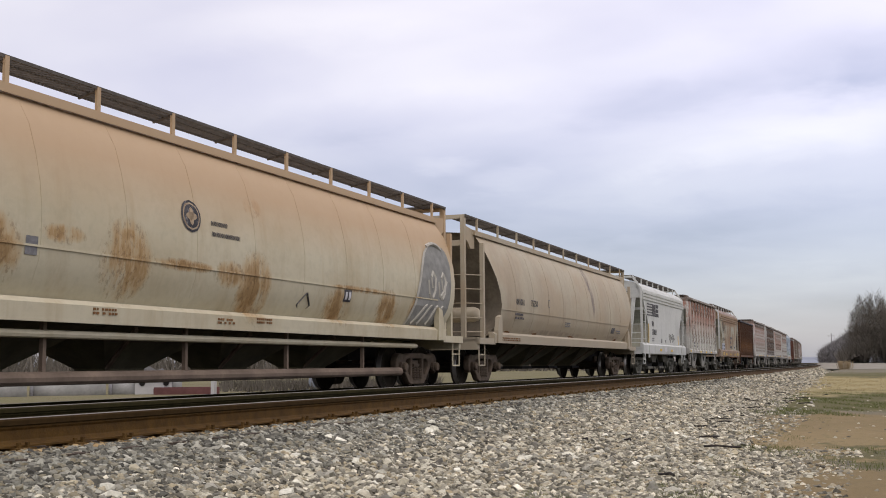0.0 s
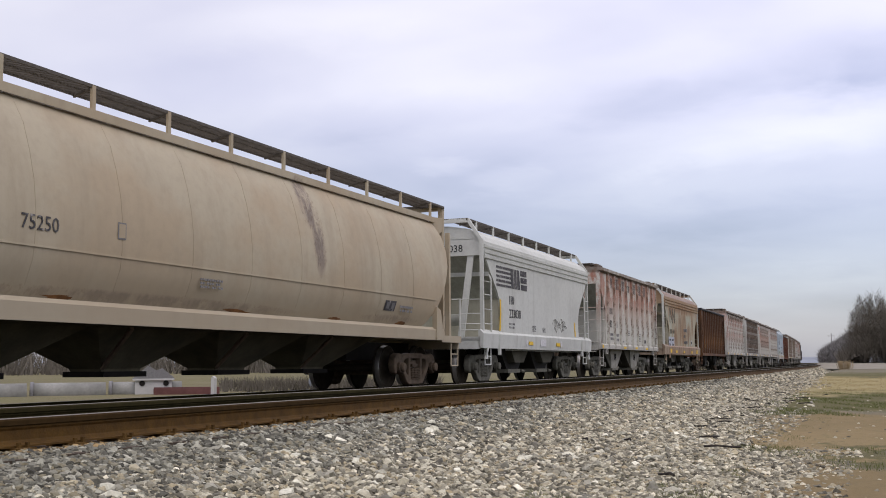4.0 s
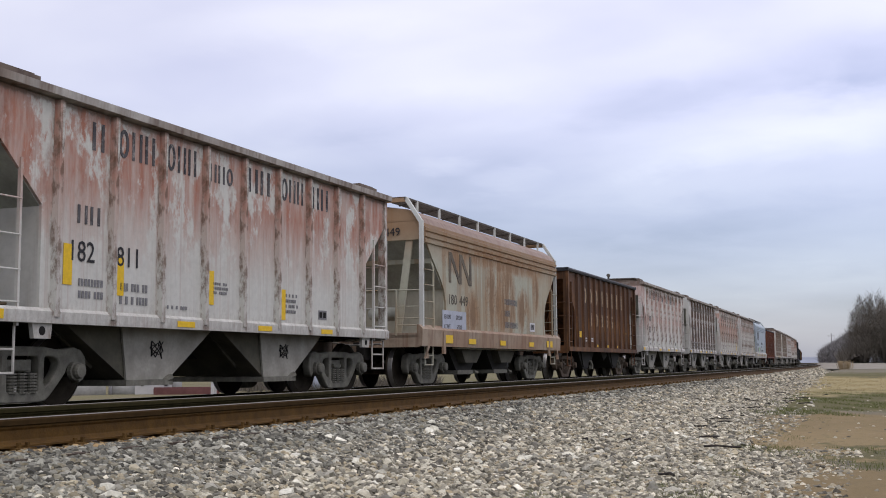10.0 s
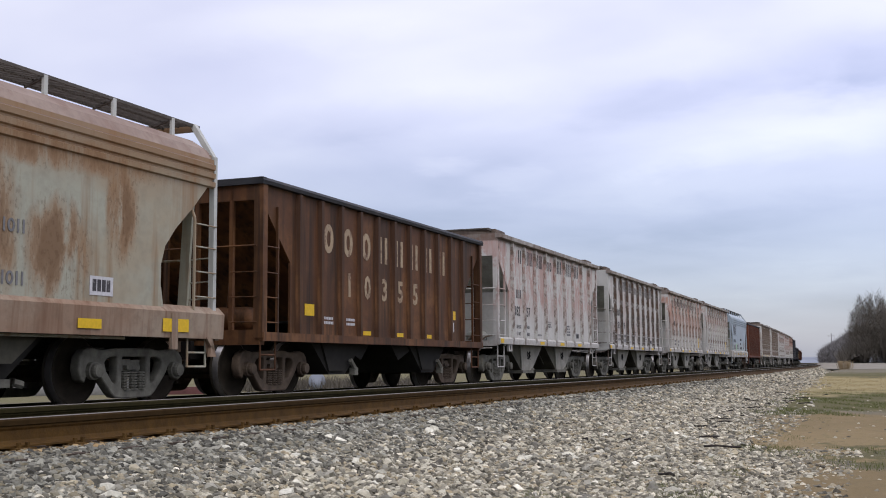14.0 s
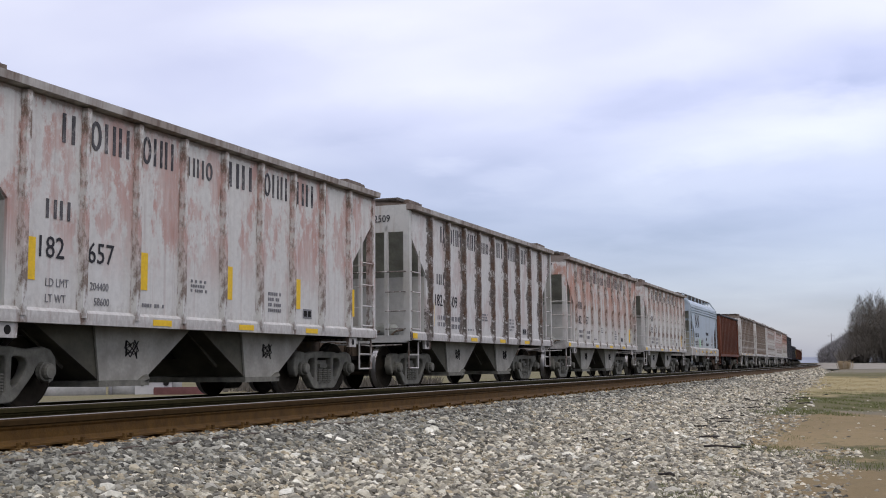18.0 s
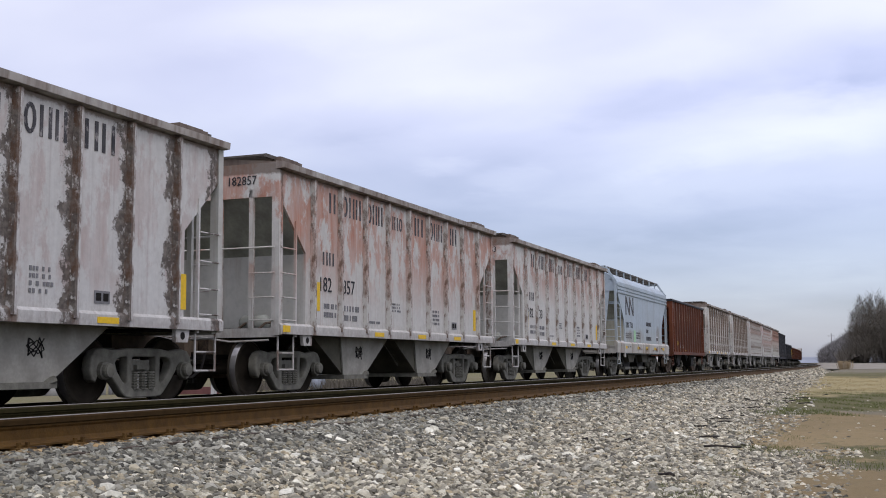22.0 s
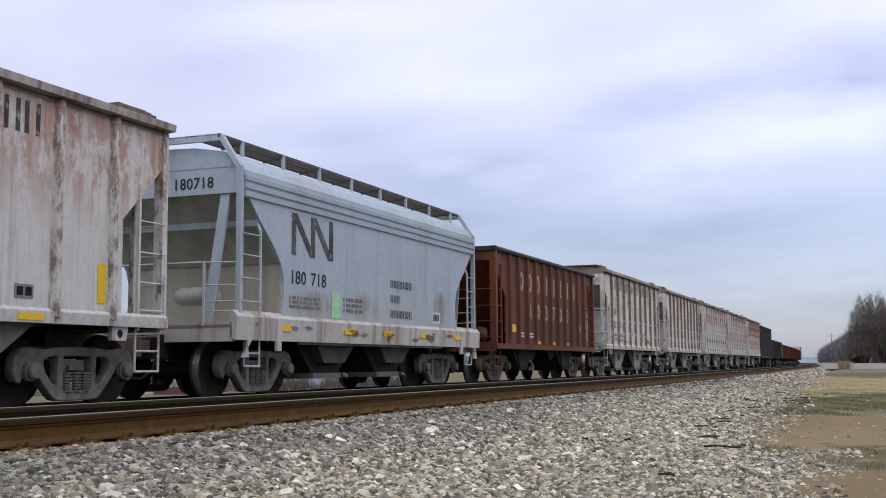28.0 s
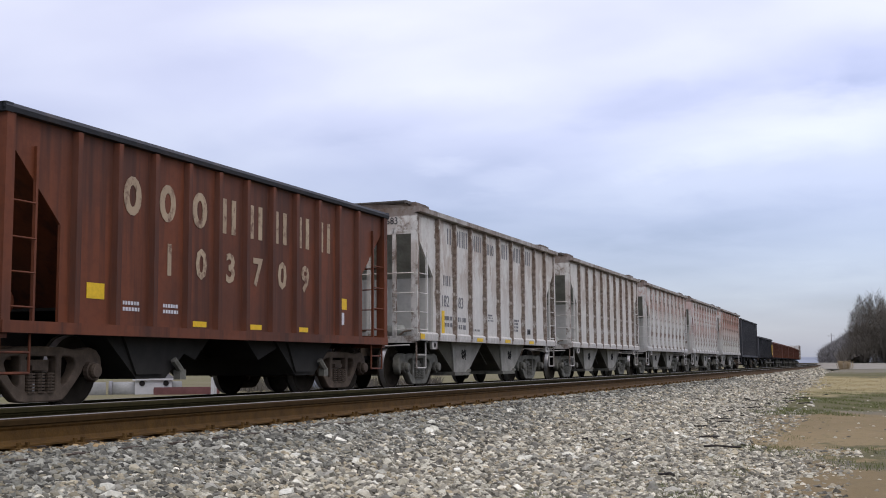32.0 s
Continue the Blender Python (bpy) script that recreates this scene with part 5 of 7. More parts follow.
def long_hopper(label, mat, group, rear, pipe=False, H=9.28):
    """A long four-bay covered hopper with bowed sides and a scooped front end."""
    car = thing("covered_hopper", label, "freight car", group)
    # across, up, cut back at the front
    sec = [(1.30, 1.22, 1.28), (1.46, 1.46, 1.45), (1.565, 1.75, 1.62), (1.59, 2.0, 1.66), (1.59, 2.35, 1.54), (1.55, 2.7, 1.36), (1.47, 3.05, 1.13), (1.36, 3.40, 0.92), (1.19, 3.70, 0.80), (1.05, 3.80, 0.76), (0.0, 3.88, 0.72)]
    sec = [(*q, r) for q, r in zip(sec, rear)]
    end = lambda w, f, r: H - f if w > 0 else H - r
    cols = 13
    for s in (1, -1):
        rows = []
        for k in range(cols):
            w = 1 - 2 * k / (cols - 1)
            rows.append([(-(H - r) + (2 * H - f - r) * (1 + w) / 2, s * y, z) for y, z, f, r in sec])
        part("side_sheet", Mesh().skin(rows), mat, car, smooth=True)
        part("roof_trim", Mesh().prism([(s * 1.12, 3.76), (s * 1.23, 3.73), (s * 1.23, 3.85), (s * 1.09, 3.89)], -H + 0.68, H - 0.68, "x"), mat, car)
        part("side_sill", Mesh().prism([(s * 1.44, 1.06), (s * 1.57, 1.04), (s * 1.58, 1.26), (s * 1.50, 1.32), (s * 1.40, 1.32)], -H + 1.1, H - 1.1, "x"), mat, car)
        part("long_seam", Mesh().box(-H + 1.62, H - 1.62, min(s * 1.585, s * 1.597), max(s * 1.585, s * 1.597), 1.90, 1.925), mat, car)
        for k in range(9):
            x = -6.4 + k * 1.6
            m = Mesh()
            pts = [(s * (y + 0.0005), z) for y, z, f, r in sec[1:9]]
            for p, q in zip(pts, pts[1:]):
                m.beam((x, *p), (x, *q), 0.008, 0.0045)
            part("weld_seam", m, mat, car)
        for e in (1, -1):
            part("bolster_gusset", Mesh().prism([(e * (H - 1.28), 1.04), (e * (H - 1.28), 1.36), (e * (H - 1.40), 1.70), (e * (H - 1.62), 1.76), (e * (H - 1.62), 1.04)], s * 1.50, s * 1.61), mat, car)
    for e in (1, -1):
        rows = [[(e * end(e, f, r) - e * 0.35 * (1 - (t / 4.0) ** 2) * (0.3 + (3.9 - z) * 0.3), y * t / 4.0, z) for t in range(-4, 5)] for y, z, f, r in sec]
        part("end_sheet", Mesh().skin(rows), "endgrimeshade", car, smooth=True)
        part("end_slope_sheet", Mesh().prism([(e * (H - 1.16), 3.15), (e * (H - 1.2), 3.15), (e * (H - 2.1), 1.6), (e * (H - 2.06), 1.6)], -1.3, 1.3), "endgrimeshade", car)
        part("end_platform", Mesh().box(min(e * (H - 1.3), e * H), max(e * (H - 1.3), e * H), -1.5, 1.5, 1.06, 1.12), mat, car)
        part("end_sill", Mesh().box(min(e * (H - 0.12), e * H), max(e * (H - 0.12), e * H), -1.5, 1.5, 0.86, 1.16), mat, car)
        for s in (1, -1):
            part("side_step_sill", Mesh().box(min(e * (H - 1.2), e * H), max(e * (H - 1.2), e * H), min(s * 1.46, s * 1.56), max(s * 1.46, s * 1.56), 1.0, 1.15), mat, car)
            part("corner_post", Mesh().box(e * (H - 0.1) - 0.055, e * (H - 0.1) + 0.055, min(s * 1.06, s * 1.17), max(s * 1.06, s * 1.17), 1.1, 4.18), mat, car)
            part("corner_post", Mesh().box(e * (H - 0.55) - 0.05, e * (H - 0.55) + 0.05, min(s * 1.40, s * 1.50), max(s * 1.40, s * 1.50), 1.1, 3.5), mat, car)
            part("end_post", Mesh().box(e * (H - 0.1) - 0.04, e * (H - 0.1) + 0.04, min(s * 0.52, s * 0.60), max(s * 0.52, s * 0.60), 1.1, 4.14), mat, car)
            part("shed_plate", Mesh().prism([(e * (H - 0.12), 3.60), (e * (H - 0.12), 3.92), (e * (H - 0.80), 3.86), (e * (H - 0.80), 3.40), (e * (H - 0.5), 3.38), (e * (H - 0.34), 3.52)], s * 1.10, s * 1.16), mat, car)
            for z in (1.3, 1.65, 2.0, 2.35, 2.7):
                rung(car, (e * (H - 0.1), s * 1.18, z), (e * (H - 0.55), s * 1.48, z), mat)
                rung(car, (e * (H - 0.06), s * 0.56, z), (e * (H - 0.06), s * 1.1, z), mat)
            stirrup(car, e * (H - 0.1), e * (H - 0.52), s * 1.5, 1.0, 0.48, mat)
        part("end_beam", Mesh().box(min(e * (H - 0.16), e * (H - 0.08)), max(e * (H - 0.16), e * (H - 0.08)), -1.15, 1.15, 3.42, 3.56), mat, car)
        part("top_beam", Mesh().box(min(e * (H - 0.14), e * (H - 0.06)), max(e * (H - 0.14), e * (H - 0.06)), -1.17, 1.17, 4.09, 4.19), mat, car)
        coupler(car, e * H, e)
        truck(car, e * 7.66, "truck_dark")
    running_boards(car, -H + 0.1, H - 0.1, 0.66, 1.18, 4.19, 3.90, 11, mat)
    part("air_tank", Mesh().lathe([(0.0, -0.5), (0.15, -0.47), (0.19, -0.36), (0.19, 0.36), (0.15, 0.47), (0.0, 0.5)], 16, (H - 0.9, 0.75, 1.75)), mat, car, smooth=True)
    part("brake_wheel", Mesh().rod([(-H - 0.05, -0.85 + 0.28 * math.cos(k * 0.5236), 2.1 + 0.28 * math.sin(k * 0.5236)) for k in range(13)], 0.018).rod([(-H - 0.05, -1.13, 2.1), (-H - 0.05, -0.57, 2.1)], 0.014), mat, car)
    for e in (1, -1):
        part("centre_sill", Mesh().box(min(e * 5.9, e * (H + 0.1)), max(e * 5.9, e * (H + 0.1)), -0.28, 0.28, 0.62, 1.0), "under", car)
    for x0 in (4.4, 1.46, -1.48, -4.42):
        rim = [[(x0 + a * w, b * d, z) for a, b in ((1, 1), (1, -1), (-1, -1), (-1, 1))] for w, d, z in ((1.42, 1.34, 1.10), (1.38, 0.95, 1.04), (0.46, 0.28, 0.48), (0.44, 0.27, 0.42))]
        m = Mesh().skin(rim, True)
        m.f += [(0, 1, 2, 3), (12, 13, 14, 15)]
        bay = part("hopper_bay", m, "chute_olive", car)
        part("outlet_gate", Mesh().box(x0 - 0.5, x0 + 0.5, -0.36, 0.36, 0.36, 0.44), "under", bay)
        part("bay_brace", Mesh().beam((x0 + 1.05, 1.25, 1.02), (x0 + 0.46, 0.30, 0.48), 0.05), "pipe", bay)
        if pipe:
            part("pipe_hanger", Mesh().box(x0 - 0.03, x0 + 0.03, 1.28, 1.34, 0.40, 1.06), "pipe", car)
    if pipe:
        part("discharge_pipe", Mesh().rod([(6.2, 1.31, 0.37), (-6.2, 1.31, 0.37)], 0.085, 10), "pipe", car)
        part("side_pipe", Mesh().rod([(6.8, 1.42, 0.90), (-6.8, 1.42, 0.90)], 0.05, 8), mat, car)
    return car


def open_hopper(label, mat, group, H=5.2, top=3.46, nrib=11, pitch=0.79, lo=0.98):
    """An open-topped hopper with deep side posts and sloped ends."""
    car = thing("open_hopper", label, "freight car", group)
    cut = 1.0
    for s in (1, -1):
        outline = [(-H, top), (H, top), (H, top - 0.25), (H - cut, 2.22), (H - cut, lo), (-H + cut, lo), (-H + cut, 2.22), (-H, top - 0.25)]
        part("side_sheet", Mesh().prism(outline, s * 1.44, s * 1.48), mat, car)
        for i in range(nrib):
            x = (i - (nrib - 1) / 2) * pitch
            part("side_post", shared("post%s%.2f" % (mat, top), lambda: Mesh().prism([(-0.075, 1.48), (0.075, 1.48), (0.045, 1.555), (-0.045, 1.555)], lo + 0.02, top - 0.06, "z").data("side_post", mat)), mat, car, at=pose(x, 0, 0, 0, 0, 0 if s > 0 else 180))
        part("top_chord", Mesh().prism([(s * 1.42, top - 0.05), (s * 1.57, top - 0.045), (s * 1.585, top + 0.01), (s * 1.55, top + 0.06), (s * 1.42, top + 0.06)], -H - 0.06, H + 0.06, "x"), "r", car, "dark top edge")
        part("side_sill", Mesh().box(-H, H, min(s * 1.42, s * 1.57), max(s * 1.42, s * 1.565), lo - 0.08, lo + 0.06), mat, car)
    for e in (1, -1):
        x = e * H
        part("end_chord", Mesh().box(min(x - e * 0.06, x + e * 0.06), max(x - e * 0.06, x + e * 0.06), -1.57, 1.57, top - 0.05, top + 0.058), "r", car)
        part("end_panel", Mesh().box(min(x, x - e * 0.04), max(x, x - e * 0.04), -1.44, 1.44, top - 0.3, top), mat, car)
        part("end_slope_sheet", Mesh().prism([(x - e * 0.02, top - 0.28), (x - e * 0.06, top - 0.28), (x - e * 2.3, 1.3), (x - e * 2.26, 1.28)], -1.44, 1.44), mat, car)
        part("end_sill", Mesh().box(min(x, x - e * 0.14), max(x, x - e * 0.14), -1.5, 1.5, 0.84, 1.08), mat, car)
        part("end_platform", Mesh().box(min(x - e * 0.1, x - e * cut), max(x - e * 0.1, x - e * cut), -1.46, 1.46, 0.98, 1.04), mat, car)
        for yy in (0.95, 0.3, -0.3, -0.95):
            part("end_post", Mesh().box(min(x, x - e * 0.07), max(x, x - e * 0.07), yy - 0.035, yy + 0.035, 1.0, top - 0.05), mat, car)
        for s in (1, -1):
            part("corner_post", Mesh().box(min(x + e * 0.01, x - e * 0.13), max(x + e * 0.01, x - e * 0.13), min(s * 1.38, s * 1.55), max(s * 1.38, s * 1.55), 0.95, top - 0.05), mat, car)
            part("end_brace", Mesh().beam((x - e * 0.05, s * 0.95, 2.1), (x - e * 0.85, s * 0.35, 1.05), 0.07), mat, car)
            for z in (1.2, 1.6, 2.0):
                rung(car, (x + e * 0.03, s * 0.95, z), (x + e * 0.03, s * 1.45, z), mat)
        part("hand_rail", Mesh().rod([(x + e * 0.05, -1.45, 2.42), (x + e * 0.05, 1.45, 2.42)], 0.016), mat, car)
        part("air_tank", Mesh().lathe([(0.0, -0.5), (0.17, -0.46), (0.2, -0.36), (0.2, 0.36), (0.17, 0.46), (0.0, 0.5)], 14, (x - e * 0.55, 0.6, 1.28)), mat, car, smooth=True)
        coupler(car, x, e)
        truck(car, x - e * 1.18, "truck_dark")
    part("brake_wheel", Mesh().rod([(-H - 0.12, 0.55 + 0.26 * math.cos(k * 0.5236), 2.25 + 0.26 * math.sin(k * 0.5236)) for k in range(13)], 0.016).rod([(-H - 0.12, 0.29, 2.25), (-H - 0.12, 0.81, 2.25)], 0.012).rod([(-H - 0.12, 0.55, 1.99), (-H - 0.12, 0.55, 2.51)], 0.012).rod([(-H - 0.02, 0.55, 2.25), (-H - 0.13, 0.55, 2.25)], 0.02), "truck_dark", car)
    ladders(car, H, mat, 0.92, 3.1, 1.48, 0.4, 0.55, (1.2, 1.6, 2.0, 2.42))
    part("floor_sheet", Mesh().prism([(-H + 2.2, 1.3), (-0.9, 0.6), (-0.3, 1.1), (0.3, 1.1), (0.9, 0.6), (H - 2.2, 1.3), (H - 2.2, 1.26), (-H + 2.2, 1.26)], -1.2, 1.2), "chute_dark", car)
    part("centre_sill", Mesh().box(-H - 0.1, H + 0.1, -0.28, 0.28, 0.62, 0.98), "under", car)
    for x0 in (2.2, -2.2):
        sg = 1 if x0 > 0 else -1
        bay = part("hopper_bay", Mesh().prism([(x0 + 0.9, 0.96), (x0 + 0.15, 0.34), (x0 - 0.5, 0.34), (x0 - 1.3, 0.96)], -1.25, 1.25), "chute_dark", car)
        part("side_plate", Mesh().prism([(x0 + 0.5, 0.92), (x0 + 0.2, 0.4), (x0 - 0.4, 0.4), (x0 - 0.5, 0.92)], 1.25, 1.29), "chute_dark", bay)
        part("door_lock", Mesh().rod([(x0 - 0.6, 1.32, 0.6), (x0 - 0.75, 1.34, 0.45)], 0.05).box(x0 - 0.85, x0 - 0.7, 1.25, 1.36, 0.32, 0.46), "truck", bay)
    return car


def gondola(label, mat, L, top, group, name="gondola_car"):
    H = L / 2
    car = thing(name, label, "freight car", group)
    for s in (1, -1):
        part("side_sheet", Mesh().box(-H, H, min(s * 1.44, s * 1.48), max(s * 1.44, s * 1.48), 1.0, top), mat, car)
        for i in range(int(L / 1.3)):
            x = -H + 0.7 + i * 1.3
            part("side_post", shared("gp%s%.1f" % (mat, top), lambda: Mesh().box(-0.07, 0.07, 1.48, 1.57, 1.0, top - 0.05).data("side_post", mat)), mat, car, at=pose(x, 0, 0, 0, 0, 0 if s > 0 else 180))
        part("top_chord", Mesh().box(-H, H, min(s * 1.42, s * 1.60), max(s * 1.42, s * 1.60), top - 0.08, top + 0.05), mat, car)
    for e in (1, -1):
        part("end_sheet", Mesh().box(min(e * H, e * (H - 0.05)), max(e * H, e * (H - 0.05)), -1.44, 1.44, 0.95, top), mat, car)
        coupler(car, e * H, e)
        truck(car, e * (H - 1.9))
    part("floor", Mesh().box(-H, H, -1.44, 1.44, 0.9, 1.0), "under", car)
    return car


# ---------- the train, front to rear ----------
TRAIN = []


def couple(car, front, rear):
    """Put a car in the train between two places along it, in metres."""
    TRAIN.append((car, (front + rear) / 2))
    return car


G1, G2, G3, G4 = "covered hoppers with ribbed sides", "smooth two-bay covered hoppers", "long covered hoppers", "open hoppers"

def LETTERING(car, num, z):
    """One letter to each panel between the posts, a number below, yellow squares."""
    for q in range(8):
        x = 2.79 - q * 0.785
        bars(car, x + 0.27, x - 0.23, 2.50, 3.03, 1, "cream", 1.484, label="worn cream lettering", thick=0.40, kinds="oooiiiii"[q])
    for q, ch in enumerate(num):
        digits(car, ch, 2.12 - q * 0.785, 1.78, 0.42, "cream", 0.95, 1.486, label="worn cream number", bold=0.018)
    decal(car, 3.70, 3.36, 1.36, 1.56, "yellow", "reflector", 1.484, "yellow reflective square")
    decal(car, -3.28, -3.54, 1.52, 1.72, "yellow", "reflector", 1.484)
    decal(car, -3.22, -3.44, 1.24, 1.46, "whitelet", "data_plate", 1.484)
    for x in (1.38, -0.18, -1.72):
        decal(car, x, x - 0.34, 1.07, 1.15, "yellow", "reflector", 1.484)
    smalltext(car, 2.98, 2.62, 1.22, 1.38, 2, "whitelet", 1.484)
    smalltext(car, 2.10, 1.75, 1.22, 1.38, 2, "whitelet", 1.484)


def shift_markings(car, built, dx):
    """Move the markings put on a car after it was built along its side."""
    for ch in car.children:
        if ch.name not in built:
            ch.matrix_basis = pose(dx, 0, 0) @ ch.matrix_basis


BLUNT = (1.10, 0.80, 0.66, 0.60, 0.57, 0.55, 0.57, 0.66, 0.80, 0.84, 0.86)
SCOOP = (2.05, 1.80, 1.50, 1.27, 1.02, 0.82, 0.70, 0.72, 0.84, 0.86, 0.88)
a = couple(long_hopper("cream covered hopper dusted tan with rust streaks", "a", G3, BLUNT, True), -70.35, -51.79)
built = {ch.name for ch in a.children}
SEC = [(1.30, 1.22), (1.46, 1.46), (1.565, 1.75), (1.59, 2.0), (1.59, 2.35), (1.55, 2.7), (1.47, 3.05), (1.36, 3.40), (1.19, 3.70)]
bowed = lambda z: float(np.interp(z, [q[1] for q in SEC], [q[0] for q in SEC]))


def oval(x, z, rx, rz, lo=-1.0, hi=1.0, n=16):
    """Rows of an upright oval, cut between two heights."""
    out = []
    for k in range(n + 1):
        f = lo + (hi - lo) * k / n
        w = rx * math.sqrt(max(0.0, 1 - f * f)) + 0.004
        out.append((z + rz * f, x - w, x + w))
    return out


# round emblem and its two lines of lettering
patch(a, bowed, oval(1.30, 2.64, 0.235, 0.235), "black", "emblem", "round dark emblem")
patch(a, lambda z: bowed(z) + 0.003, oval(1.30, 2.64, 0.20, 0.20), "cream", "emblem_disc")
patch(a, lambda z: bowed(z) + 0.006, oval(1.30, 2.64, 0.175, 0.175), "black", "emblem_disc")
for wide, tall in ((0.055, 0.13), (0.13, 0.055)):
    patch(a, lambda z: bowed(z) + 0.009, oval(1.30, 2.64, wide, tall), "cream", "emblem_lobe")
bars(a, 0.80, 0.35, 2.56, 2.63, 9, "black", bowed(2.6) + 0.006, 3, thick=0.3)
bars(a, 0.80, 0.02, 2.40, 2.47, 15, "black", bowed(2.43) + 0.006, 4, thick=0.3)
# large grey sprayed figure with pale outlines near the rear end
FIG = ((1.34, -6.62, -8.42), (1.6, -6.74, -8.66), (1.9, -6.88, -8.80), (2.2, -7.02, -8.88), (2.5, -7.16, -8.92), (2.75, -7.32, -8.92), (2.92, -7.48, -8.88), (3.04, -7.68, -8.80), (3.12, -7.92, -8.66))
up = lambda z: bowed(z) + 0.004
patch(a, bowed, FIG, "graffiti", "sprayed_figure", "grey sprayed figure with pale strokes")
patch(a, up, [(z, x + 0.02, x - 0.09) for z, x, _ in FIG[:-1]] + [(3.13, -7.80, -7.98)], "sprayed", "sprayed_stroke")
part("sprayed_stroke", Mesh().rod([(-7.7 - 0.12 * q, up(3.10), 3.06 + 0.10 * math.sin(q * 0.45)) for q in range(8)], 0.045), "sprayed", a)


def scrawl(pts, r=0.05):
    part("sprayed_stroke", Mesh().rod([(x, bowed(z) + 0.004 - r * 0.4, z) for x, z in pts], r, 5), "sprayed", a)


for x in (-7.72, -8.30):
    scrawl([(x + 0.16, 2.32), (x + 0.12, 2.02), (x - 0.06, 1.94), (x - 0.20, 2.10), (x - 0.24, 2.40), (x - 0.12, 2.52), (x + 0.0, 2.40), (x - 0.06, 2.16)])
scrawl([(x, z) for x, z in ((-8.25, 2.0), (-8.4, 2.1), (-8.6, 2.35))])
for x, d in ((-7.35, 0.42), (-7.62, 0.36), (-7.95, 0.22), (-8.25, 0.10)):
    scrawl([(x + d, 1.38), (x + d * 0.4, 1.56), (x - 0.05, 1.74), (x - 0.16, 1.78)], 0.045)


for q, (x, z) in enumerate(((-2.14, 1.53),)):
    for dx, dz, sx, sz in ((0.11, 0.13, 1, 1), (-0.11, 0.13, -1, 1), (0.11, -0.13, 1, -1), (-0.11, -0.13, -1, -1)):
        part("diamond_mark", Mesh().beam((x + 0.0, bowed(z + 2 * dz) + 0.006, z + 1.6 * dz), (x + 2 * dx, bowed(z) + 0.006, z), 0.04, 0.008), "black", a)
patch(a, bowed, [(1.66, -3.55, -3.85), (1.88, -3.55, -3.85)], "black", "data_plate")
for q in (-3.60, -3.74):
    patch(a, up, [(1.70, q, q - 0.08), (1.84, q, q - 0.08)], "whitelet", "data_plate")
patch(a, bowed, [(1.80, 4.62, 4.42), (2.02, 4.62, 4.42)], "graylet", "stencil_square")
for q, (x, z) in enumerate(((3.4, 1.15), (-0.5, 1.16), (0.6, 1.12))):
    smalltext(a, x, x - 0.5, z, z + 0.1, 2, "rustspot", 1.585, q)
shift_markings(a, built, 0.43)
b = couple(long_hopper("plain beige tan covered hopper with faint streaks", "b", G3, SCOOP), -50.63, -32.07)
built = {ch.name for ch in b.children}
bars(b, 5.98, 5.22, 2.08, 2.25, 4, "black", 1.598, 5, label="dark lettering", thick=0.36)
digits(b, "75250", 4.60, 2.10, 0.18, "black", 1.02, 1.599, label="dark car number")
smalltext(b, 6.05, 5.25, 1.68, 1.88, 2, "black", 1.592)
patch(b, bowed, [(2.14, 2.85, 2.68), (2.36, 2.85, 2.68)], "graylet", "stencil_square")
patch(b, lambda z: bowed(z) + 0.003, [(2.16, 2.83, 2.70), (2.34, 2.83, 2.70)], "b", "stencil_square")
smalltext(b, 0.95, 0.35, 1.62, 1.78, 3, "graylet", 1.585)
patch(b, bowed, [(1.58, -5.50, -6.02), (1.78, -5.50, -6.02)], "black", "data_plate")
for q in (-5.58, -5.82):
    patch(b, lambda z: bowed(z) + 0.004, [(1.62, q, q - 0.14), (1.74, q, q - 0.14)], "graylet", "data_plate")
smalltext(b, -6.2, -6.85, 1.56, 1.72, 2, "graylet", 1.568)
for q, (x, z, w, h) in enumerate(((6.3, 1.34, 0.5, 0.08), (3.6, 1.34, 0.7, 0.07), (-6.6, 1.36, 0.5, 0.1), (-0.2, 1.34, 0.8, 0.06), (-3.6, 1.34, 0.5, 0.06))):
    streak(b, bowed, x, z + 0.04, w, h, 70 + q)
smalltext(b, 7.2, 5.6, 1.10, 1.20, 2, "rustspot", 1.585)
shift_markings(b, built, 0.45)
c = couple(smooth_hopper("clean light grey covered hopper with black emblem", "c", G2), -30.70, -19.60)
built = {ch.name for ch in c.children}
for q in range(5):
    decal(c, 4.02, 2.82 - q * 0.03, 2.50 + q * 0.115, 2.56 + q * 0.115, "black", "emblem", label="black striped emblem")
slanted(c, ((2.66, 2.74), (2.39, 2.47), (2.12, 2.20)), 2.50, 3.02, 0.215, "black", label="black emblem bars")
for q in range(3):
    decal(c, 1.94 + 0.02 * q, 1.38 + 0.02 * q, 2.50 + q * 0.19, 2.65 + q * 0.19, "black", "emblem")
bars(c, 2.98, 2.53, 2.07, 2.30, 2, "black", thick=0.40)
digits(c, "233038", 3.00, 1.72, 0.235, "crisp", 1.02, label="black car number")
end_digits(c, "233038", 4.955, 0.22, 3.30, 0.18, "crisp", 1.0)
part("yellow_strip", Mesh().prism([(3.84, 1.36), (3.72, 1.36), (3.66, 1.8), (3.68, 2.16), (3.78, 2.16), (3.76, 1.8)], 1.544, 1.549), "yellow", c, "yellow strip")
part("yellow_strip", Mesh().prism([(-3.84, 1.36), (-3.72, 1.36), (-3.66, 1.8), (-3.76, 1.8)], 1.544, 1.549), "yellow", c)
smalltext(c, 3.0, 2.5, 1.42, 1.60, 2, "graylet", seed=3)
smalltext(c, 0.9, 0.55, 1.40, 1.58, 4, "graylet", seed=4)
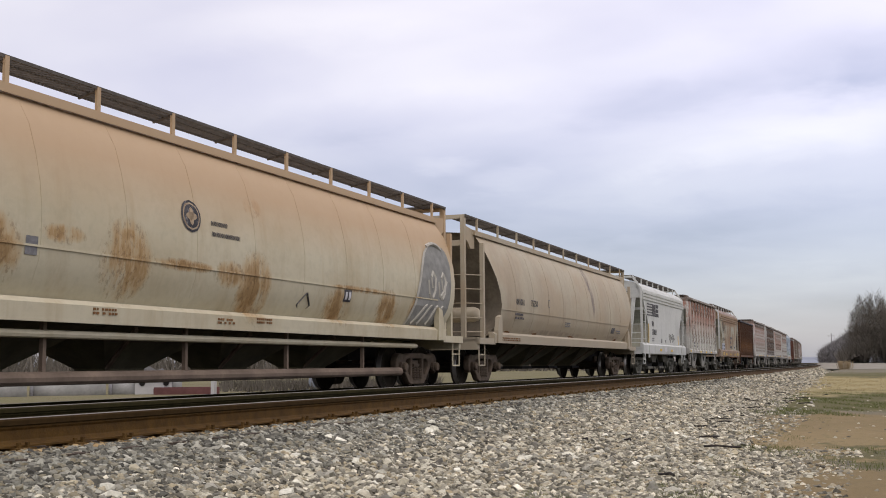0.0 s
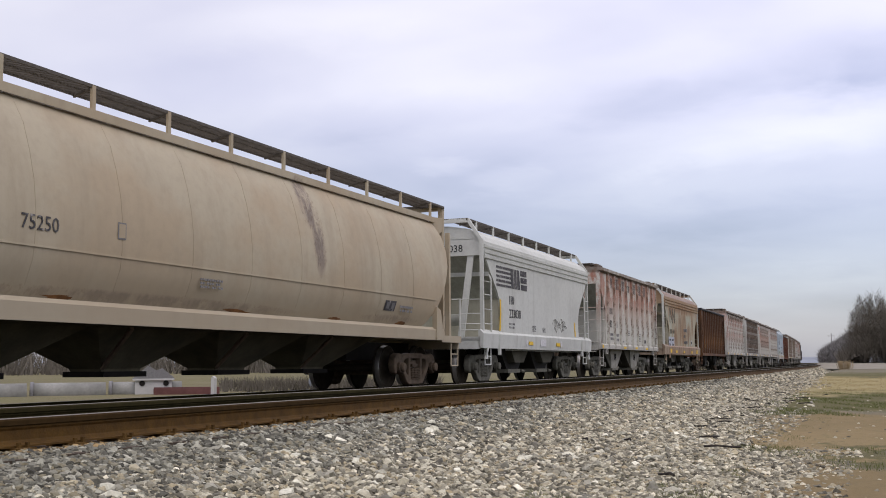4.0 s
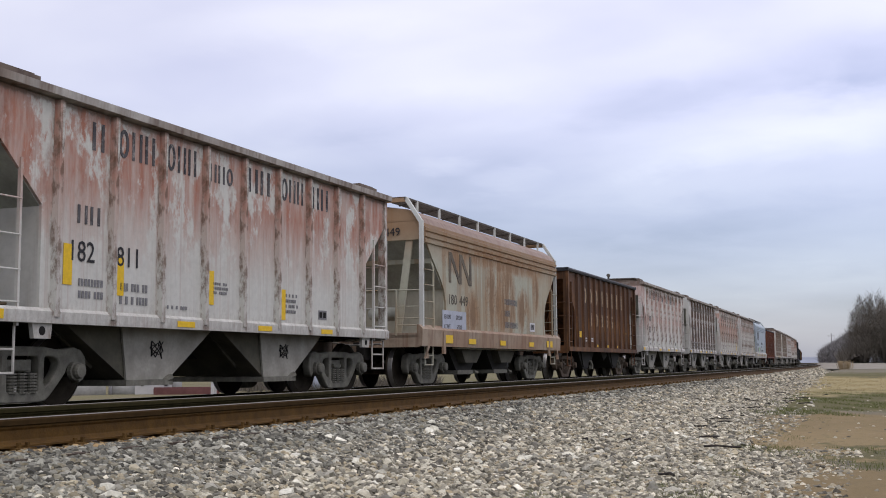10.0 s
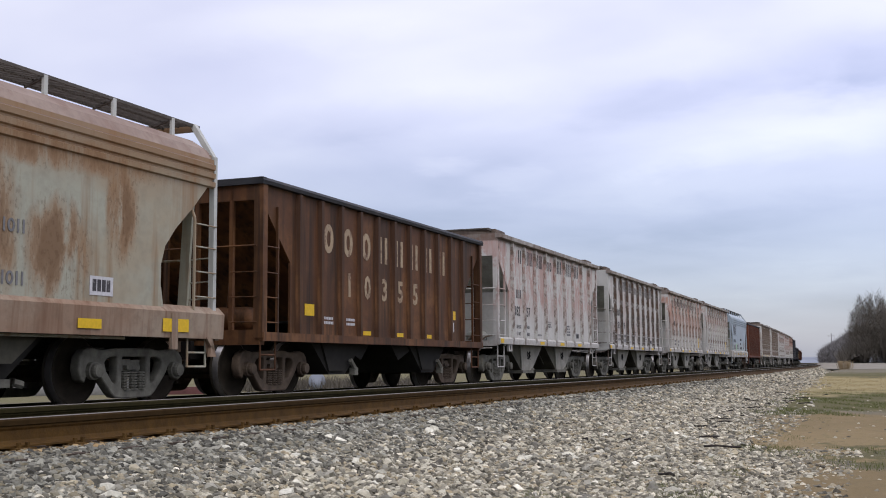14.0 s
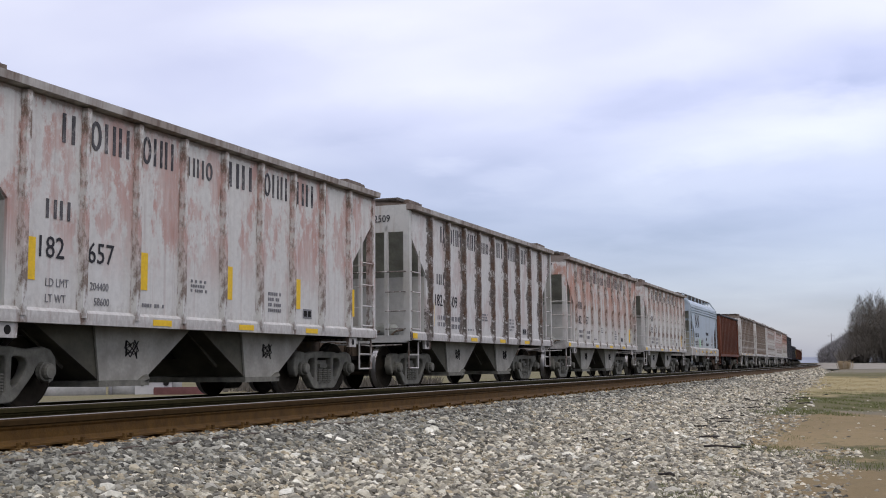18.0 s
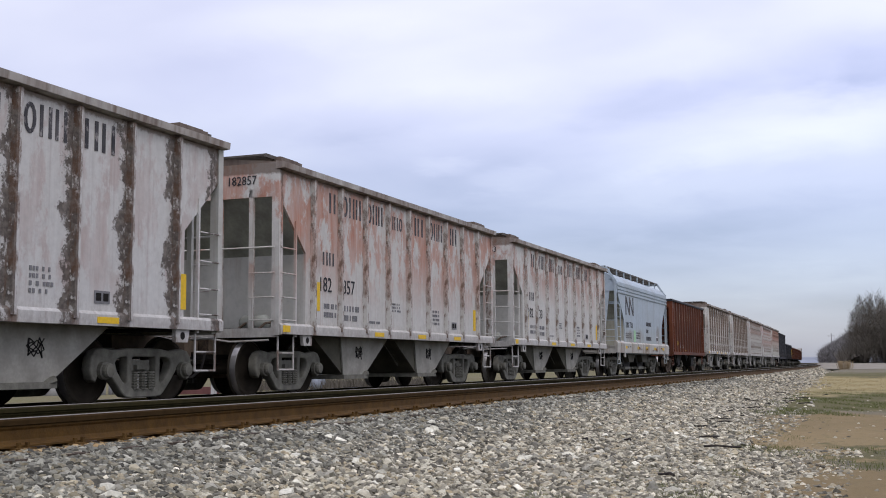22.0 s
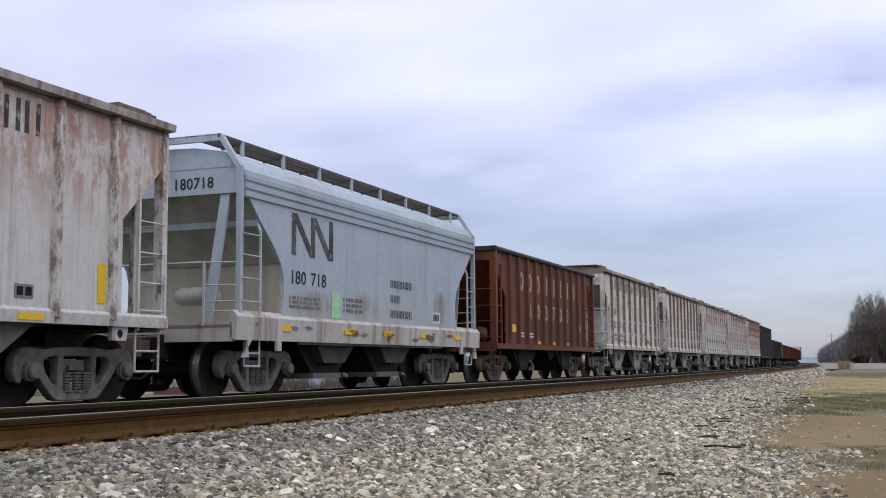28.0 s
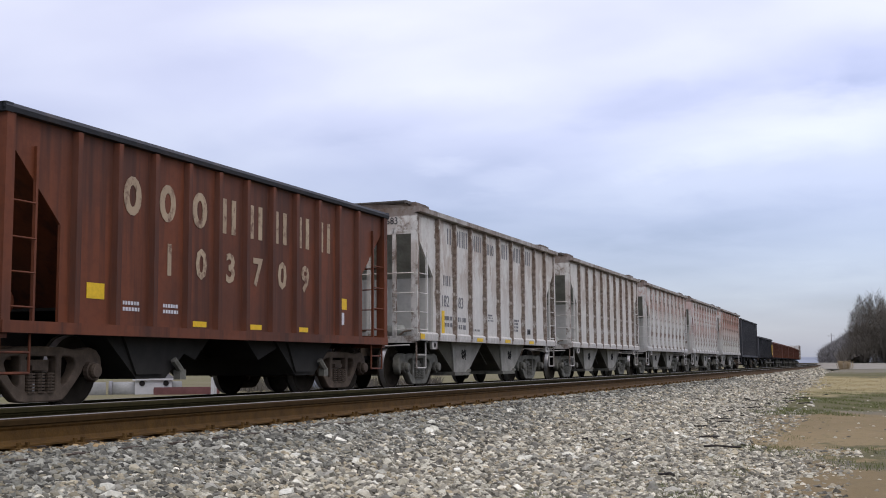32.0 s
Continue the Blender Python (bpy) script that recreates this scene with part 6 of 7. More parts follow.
smalltext(c, -0.1, -0.4, 1.40, 1.55, 4, "graylet", seed=5)
loops = [(-1.30 - 0.0125 * k + 0.12 * math.cos(k * 0.52), 1.546, 1.66 + 0.19 * math.sin(k * 0.52) * (0.6 + 0.4 * math.sin(k * 0.11)) + 0.05 * math.sin(k * 0.23)) for k in range(110)]
part("spray_mark", Mesh().rod(loops, 0.008, 3), "graffiti", c, "dark sprayed scrawl")
decal(c, 1.45, 1.05, 1.02, 1.12, "yellow", "reflector", 1.603)
decal(c, -1.35, -1.75, 1.02, 1.12, "yellow", "reflector", 1.603)
decal(c, 0.35, -0.25, 1.00, 1.20, "whitelet", "stencil_patch", 1.603)
for q in (1.62, -1.9):
    part("round_mark", Mesh().lathe([(0.0, 0.0), (0.10, 0.0), (0.10, 0.004), (0.0, 0.004)], 16, (q, 1.60, 1.08)), "whitelet", c)
shift_markings(c, built, 0.25)
e = couple(smooth_hopper("cream covered hopper stained brown with rust", "e", G2, "esill", True), -5.73, 5.12)
built_e = {ch.name for ch in e.children}
k = couple(smooth_hopper("pale blue-grey covered hopper with chipped sill", "k", G2, "ksill"), 67.57, 78.47)
built_k = {ch.name for ch in k.children}
for car, num in ((e, "180449"), (k, "180718")):
    zigzag(car, (3.36, 2.68, 2.0), 2.36, 3.06, 0.145, "black" if car is k else "brownlet", label="dark sawtooth emblem")
    digits(car, num[:3], 3.50, 1.87, 0.23, "crisp" if car is k else "brownlet", 1.18, label="dark car number")
    digits(car, num[3:], 2.76, 1.87, 0.23, "crisp" if car is k else "brownlet", 1.18)
    end_digits(car, num, 4.90 if car is e else 4.94, 0.22, 3.30, 0.18, "crisp", 1.0)
    for q, n in enumerate((7, 3, 7)):
        bars(car, -0.58, -0.58 - n * 0.155, 2.04 - q * 0.30, 2.20 - q * 0.30, n, "black" if car is k else "graylet", thick=0.30)
    decal(car, -2.80, -3.25, 1.40, 1.64, "whitelet", "data_plate")
    for q in range(4):
        decal(car, -2.85 - q * 0.09, -2.92 - q * 0.09, 1.45, 1.60, "black", "data_plate", 1.549)
for x in (3.75, 1.35, -0.35, -2.2, -4.2):
    decal(k, x + 0.22, x - 0.22, 1.06, 1.16, "yellow", "reflector", 1.603)
decal(k, 1.98, 1.62, 1.34, 1.80, "green", "green_mark", label="green chalk mark")
smalltext(k, 3.5, 2.4, 1.45, 1.68, 3, "graylet", seed=11)
smalltext(k, 1.5, 0.7, 1.45, 1.75, 3, "graylet", seed=12)
for q in range(14):
    rq = random.Random(q)
    streak(k, lambda z: 1.598, rq.uniform(-5, 5), rq.uniform(1.02, 1.20), rq.uniform(0.1, 0.5), rq.uniform(0.04, 0.12), 90 + q, "rustspot" if q % 2 else "graylet")
decal(e, 3.86, 2.34, 1.24, 1.72, "bluegrey", "repainted_panel", 1.548, "pale blue repainted panel with numbers")
digits(e, "205500", 3.02, 1.53, 0.10, "black", 1.0, 1.554)
digits(e, "57500", 2.98, 1.31, 0.10, "black", 1.0, 1.554)
digits(e, "LD LMT", 3.76, 1.53, 0.10, "black", 0.9, 1.554, "stencil")
digits(e, "LT WT", 3.76, 1.31, 0.10, "black", 0.9, 1.554, "stencil")
for x, w in ((3.60, 0.25), (2.05, 0.24), (-0.25, 0.22), (-2.75, 0.22), (-4.55, 0.30)):
    decal(e, x + w, x - w, 0.98, 1.16 if w > 0.24 else 1.10, "yellow", "reflector", 1.603)
shift_markings(e, built_e, 0.32)
shift_markings(k, built_k, 0.27)
d = couple(lettered_ribbed("white ribbed covered hopper stained with red rust", "d", "182811", 1, ((4.02, 1.5), (3.02, 1.42), (0.92, 1.4), (0.0, 1.3), (-1.2, 1.25)), G1), -18.2, -7.5)
f = couple(open_hopper("dark brown open hopper with cream lettering", "f", G4), 6.3, 16.75)
LETTERING(f, "10355", 1.20)
g = couple(lettered_ribbed("white ribbed covered hopper with pinkish stains", "g", "182657", 2, ((4.10, 1.52), (1.96, 1.52), (-0.14, 1.5), (-2.26, 1.45), (-4.32, 1.4)), G1), 17.95, 28.65)
h = couple(lettered_ribbed("white ribbed covered hopper with dark peeling stripes", "h", "182509", 3, ((4.10, 1.35), (-4.32, 1.3)), G1), 30.35, 41.05)
i_ = couple(lettered_ribbed("white ribbed covered hopper with orange rust patches", "i", "182857", 4, ((4.05, 1.45), (-3.95, 1.3)), G1), 42.75, 53.45)
j = couple(lettered_ribbed("white ribbed covered hopper with faint rust streaks", "j", "182733", 5, ((4.05, 1.45), (-3.95, 1.3)), G1), 55.10, 65.80)
l_ = couple(open_hopper("red-brown open hopper with worn cream lettering", "l", G4), 79.85, 90.3)
LETTERING(l_, "103709", 1.20)
m_ = couple(lettered_ribbed("white ribbed covered hopper with brown streaks", "m", "182683", 6, ((3.9, 1.2),), G1, True), 91.8, 102.5)
n_ = couple(ribbed_hopper("dull white ribbed covered hopper with brown streaks", "m", G1), 104.2, 114.9)
o_ = couple(ribbed_hopper("white ribbed covered hopper with faint rust", "j", G1), 116.6, 127.3)
p_ = couple(ribbed_hopper("white ribbed covered hopper with pink stains", "g", G1), 129.0, 139.7)
q_ = couple(ribbed_hopper("white ribbed covered hopper with red rust", "d", G1), 141.4, 152.1)
r_ = couple(open_hopper("tall black open hopper", "r", G4, 6.6, 3.65, 13, 0.85), 153.6, 166.8)
s_ = couple(gondola("low dark gondola car with yellow end", "r", 16.0, 2.65, "gondola cars"), 168.4, 184.4)
for i in range(5):
    couple(gondola("low brown gondola car", "l", 15.0, 2.45, "gondola cars"), 186.0 + i * 16.6, 201.0 + i * 16.6)
# a heap of pale load, made as a part of its gondola
load = TRAIN[-5][0]
part("pale_load", Mesh().prism([(-1.2, 2.3), (1.2, 2.3), (1.0, 2.85), (0.3, 3.05), (-0.5, 3.0), (-1.05, 2.8)], 0.5, 6.0, "x"), "whitelet", load, "white load heaped in the gondola")
t_ = couple(gondola("tall pale boxcar at the rear", "m", 15.0, 3.3, "box cars", "box_car"), 269.0, 284.0)
decal(s_, -6.9, -7.6, 1.2, 2.2, "yellow", "end_panel", 1.584)


def distance(t):
    """How far the train has come by t seconds."""
    u = (t - 16) / 16
    return 1.2 * 16 * (3.7802 * u - 0.1605 * u * u + 0.0294 * u ** 3)


def car_pose(at, t):
    y = at - distance(t)
    x, s = track(y, FAR)
    return pose(x, y, TRAIN_RAIL, 0, 0, -90 + math.degrees(math.atan(-s)) * 1.0)


def motions():
    for car, at in TRAIN:
        walk(car, [(t, car_pose(at, t)) for t in (0, 4, 8, 12, 16, 20, 24, 28, 32)])
    step = 4 / FPS
    times_ = [i * step for i in range(241)]
    turns = [math.degrees(distance(t) / 0.457) for t in times_]
    for w, x in WHEELSETS:
        if w.parent in SPINNING:
            walk(w, [(t, pose(x, 0, 0.457) @ Matrix.Rotation(radians(a), 4, "Y")) for t, a in zip(times_, turns)])


SPINNING = {car for car, at in TRAIN if at < 110}


# ---------- verge ----------
def verge_z(y):
    """The verge climbs gently towards the gravel road."""
    return float(np.interp(y, (0, 25, 45, 70, 100, 135, 190), (-0.382, -0.382, -0.345, -0.27, -0.14, 0.08, 0.40)))


def verge_edge(y):
    """Where the stones give way to the verge."""
    return float(np.interp(y, (5, 8.5, 12.3, 18, 25, 40, 58, 82, 100, 120, 190), (-0.95, -1.15, -1.65, -2.30, -2.65, -3.35, -4.0, -4.5, -4.6, -4.9, -7.2)))


verge = Mesh()
ys = [5.5 * 1.055 ** k for k in range(60)]
verge.skin([[(verge_edge(y) + 0.10 * math.sin(y * 1.7) + 0.12 * math.sin(y * 0.63) + dx, y, verge_z(y) + 0.010 * math.sin(3.1 * y + 5 * dx) * math.sin(2.3 * dx) if dx > 0.15 else verge_z(y) - 0.05) for dx in (-0.15, 0.25, 0.8, 1.5, 2.3, 3.2, 4.5, 7.0, 12.0, 25.0)] for y in ys])
structure("verge", verge, "verge", "trodden verge of tan dirt, weeds and straw", True)


def blades(name, count, xs, ys, size, mat, seed, label):
    """Short grass blades in one mesh."""
    rng = np.random.default_rng(seed)
    x = rng.uniform(*xs, count)
    y = ys[0] * (ys[1] / ys[0]) ** rng.random(count)
    keep = noise_keep(x, y, seed)
    x, y = x[keep], y[keep]
    c = len(x)
    a = rng.uniform(0, 6.283, c)
    h = size * rng.uniform(0.4, 1.3, c)
    w = h * 0.10
    lean = rng.uniform(-0.6, 0.6, (c, 2)) * h[:, None]
    z0 = np.array([verge_z(q) for q in y]) - 0.003
    p = np.stack([np.stack([x - w * np.cos(a), y - w * np.sin(a), z0], -1), np.stack([x + w * np.cos(a), y + w * np.sin(a), z0], -1), np.stack([x + lean[:, 0], y + lean[:, 1], z0 + h], -1)], 1).reshape(-1, 3)
    me = bpy.data.meshes.new(name)
    me.from_pydata(p.tolist(), [], np.arange(len(p)).reshape(-1, 3).tolist())
    me.materials.append(MAT[mat])
    return tagged(new(name, me), label, "grass", kind="stuff")


def noise_keep(x, y, seed):
    v = np.sin(x * 2.1 + seed) * np.sin(y * 0.9 + 2 * seed) + 0.6 * np.sin(x * 5.3 + y * 2.7)
    return v > 0.1


blades("dry_grass", 16000, (-3.6, 2.0), (34.0, 66.0), 0.06, "straw", 1, "short dry grass on the verge")
blades("green_weeds", 22000, (-2.7, 1.5), (20.5, 35.0), 0.05, "weed", 2, "low green weeds on the verge")
blades("green_weeds", 3500, (-1.7, 0.6), (10.3, 13.0), 0.035, "weed", 4, "low green weeds at the edge of the gravel")
blades("green_weeds", 6000, (-2.5, -1.2), (7.2, 10.0), 0.03, "weed", 9, "low green weeds between the stones")
blades("green_weeds", 4200, (-2.6, -1.0), (6.5, 20.0), 0.03, "weed", 6, "low green weeds at the edge of the gravel")

# sticks lying on the stones
for q in range(26):
    rq = random.Random(q + 5)
    sx, sy, sa = rq.uniform(-3.4, -1.7), rq.uniform(9.0, 34.0), rq.uniform(0, 3.1)
    sl = rq.uniform(0.15, 0.4)
    sz = float(bed(np.array(sx))) + 0.035
    pts = [(sx + sl * (t - 0.5) * math.cos(sa + 0.4 * t), sy + sl * (t - 0.5) * math.sin(sa + 0.4 * t), sz + 0.01 * math.sin(5 * t)) for t in (0, 0.35, 0.7, 1.0)]
    tagged(part("stick", Mesh().rod(pts, 0.012, 5), "deadwood"), "dark broken stick lying on the ballast", "stick", "sticks on the gravel")

# ---------- wooded hill and distance ----------
rise = Mesh()
rise.skin([[(x, y, verge_z(y) + 0.03) for x in (-0.061 * y, -0.05 * y, -0.03 * y, 0, 15, 45)] for y in (104, 115, 130, 150, 170, 190)])
structure("gravel_road", rise, "gravelroad", "pale gravel road below the wooded hill")
rows = []
for j in range(12):
    v = j / 11
    row = []
    for i in range(26):
        y = 172 + 330 * (i / 25)
        hgt = 13.0 * v ** 0.75 * (1 - 0.35 * i / 25)
        row.append((-0.0445 * y + 46 * v + 0.8 * math.sin(i * 1.7 + j), y + 4 * math.sin(j * 1.1), 0.1 + hgt + 0.4 * math.sin(i * 2.3 + j * 1.9) * v))
    rows.append(row)
structure("hillside", Mesh().skin(rows), "hill", "brown brush-covered hillside beside the line", True)


def tree_meshes(seed, height):
    """A leafless tree: a trunk with limbs, and a crown of thin twigs."""
    rnd = random.Random(seed)
    wood, twigs = Mesh(), Mesh()

    def limb(p, d, length, r, depth):
        q = p + d * length
        u = d.orthogonal().normalized()
        w = d.cross(u)
        ring = [(p + r * (math.cos(a) * u + math.sin(a) * w), q + r * 0.6 * (math.cos(a) * u + math.sin(a) * w)) for a in (0, 1.5708, 3.1416, 4.7124)]
        wood.add([x[0] for x in ring] + [x[1] for x in ring], [(i, (i + 1) % 4, (i + 1) % 4 + 4, i + 4) for i in range(4)])
        if depth == 0:
            for _ in range(11):
                s = p.lerp(q, rnd.uniform(0.1, 1.0))
                e = (d + Vector((rnd.uniform(-1, 1), rnd.uniform(-1, 1), rnd.uniform(-0.3, 1)))).normalized() * rnd.uniform(0.5, 1.2)
                n = e.cross(Vector((rnd.uniform(-1, 1), rnd.uniform(-1, 1), rnd.uniform(-1, 1)))).normalized() * 0.022
                twigs.add([s - n, s + n, s + e], [(0, 1, 2)])
            return
        for _ in range(rnd.choice((3, 3, 4))):
            nd = (d + Vector((rnd.uniform(-0.9, 0.9), rnd.uniform(-0.9, 0.9), rnd.uniform(-0.1, 0.7)))).normalized()
            limb(p.lerp(q, rnd.uniform(0.55, 1.0)), nd, length * rnd.uniform(0.55, 0.8), r * 0.55, depth - 1)

    limb(Vector((0, 0, -0.3)), Vector((0, 0, 1)), height * 0.30, height * 0.016, 3)
    return wood.data("trunk", "bark"), twigs.data("crown", "twig")


TREES = [tree_meshes(s, 9.0) for s in (1, 2, 3, 4)]


def bare_tree(x, y, z, s, turn, k):
    t = thing("tree", "leafless grey-brown winter tree on the hillside", "tree", "trees on the hill", pose(x, y, z, 0, 0, turn) @ Matrix.Scale(s, 4))
    part("trunk", TREES[k][0], "bark", t)
    part("crown", TREES[k][1], "twig", t)


def wood_line(az):
    """The rise of the tree tops over the eye, by the bearing x / y."""
    return float(np.interp(az, (-0.060, -0.0567, -0.0452, -0.0359), (0.004, 0.0109, 0.0192, 0.0262)))


rt = random.Random(77)
# the tall front of the wood, then the slope running down beside the line
for q in range(20):
    y = rt.uniform(172, 200)
    bare_tree((-0.031 + 0.075 * rt.random()) * y, y, 0.3, rt.uniform(0.85, 1.12), rt.uniform(0, 360), q % 4)
for q in range(50):
    y = rt.uniform(225, 420)
    az = -0.0555 + 0.035 * rt.random()
    bare_tree(az * y, y, 0.3, (0.4 + y * wood_line(az)) / 9.0, rt.uniform(0, 360), q % 4)
for q in range(40):
    y = 190 + 220 * rt.random() ** 1.4
    v = 0.25 + 0.75 * rt.random() ** 1.3
    hgt = 13.0 * v ** 0.75 * (1 - 0.35 * (y - 172) / 330)
    bare_tree(-0.0425 * y + 46 * v + 2.5, y, 0.1 + hgt, rt.uniform(0.5, 0.8), rt.uniform(0, 360), q % 4)


def brush(name, count, where, size, seed, label):
    """Thickets of thin stems in one mesh."""
    rng = np.random.default_rng(seed)
    P = []
    for _ in range(count):
        x, y, z = where(rng)
        e = np.array([rng.normal(0, 0.35), rng.normal(0, 0.35), 1.0]) * size * rng.uniform(0.4, 1.2)
        n = np.array([rng.normal(0, 1), rng.normal(0, 1), 0.0]) * min(0.03 * size, 0.075)
        P += [(x - n[0], y - n[1], z), (x + n[0], y + n[1], z), (x + e[0], y + e[1], z + e[2])]
    me = bpy.data.meshes.new(name)
    me.from_pydata(P, [], [(3 * i, 3 * i + 1, 3 * i + 2) for i in range(count)])
    me.materials.append(MAT["twig"])
    return tagged(new(name, me), label, "brush", kind="stuff")


def on_hill(rng):
    y = 173 + 200 * rng.random()
    v = rng.random() ** 1.2
    return -0.0445 * y + 46 * v + 0.5, y, 0.0 + 13.0 * v ** 0.75 * (1 - 0.35 * (y - 172) / 330)


brush("hillside_brush", 22000, on_hill, 2.4, 3, "tangled brown winter brush on the hillside")



def twig_cloud(name, count, spot, seed, length, label, mat="twig", thick=1.0):
    """A thicket as a cloud of thin twigs below an uneven canopy."""
    rng = np.random.default_rng(seed)
    x, y, top = spot(rng, count)
    z = top * rng.random(count) ** 0.8 * (0.90 + 0.10 * np.sin(x * 2.3 + y * 0.7) * np.sin(y * 0.9 + x))
    ln = length * rng.uniform(0.35, 1.15, count)
    d = np.stack([rng.normal(0, 0.55, count), rng.normal(0, 0.55, count), rng.uniform(0.35, 1.0, count)], -1)
    d = d / np.linalg.norm(d, axis=1)[:, None] * ln[:, None]
    a = rng.uniform(0, 6.283, count)
    n = np.stack([np.cos(a), np.sin(a), np.zeros(count)], -1) * rng.uniform(0.012, 0.036, count)[:, None] * thick
    p = np.stack([x, y, z], -1)
    v = np.stack([p - n, p + n, p + d], 1).reshape(-1, 3)
    me = bpy.data.meshes.new(name)
    me.from_pydata(v.tolist(), [], np.arange(len(v)).reshape(-1, 3).tolist())
    me.materials.append(MAT[mat])
    return tagged(new(name, me), label, "brush", kind="stuff")


def wood_front(rng, n):
    """Rounded crowns side by side, thinning out towards their rims."""
    k = rng.integers(0, 46, n)
    seat = np.random.default_rng(5)
    cy, caz = seat.uniform(172, 203, 46), -0.0318 + 0.060 * np.sort(seat.random(46))
    cr, ch = seat.uniform(1.0, 2.1, 46), seat.uniform(0.90, 1.08, 46)
    u, a = rng.random(n) ** 0.75, rng.uniform(0, 6.283, n)
    x, y = caz[k] * cy[k] + cr[k] * u * np.cos(a), cy[k] + cr[k] * u * np.sin(a)
    el = np.interp(x / y, (-0.036, -0.0335, -0.0322, -0.0258, -0.0048, 0.03), (0.034, 0.046, 0.053, 0.058, 0.0545, 0.052))
    return x, y, (el * y + 0.4) * ch[k] * np.sqrt(np.clip(1.05 - 0.75 * u * u, 0.05, 1))


def wood_slope(rng, n):
    y = 225 + 230 * rng.random(n)
    az = -0.059 + 0.036 * rng.random(n)
    el = np.interp(az, (-0.060, -0.0567, -0.0452, -0.0359), (0.004, 0.0100, 0.0180, 0.0250))
    return az * y, y, el * y + 0.3


twig_cloud("wood_edge_brush", 60000, wood_front, 13, 1.15, "dense grey-brown winter thicket at the edge of the wood")
twig_cloud("wood_slope_brush", 45000, wood_slope, 15, 1.6, "grey-brown winter thicket on the slope beside the line, paled for haze", "fartwig", 1.6)

ridge = []
for z, y in ((-2, 1400), (1, 1480)):
    ridge.append([(-2400 + i * 80, y, z if z < 0 else 6 + 2 * math.sin(i * 0.7) + 2 * math.sin(i * 1.9) + 14 * max(0, 1 - i / 20)) for i in range(60)])
structure("backdrop_hills", Mesh().skin(ridge), "farhill", "far wooded ridge on the horizon, coloured blue for haze", True)

for x, y, h in ((-20.6, 420, 10.6), (-26.9, 560, 10.4)):
    p = thing("utility_pole", "tall weathered wooden utility pole beside the line, paled for haze", "utility pole", "utility poles", pose(x, y, 0))
    part("pole", Mesh().rod([(0, 0, -0.5), (0, 0, h)], 0.11, 8), "pole", p)
    part("crossarm", Mesh().box(-1.2, 1.2, -0.07, 0.07, h - 1.0, h - 0.85), "pole", p)

t = thing("grass_clump", "tall dry tan grass clump beside the ballast", "grass clump", at=pose(-4.10, 104, -0.07))
gm = Mesh()
for q in range(160):
    rq = random.Random(q)
    x, y = rq.gauss(0, 0.26), rq.gauss(0, 0.2)
    gm.beam((x, y, -0.1), (x * 1.3, y * 1.3, rq.uniform(0.4, 0.72)), 0.05, 0.02)
part("stem_tuft", gm, "stump", t)

mast = thing("signal_mast", "thin dark steel mast beyond the tracks", "mast", at=pose(-14.3, 60.0, -0.42))
part("pole", Mesh().rod([(0, 0, -0.1), (0, 0, 5.7)], 0.055, 8), "grating", mast)
part("cap", Mesh().lathe([(0.0, -0.09), (0.09, -0.09), (0.09, 0.09), (0.0, 0.09)], 10, (0, 0, 5.74)), "grating", mast)

# ---------- the far side of the line ----------
def far_at(px_dir, dist):
    """A place at a bearing (degrees off the line) and distance from the camera."""
    return (math.sin(radians(px_dir)) * dist, math.cos(radians(px_dir)) * dist)


for q in range(3):
    x0, y0 = far_at(-45.5 + q * 3.6, 40.0 + 0.6 * q)
    x1, y1 = far_at(-45.5 + q * 3.6 + 3.45, 40.0 + 0.6 * q)
    c2 = thing("concrete_pipe", "pale concrete pipe section lying on the ground", "pipe", "concrete pipes", pose(x0, y0, -0.34, 0, 0, math.degrees(math.atan2(y1 - y0, x1 - x0)) - 90))
    ln = math.hypot(x1 - x0, y1 - y0)
    part("barrel", Mesh().lathe([(0.26, 0.0), (0.37, 0.0), (0.37, ln), (0.26, ln)], 24), "concrete", c2, smooth=True)
    part("collar", Mesh().lathe([(0.36, 0.0), (0.40, 0.0), (0.40, 0.12), (0.36, 0.12)], 24), "graylet", c2, smooth=True)

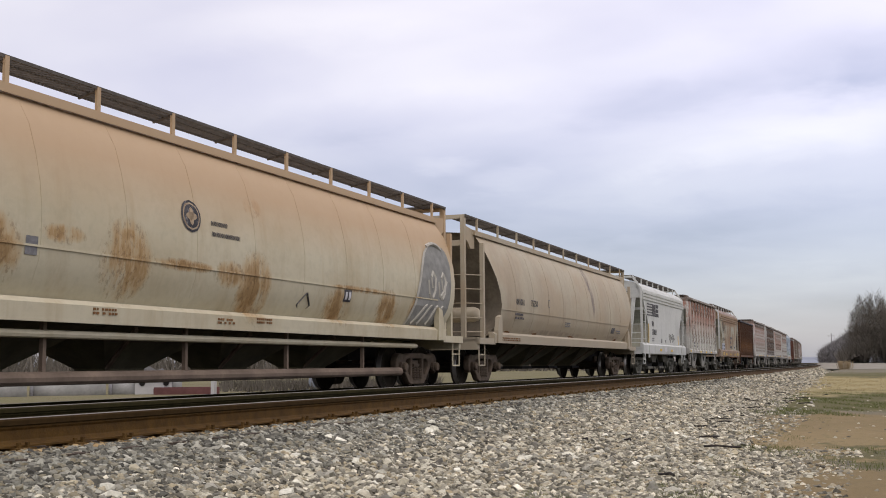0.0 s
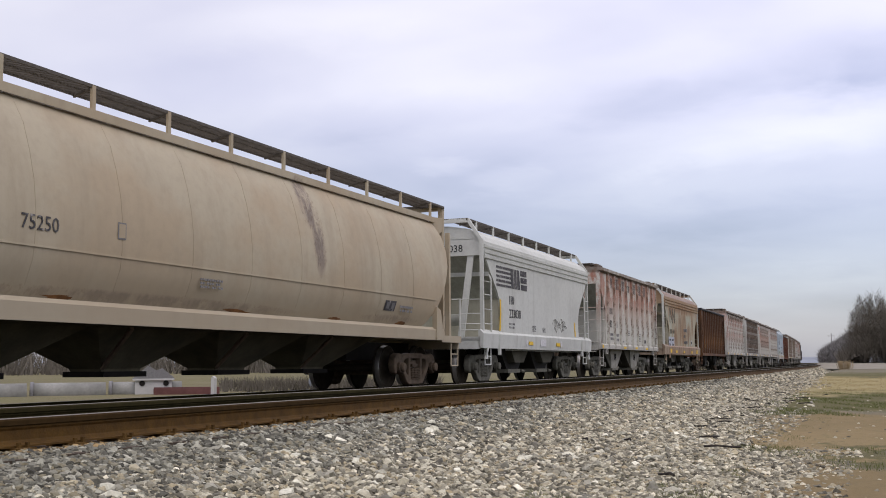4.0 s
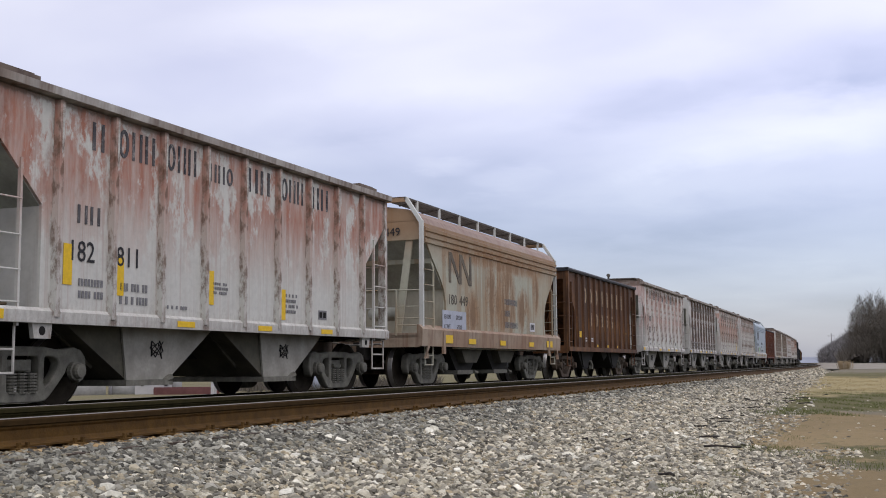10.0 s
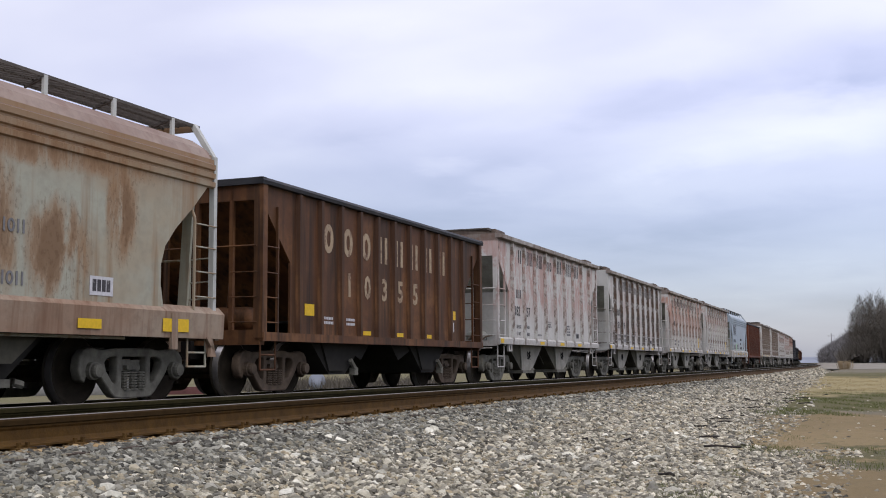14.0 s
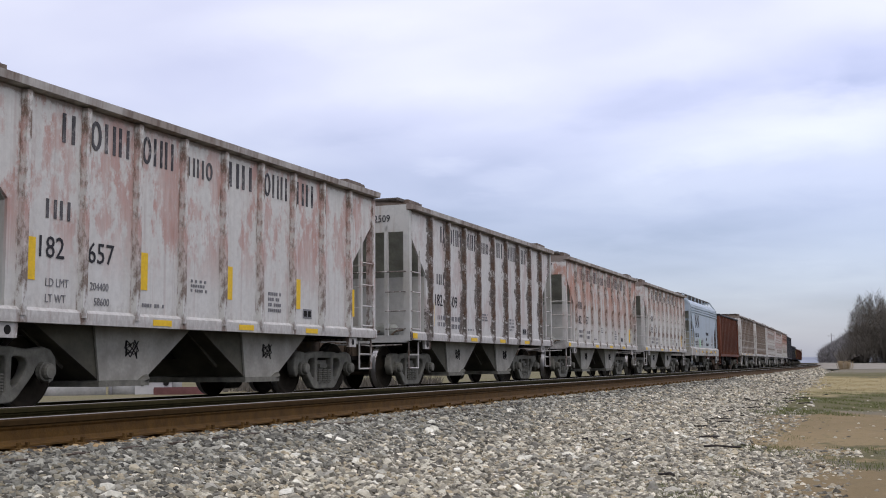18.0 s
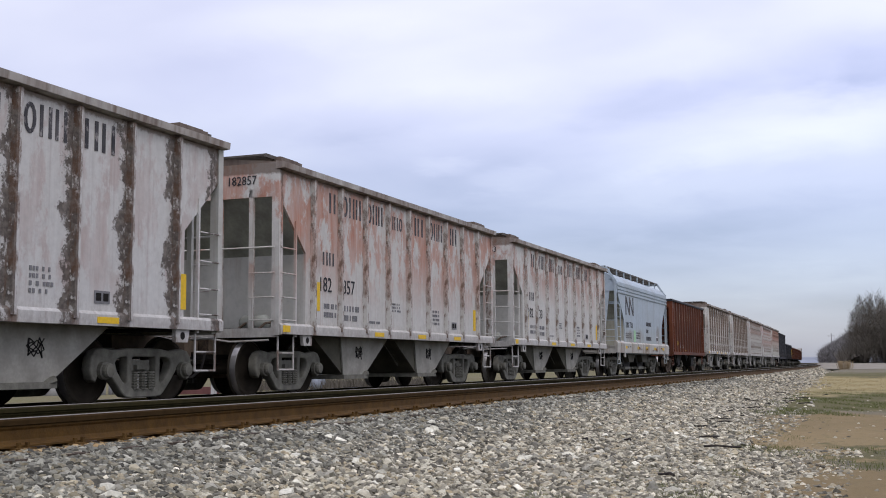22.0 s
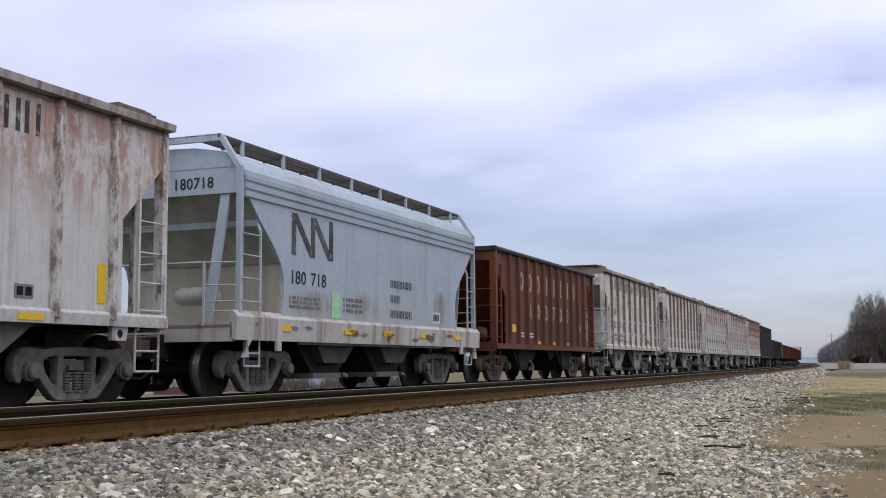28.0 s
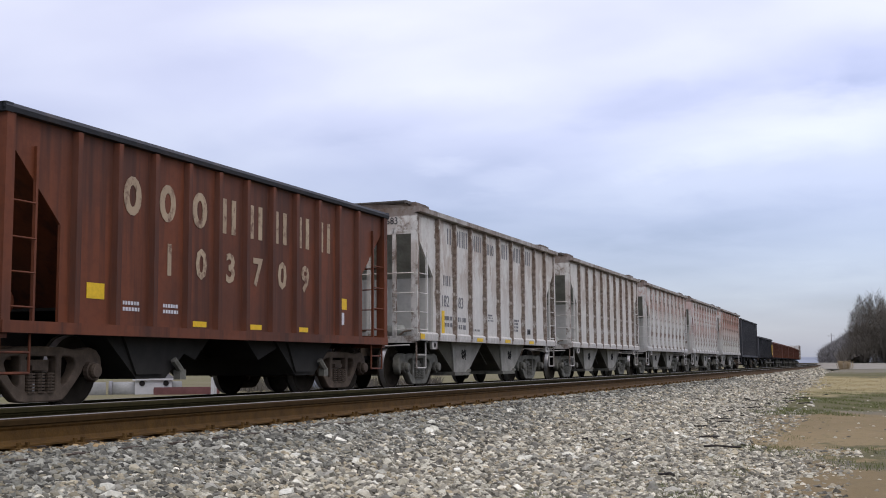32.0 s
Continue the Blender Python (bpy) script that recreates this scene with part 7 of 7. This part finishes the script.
x0, y0 = far_at(-36.2, 41.0)
shed = thing("utility_shed", "small white utility shed with a grey gable roof", "shed", at=pose(x0, y0, -0.42, 0, 0, 36))
part("wall", Mesh().box(-0.62, 0.62, -0.5, 0.5, 0, 0.50), "siding", shed)
part("eave", Mesh().box(-0.70, 0.70, -0.58, 0.58, 0.50, 0.56), "siding", shed)
part("roof", Mesh().prism([(-0.72, 0.56), (0.72, 0.56), (0.3, 0.92), (0.1, 0.84), (-0.2, 1.0)], -0.55, 0.55), "graylet", shed)
for q in (-0.38, 0.42):
    part("vent", Mesh().lathe([(0.0, 0.0), (0.10, 0.0), (0.10, 0.02), (0.0, 0.02)], 12, (q, -0.53, 0.40)), "under", shed)
x0, y0 = far_at(-34.6, 40.0)
st = thing("steel_stack", "low stack of maroon steel beams", "steel stack", at=pose(x0, y0, -0.42, 0, 0, 34))
for q in range(4):
    part("beam", Mesh().box(-1.1, 1.1, -0.4 + 0.2 * q, -0.25 + 0.2 * q, 0, 0.22 + 0.04 * (q % 2)), "maroon", st)
x0, y0 = far_at(-33.3, 39.0)
tagged(part("marker_post", Mesh().box(-0.07, 0.07, -0.07, 0.07, -0.1, 0.55).prism([(-0.07, 0.55), (0.07, 0.55), (0.0, 0.62)], -0.07, 0.07), "siding", at=pose(x0, y0, -0.4)), "white square marker post", "post")


def far_side(rng):
    x, y = far_at(rng.uniform(-33.0, -22.0), rng.uniform(42, 60))
    return x, y, -0.42


brush("trackside_brush", 4200, far_side, 0.5, 4, "dry reddish brush beyond the tracks")


def far_trees(rng):
    x, y = far_at(rng.uniform(-48, -8), rng.uniform(150, 260))
    return x, y, -0.4


brush("tree_line", 9000, far_trees, 5.0, 5, "grey leafless tree line beyond the tracks")
x0, y0 = far_at(-28.2, 45.0)
tank = thing("storage_tank", "low blue-grey storage tank", "tank", at=pose(x0, y0, -0.42, 0, 0, 28))
part("shell", Mesh().lathe([(0.0, -0.8), (0.30, -0.78), (0.33, -0.7), (0.33, 0.7), (0.30, 0.78), (0.0, 0.8)], 20, (0, 0, 0.36)), "farhill", tank, smooth=True)
part("cradle", Mesh().box(-0.25, 0.25, -0.6, -0.45, 0, 0.25).box(-0.25, 0.25, 0.45, 0.6, 0, 0.25), "pole", tank)

motions()
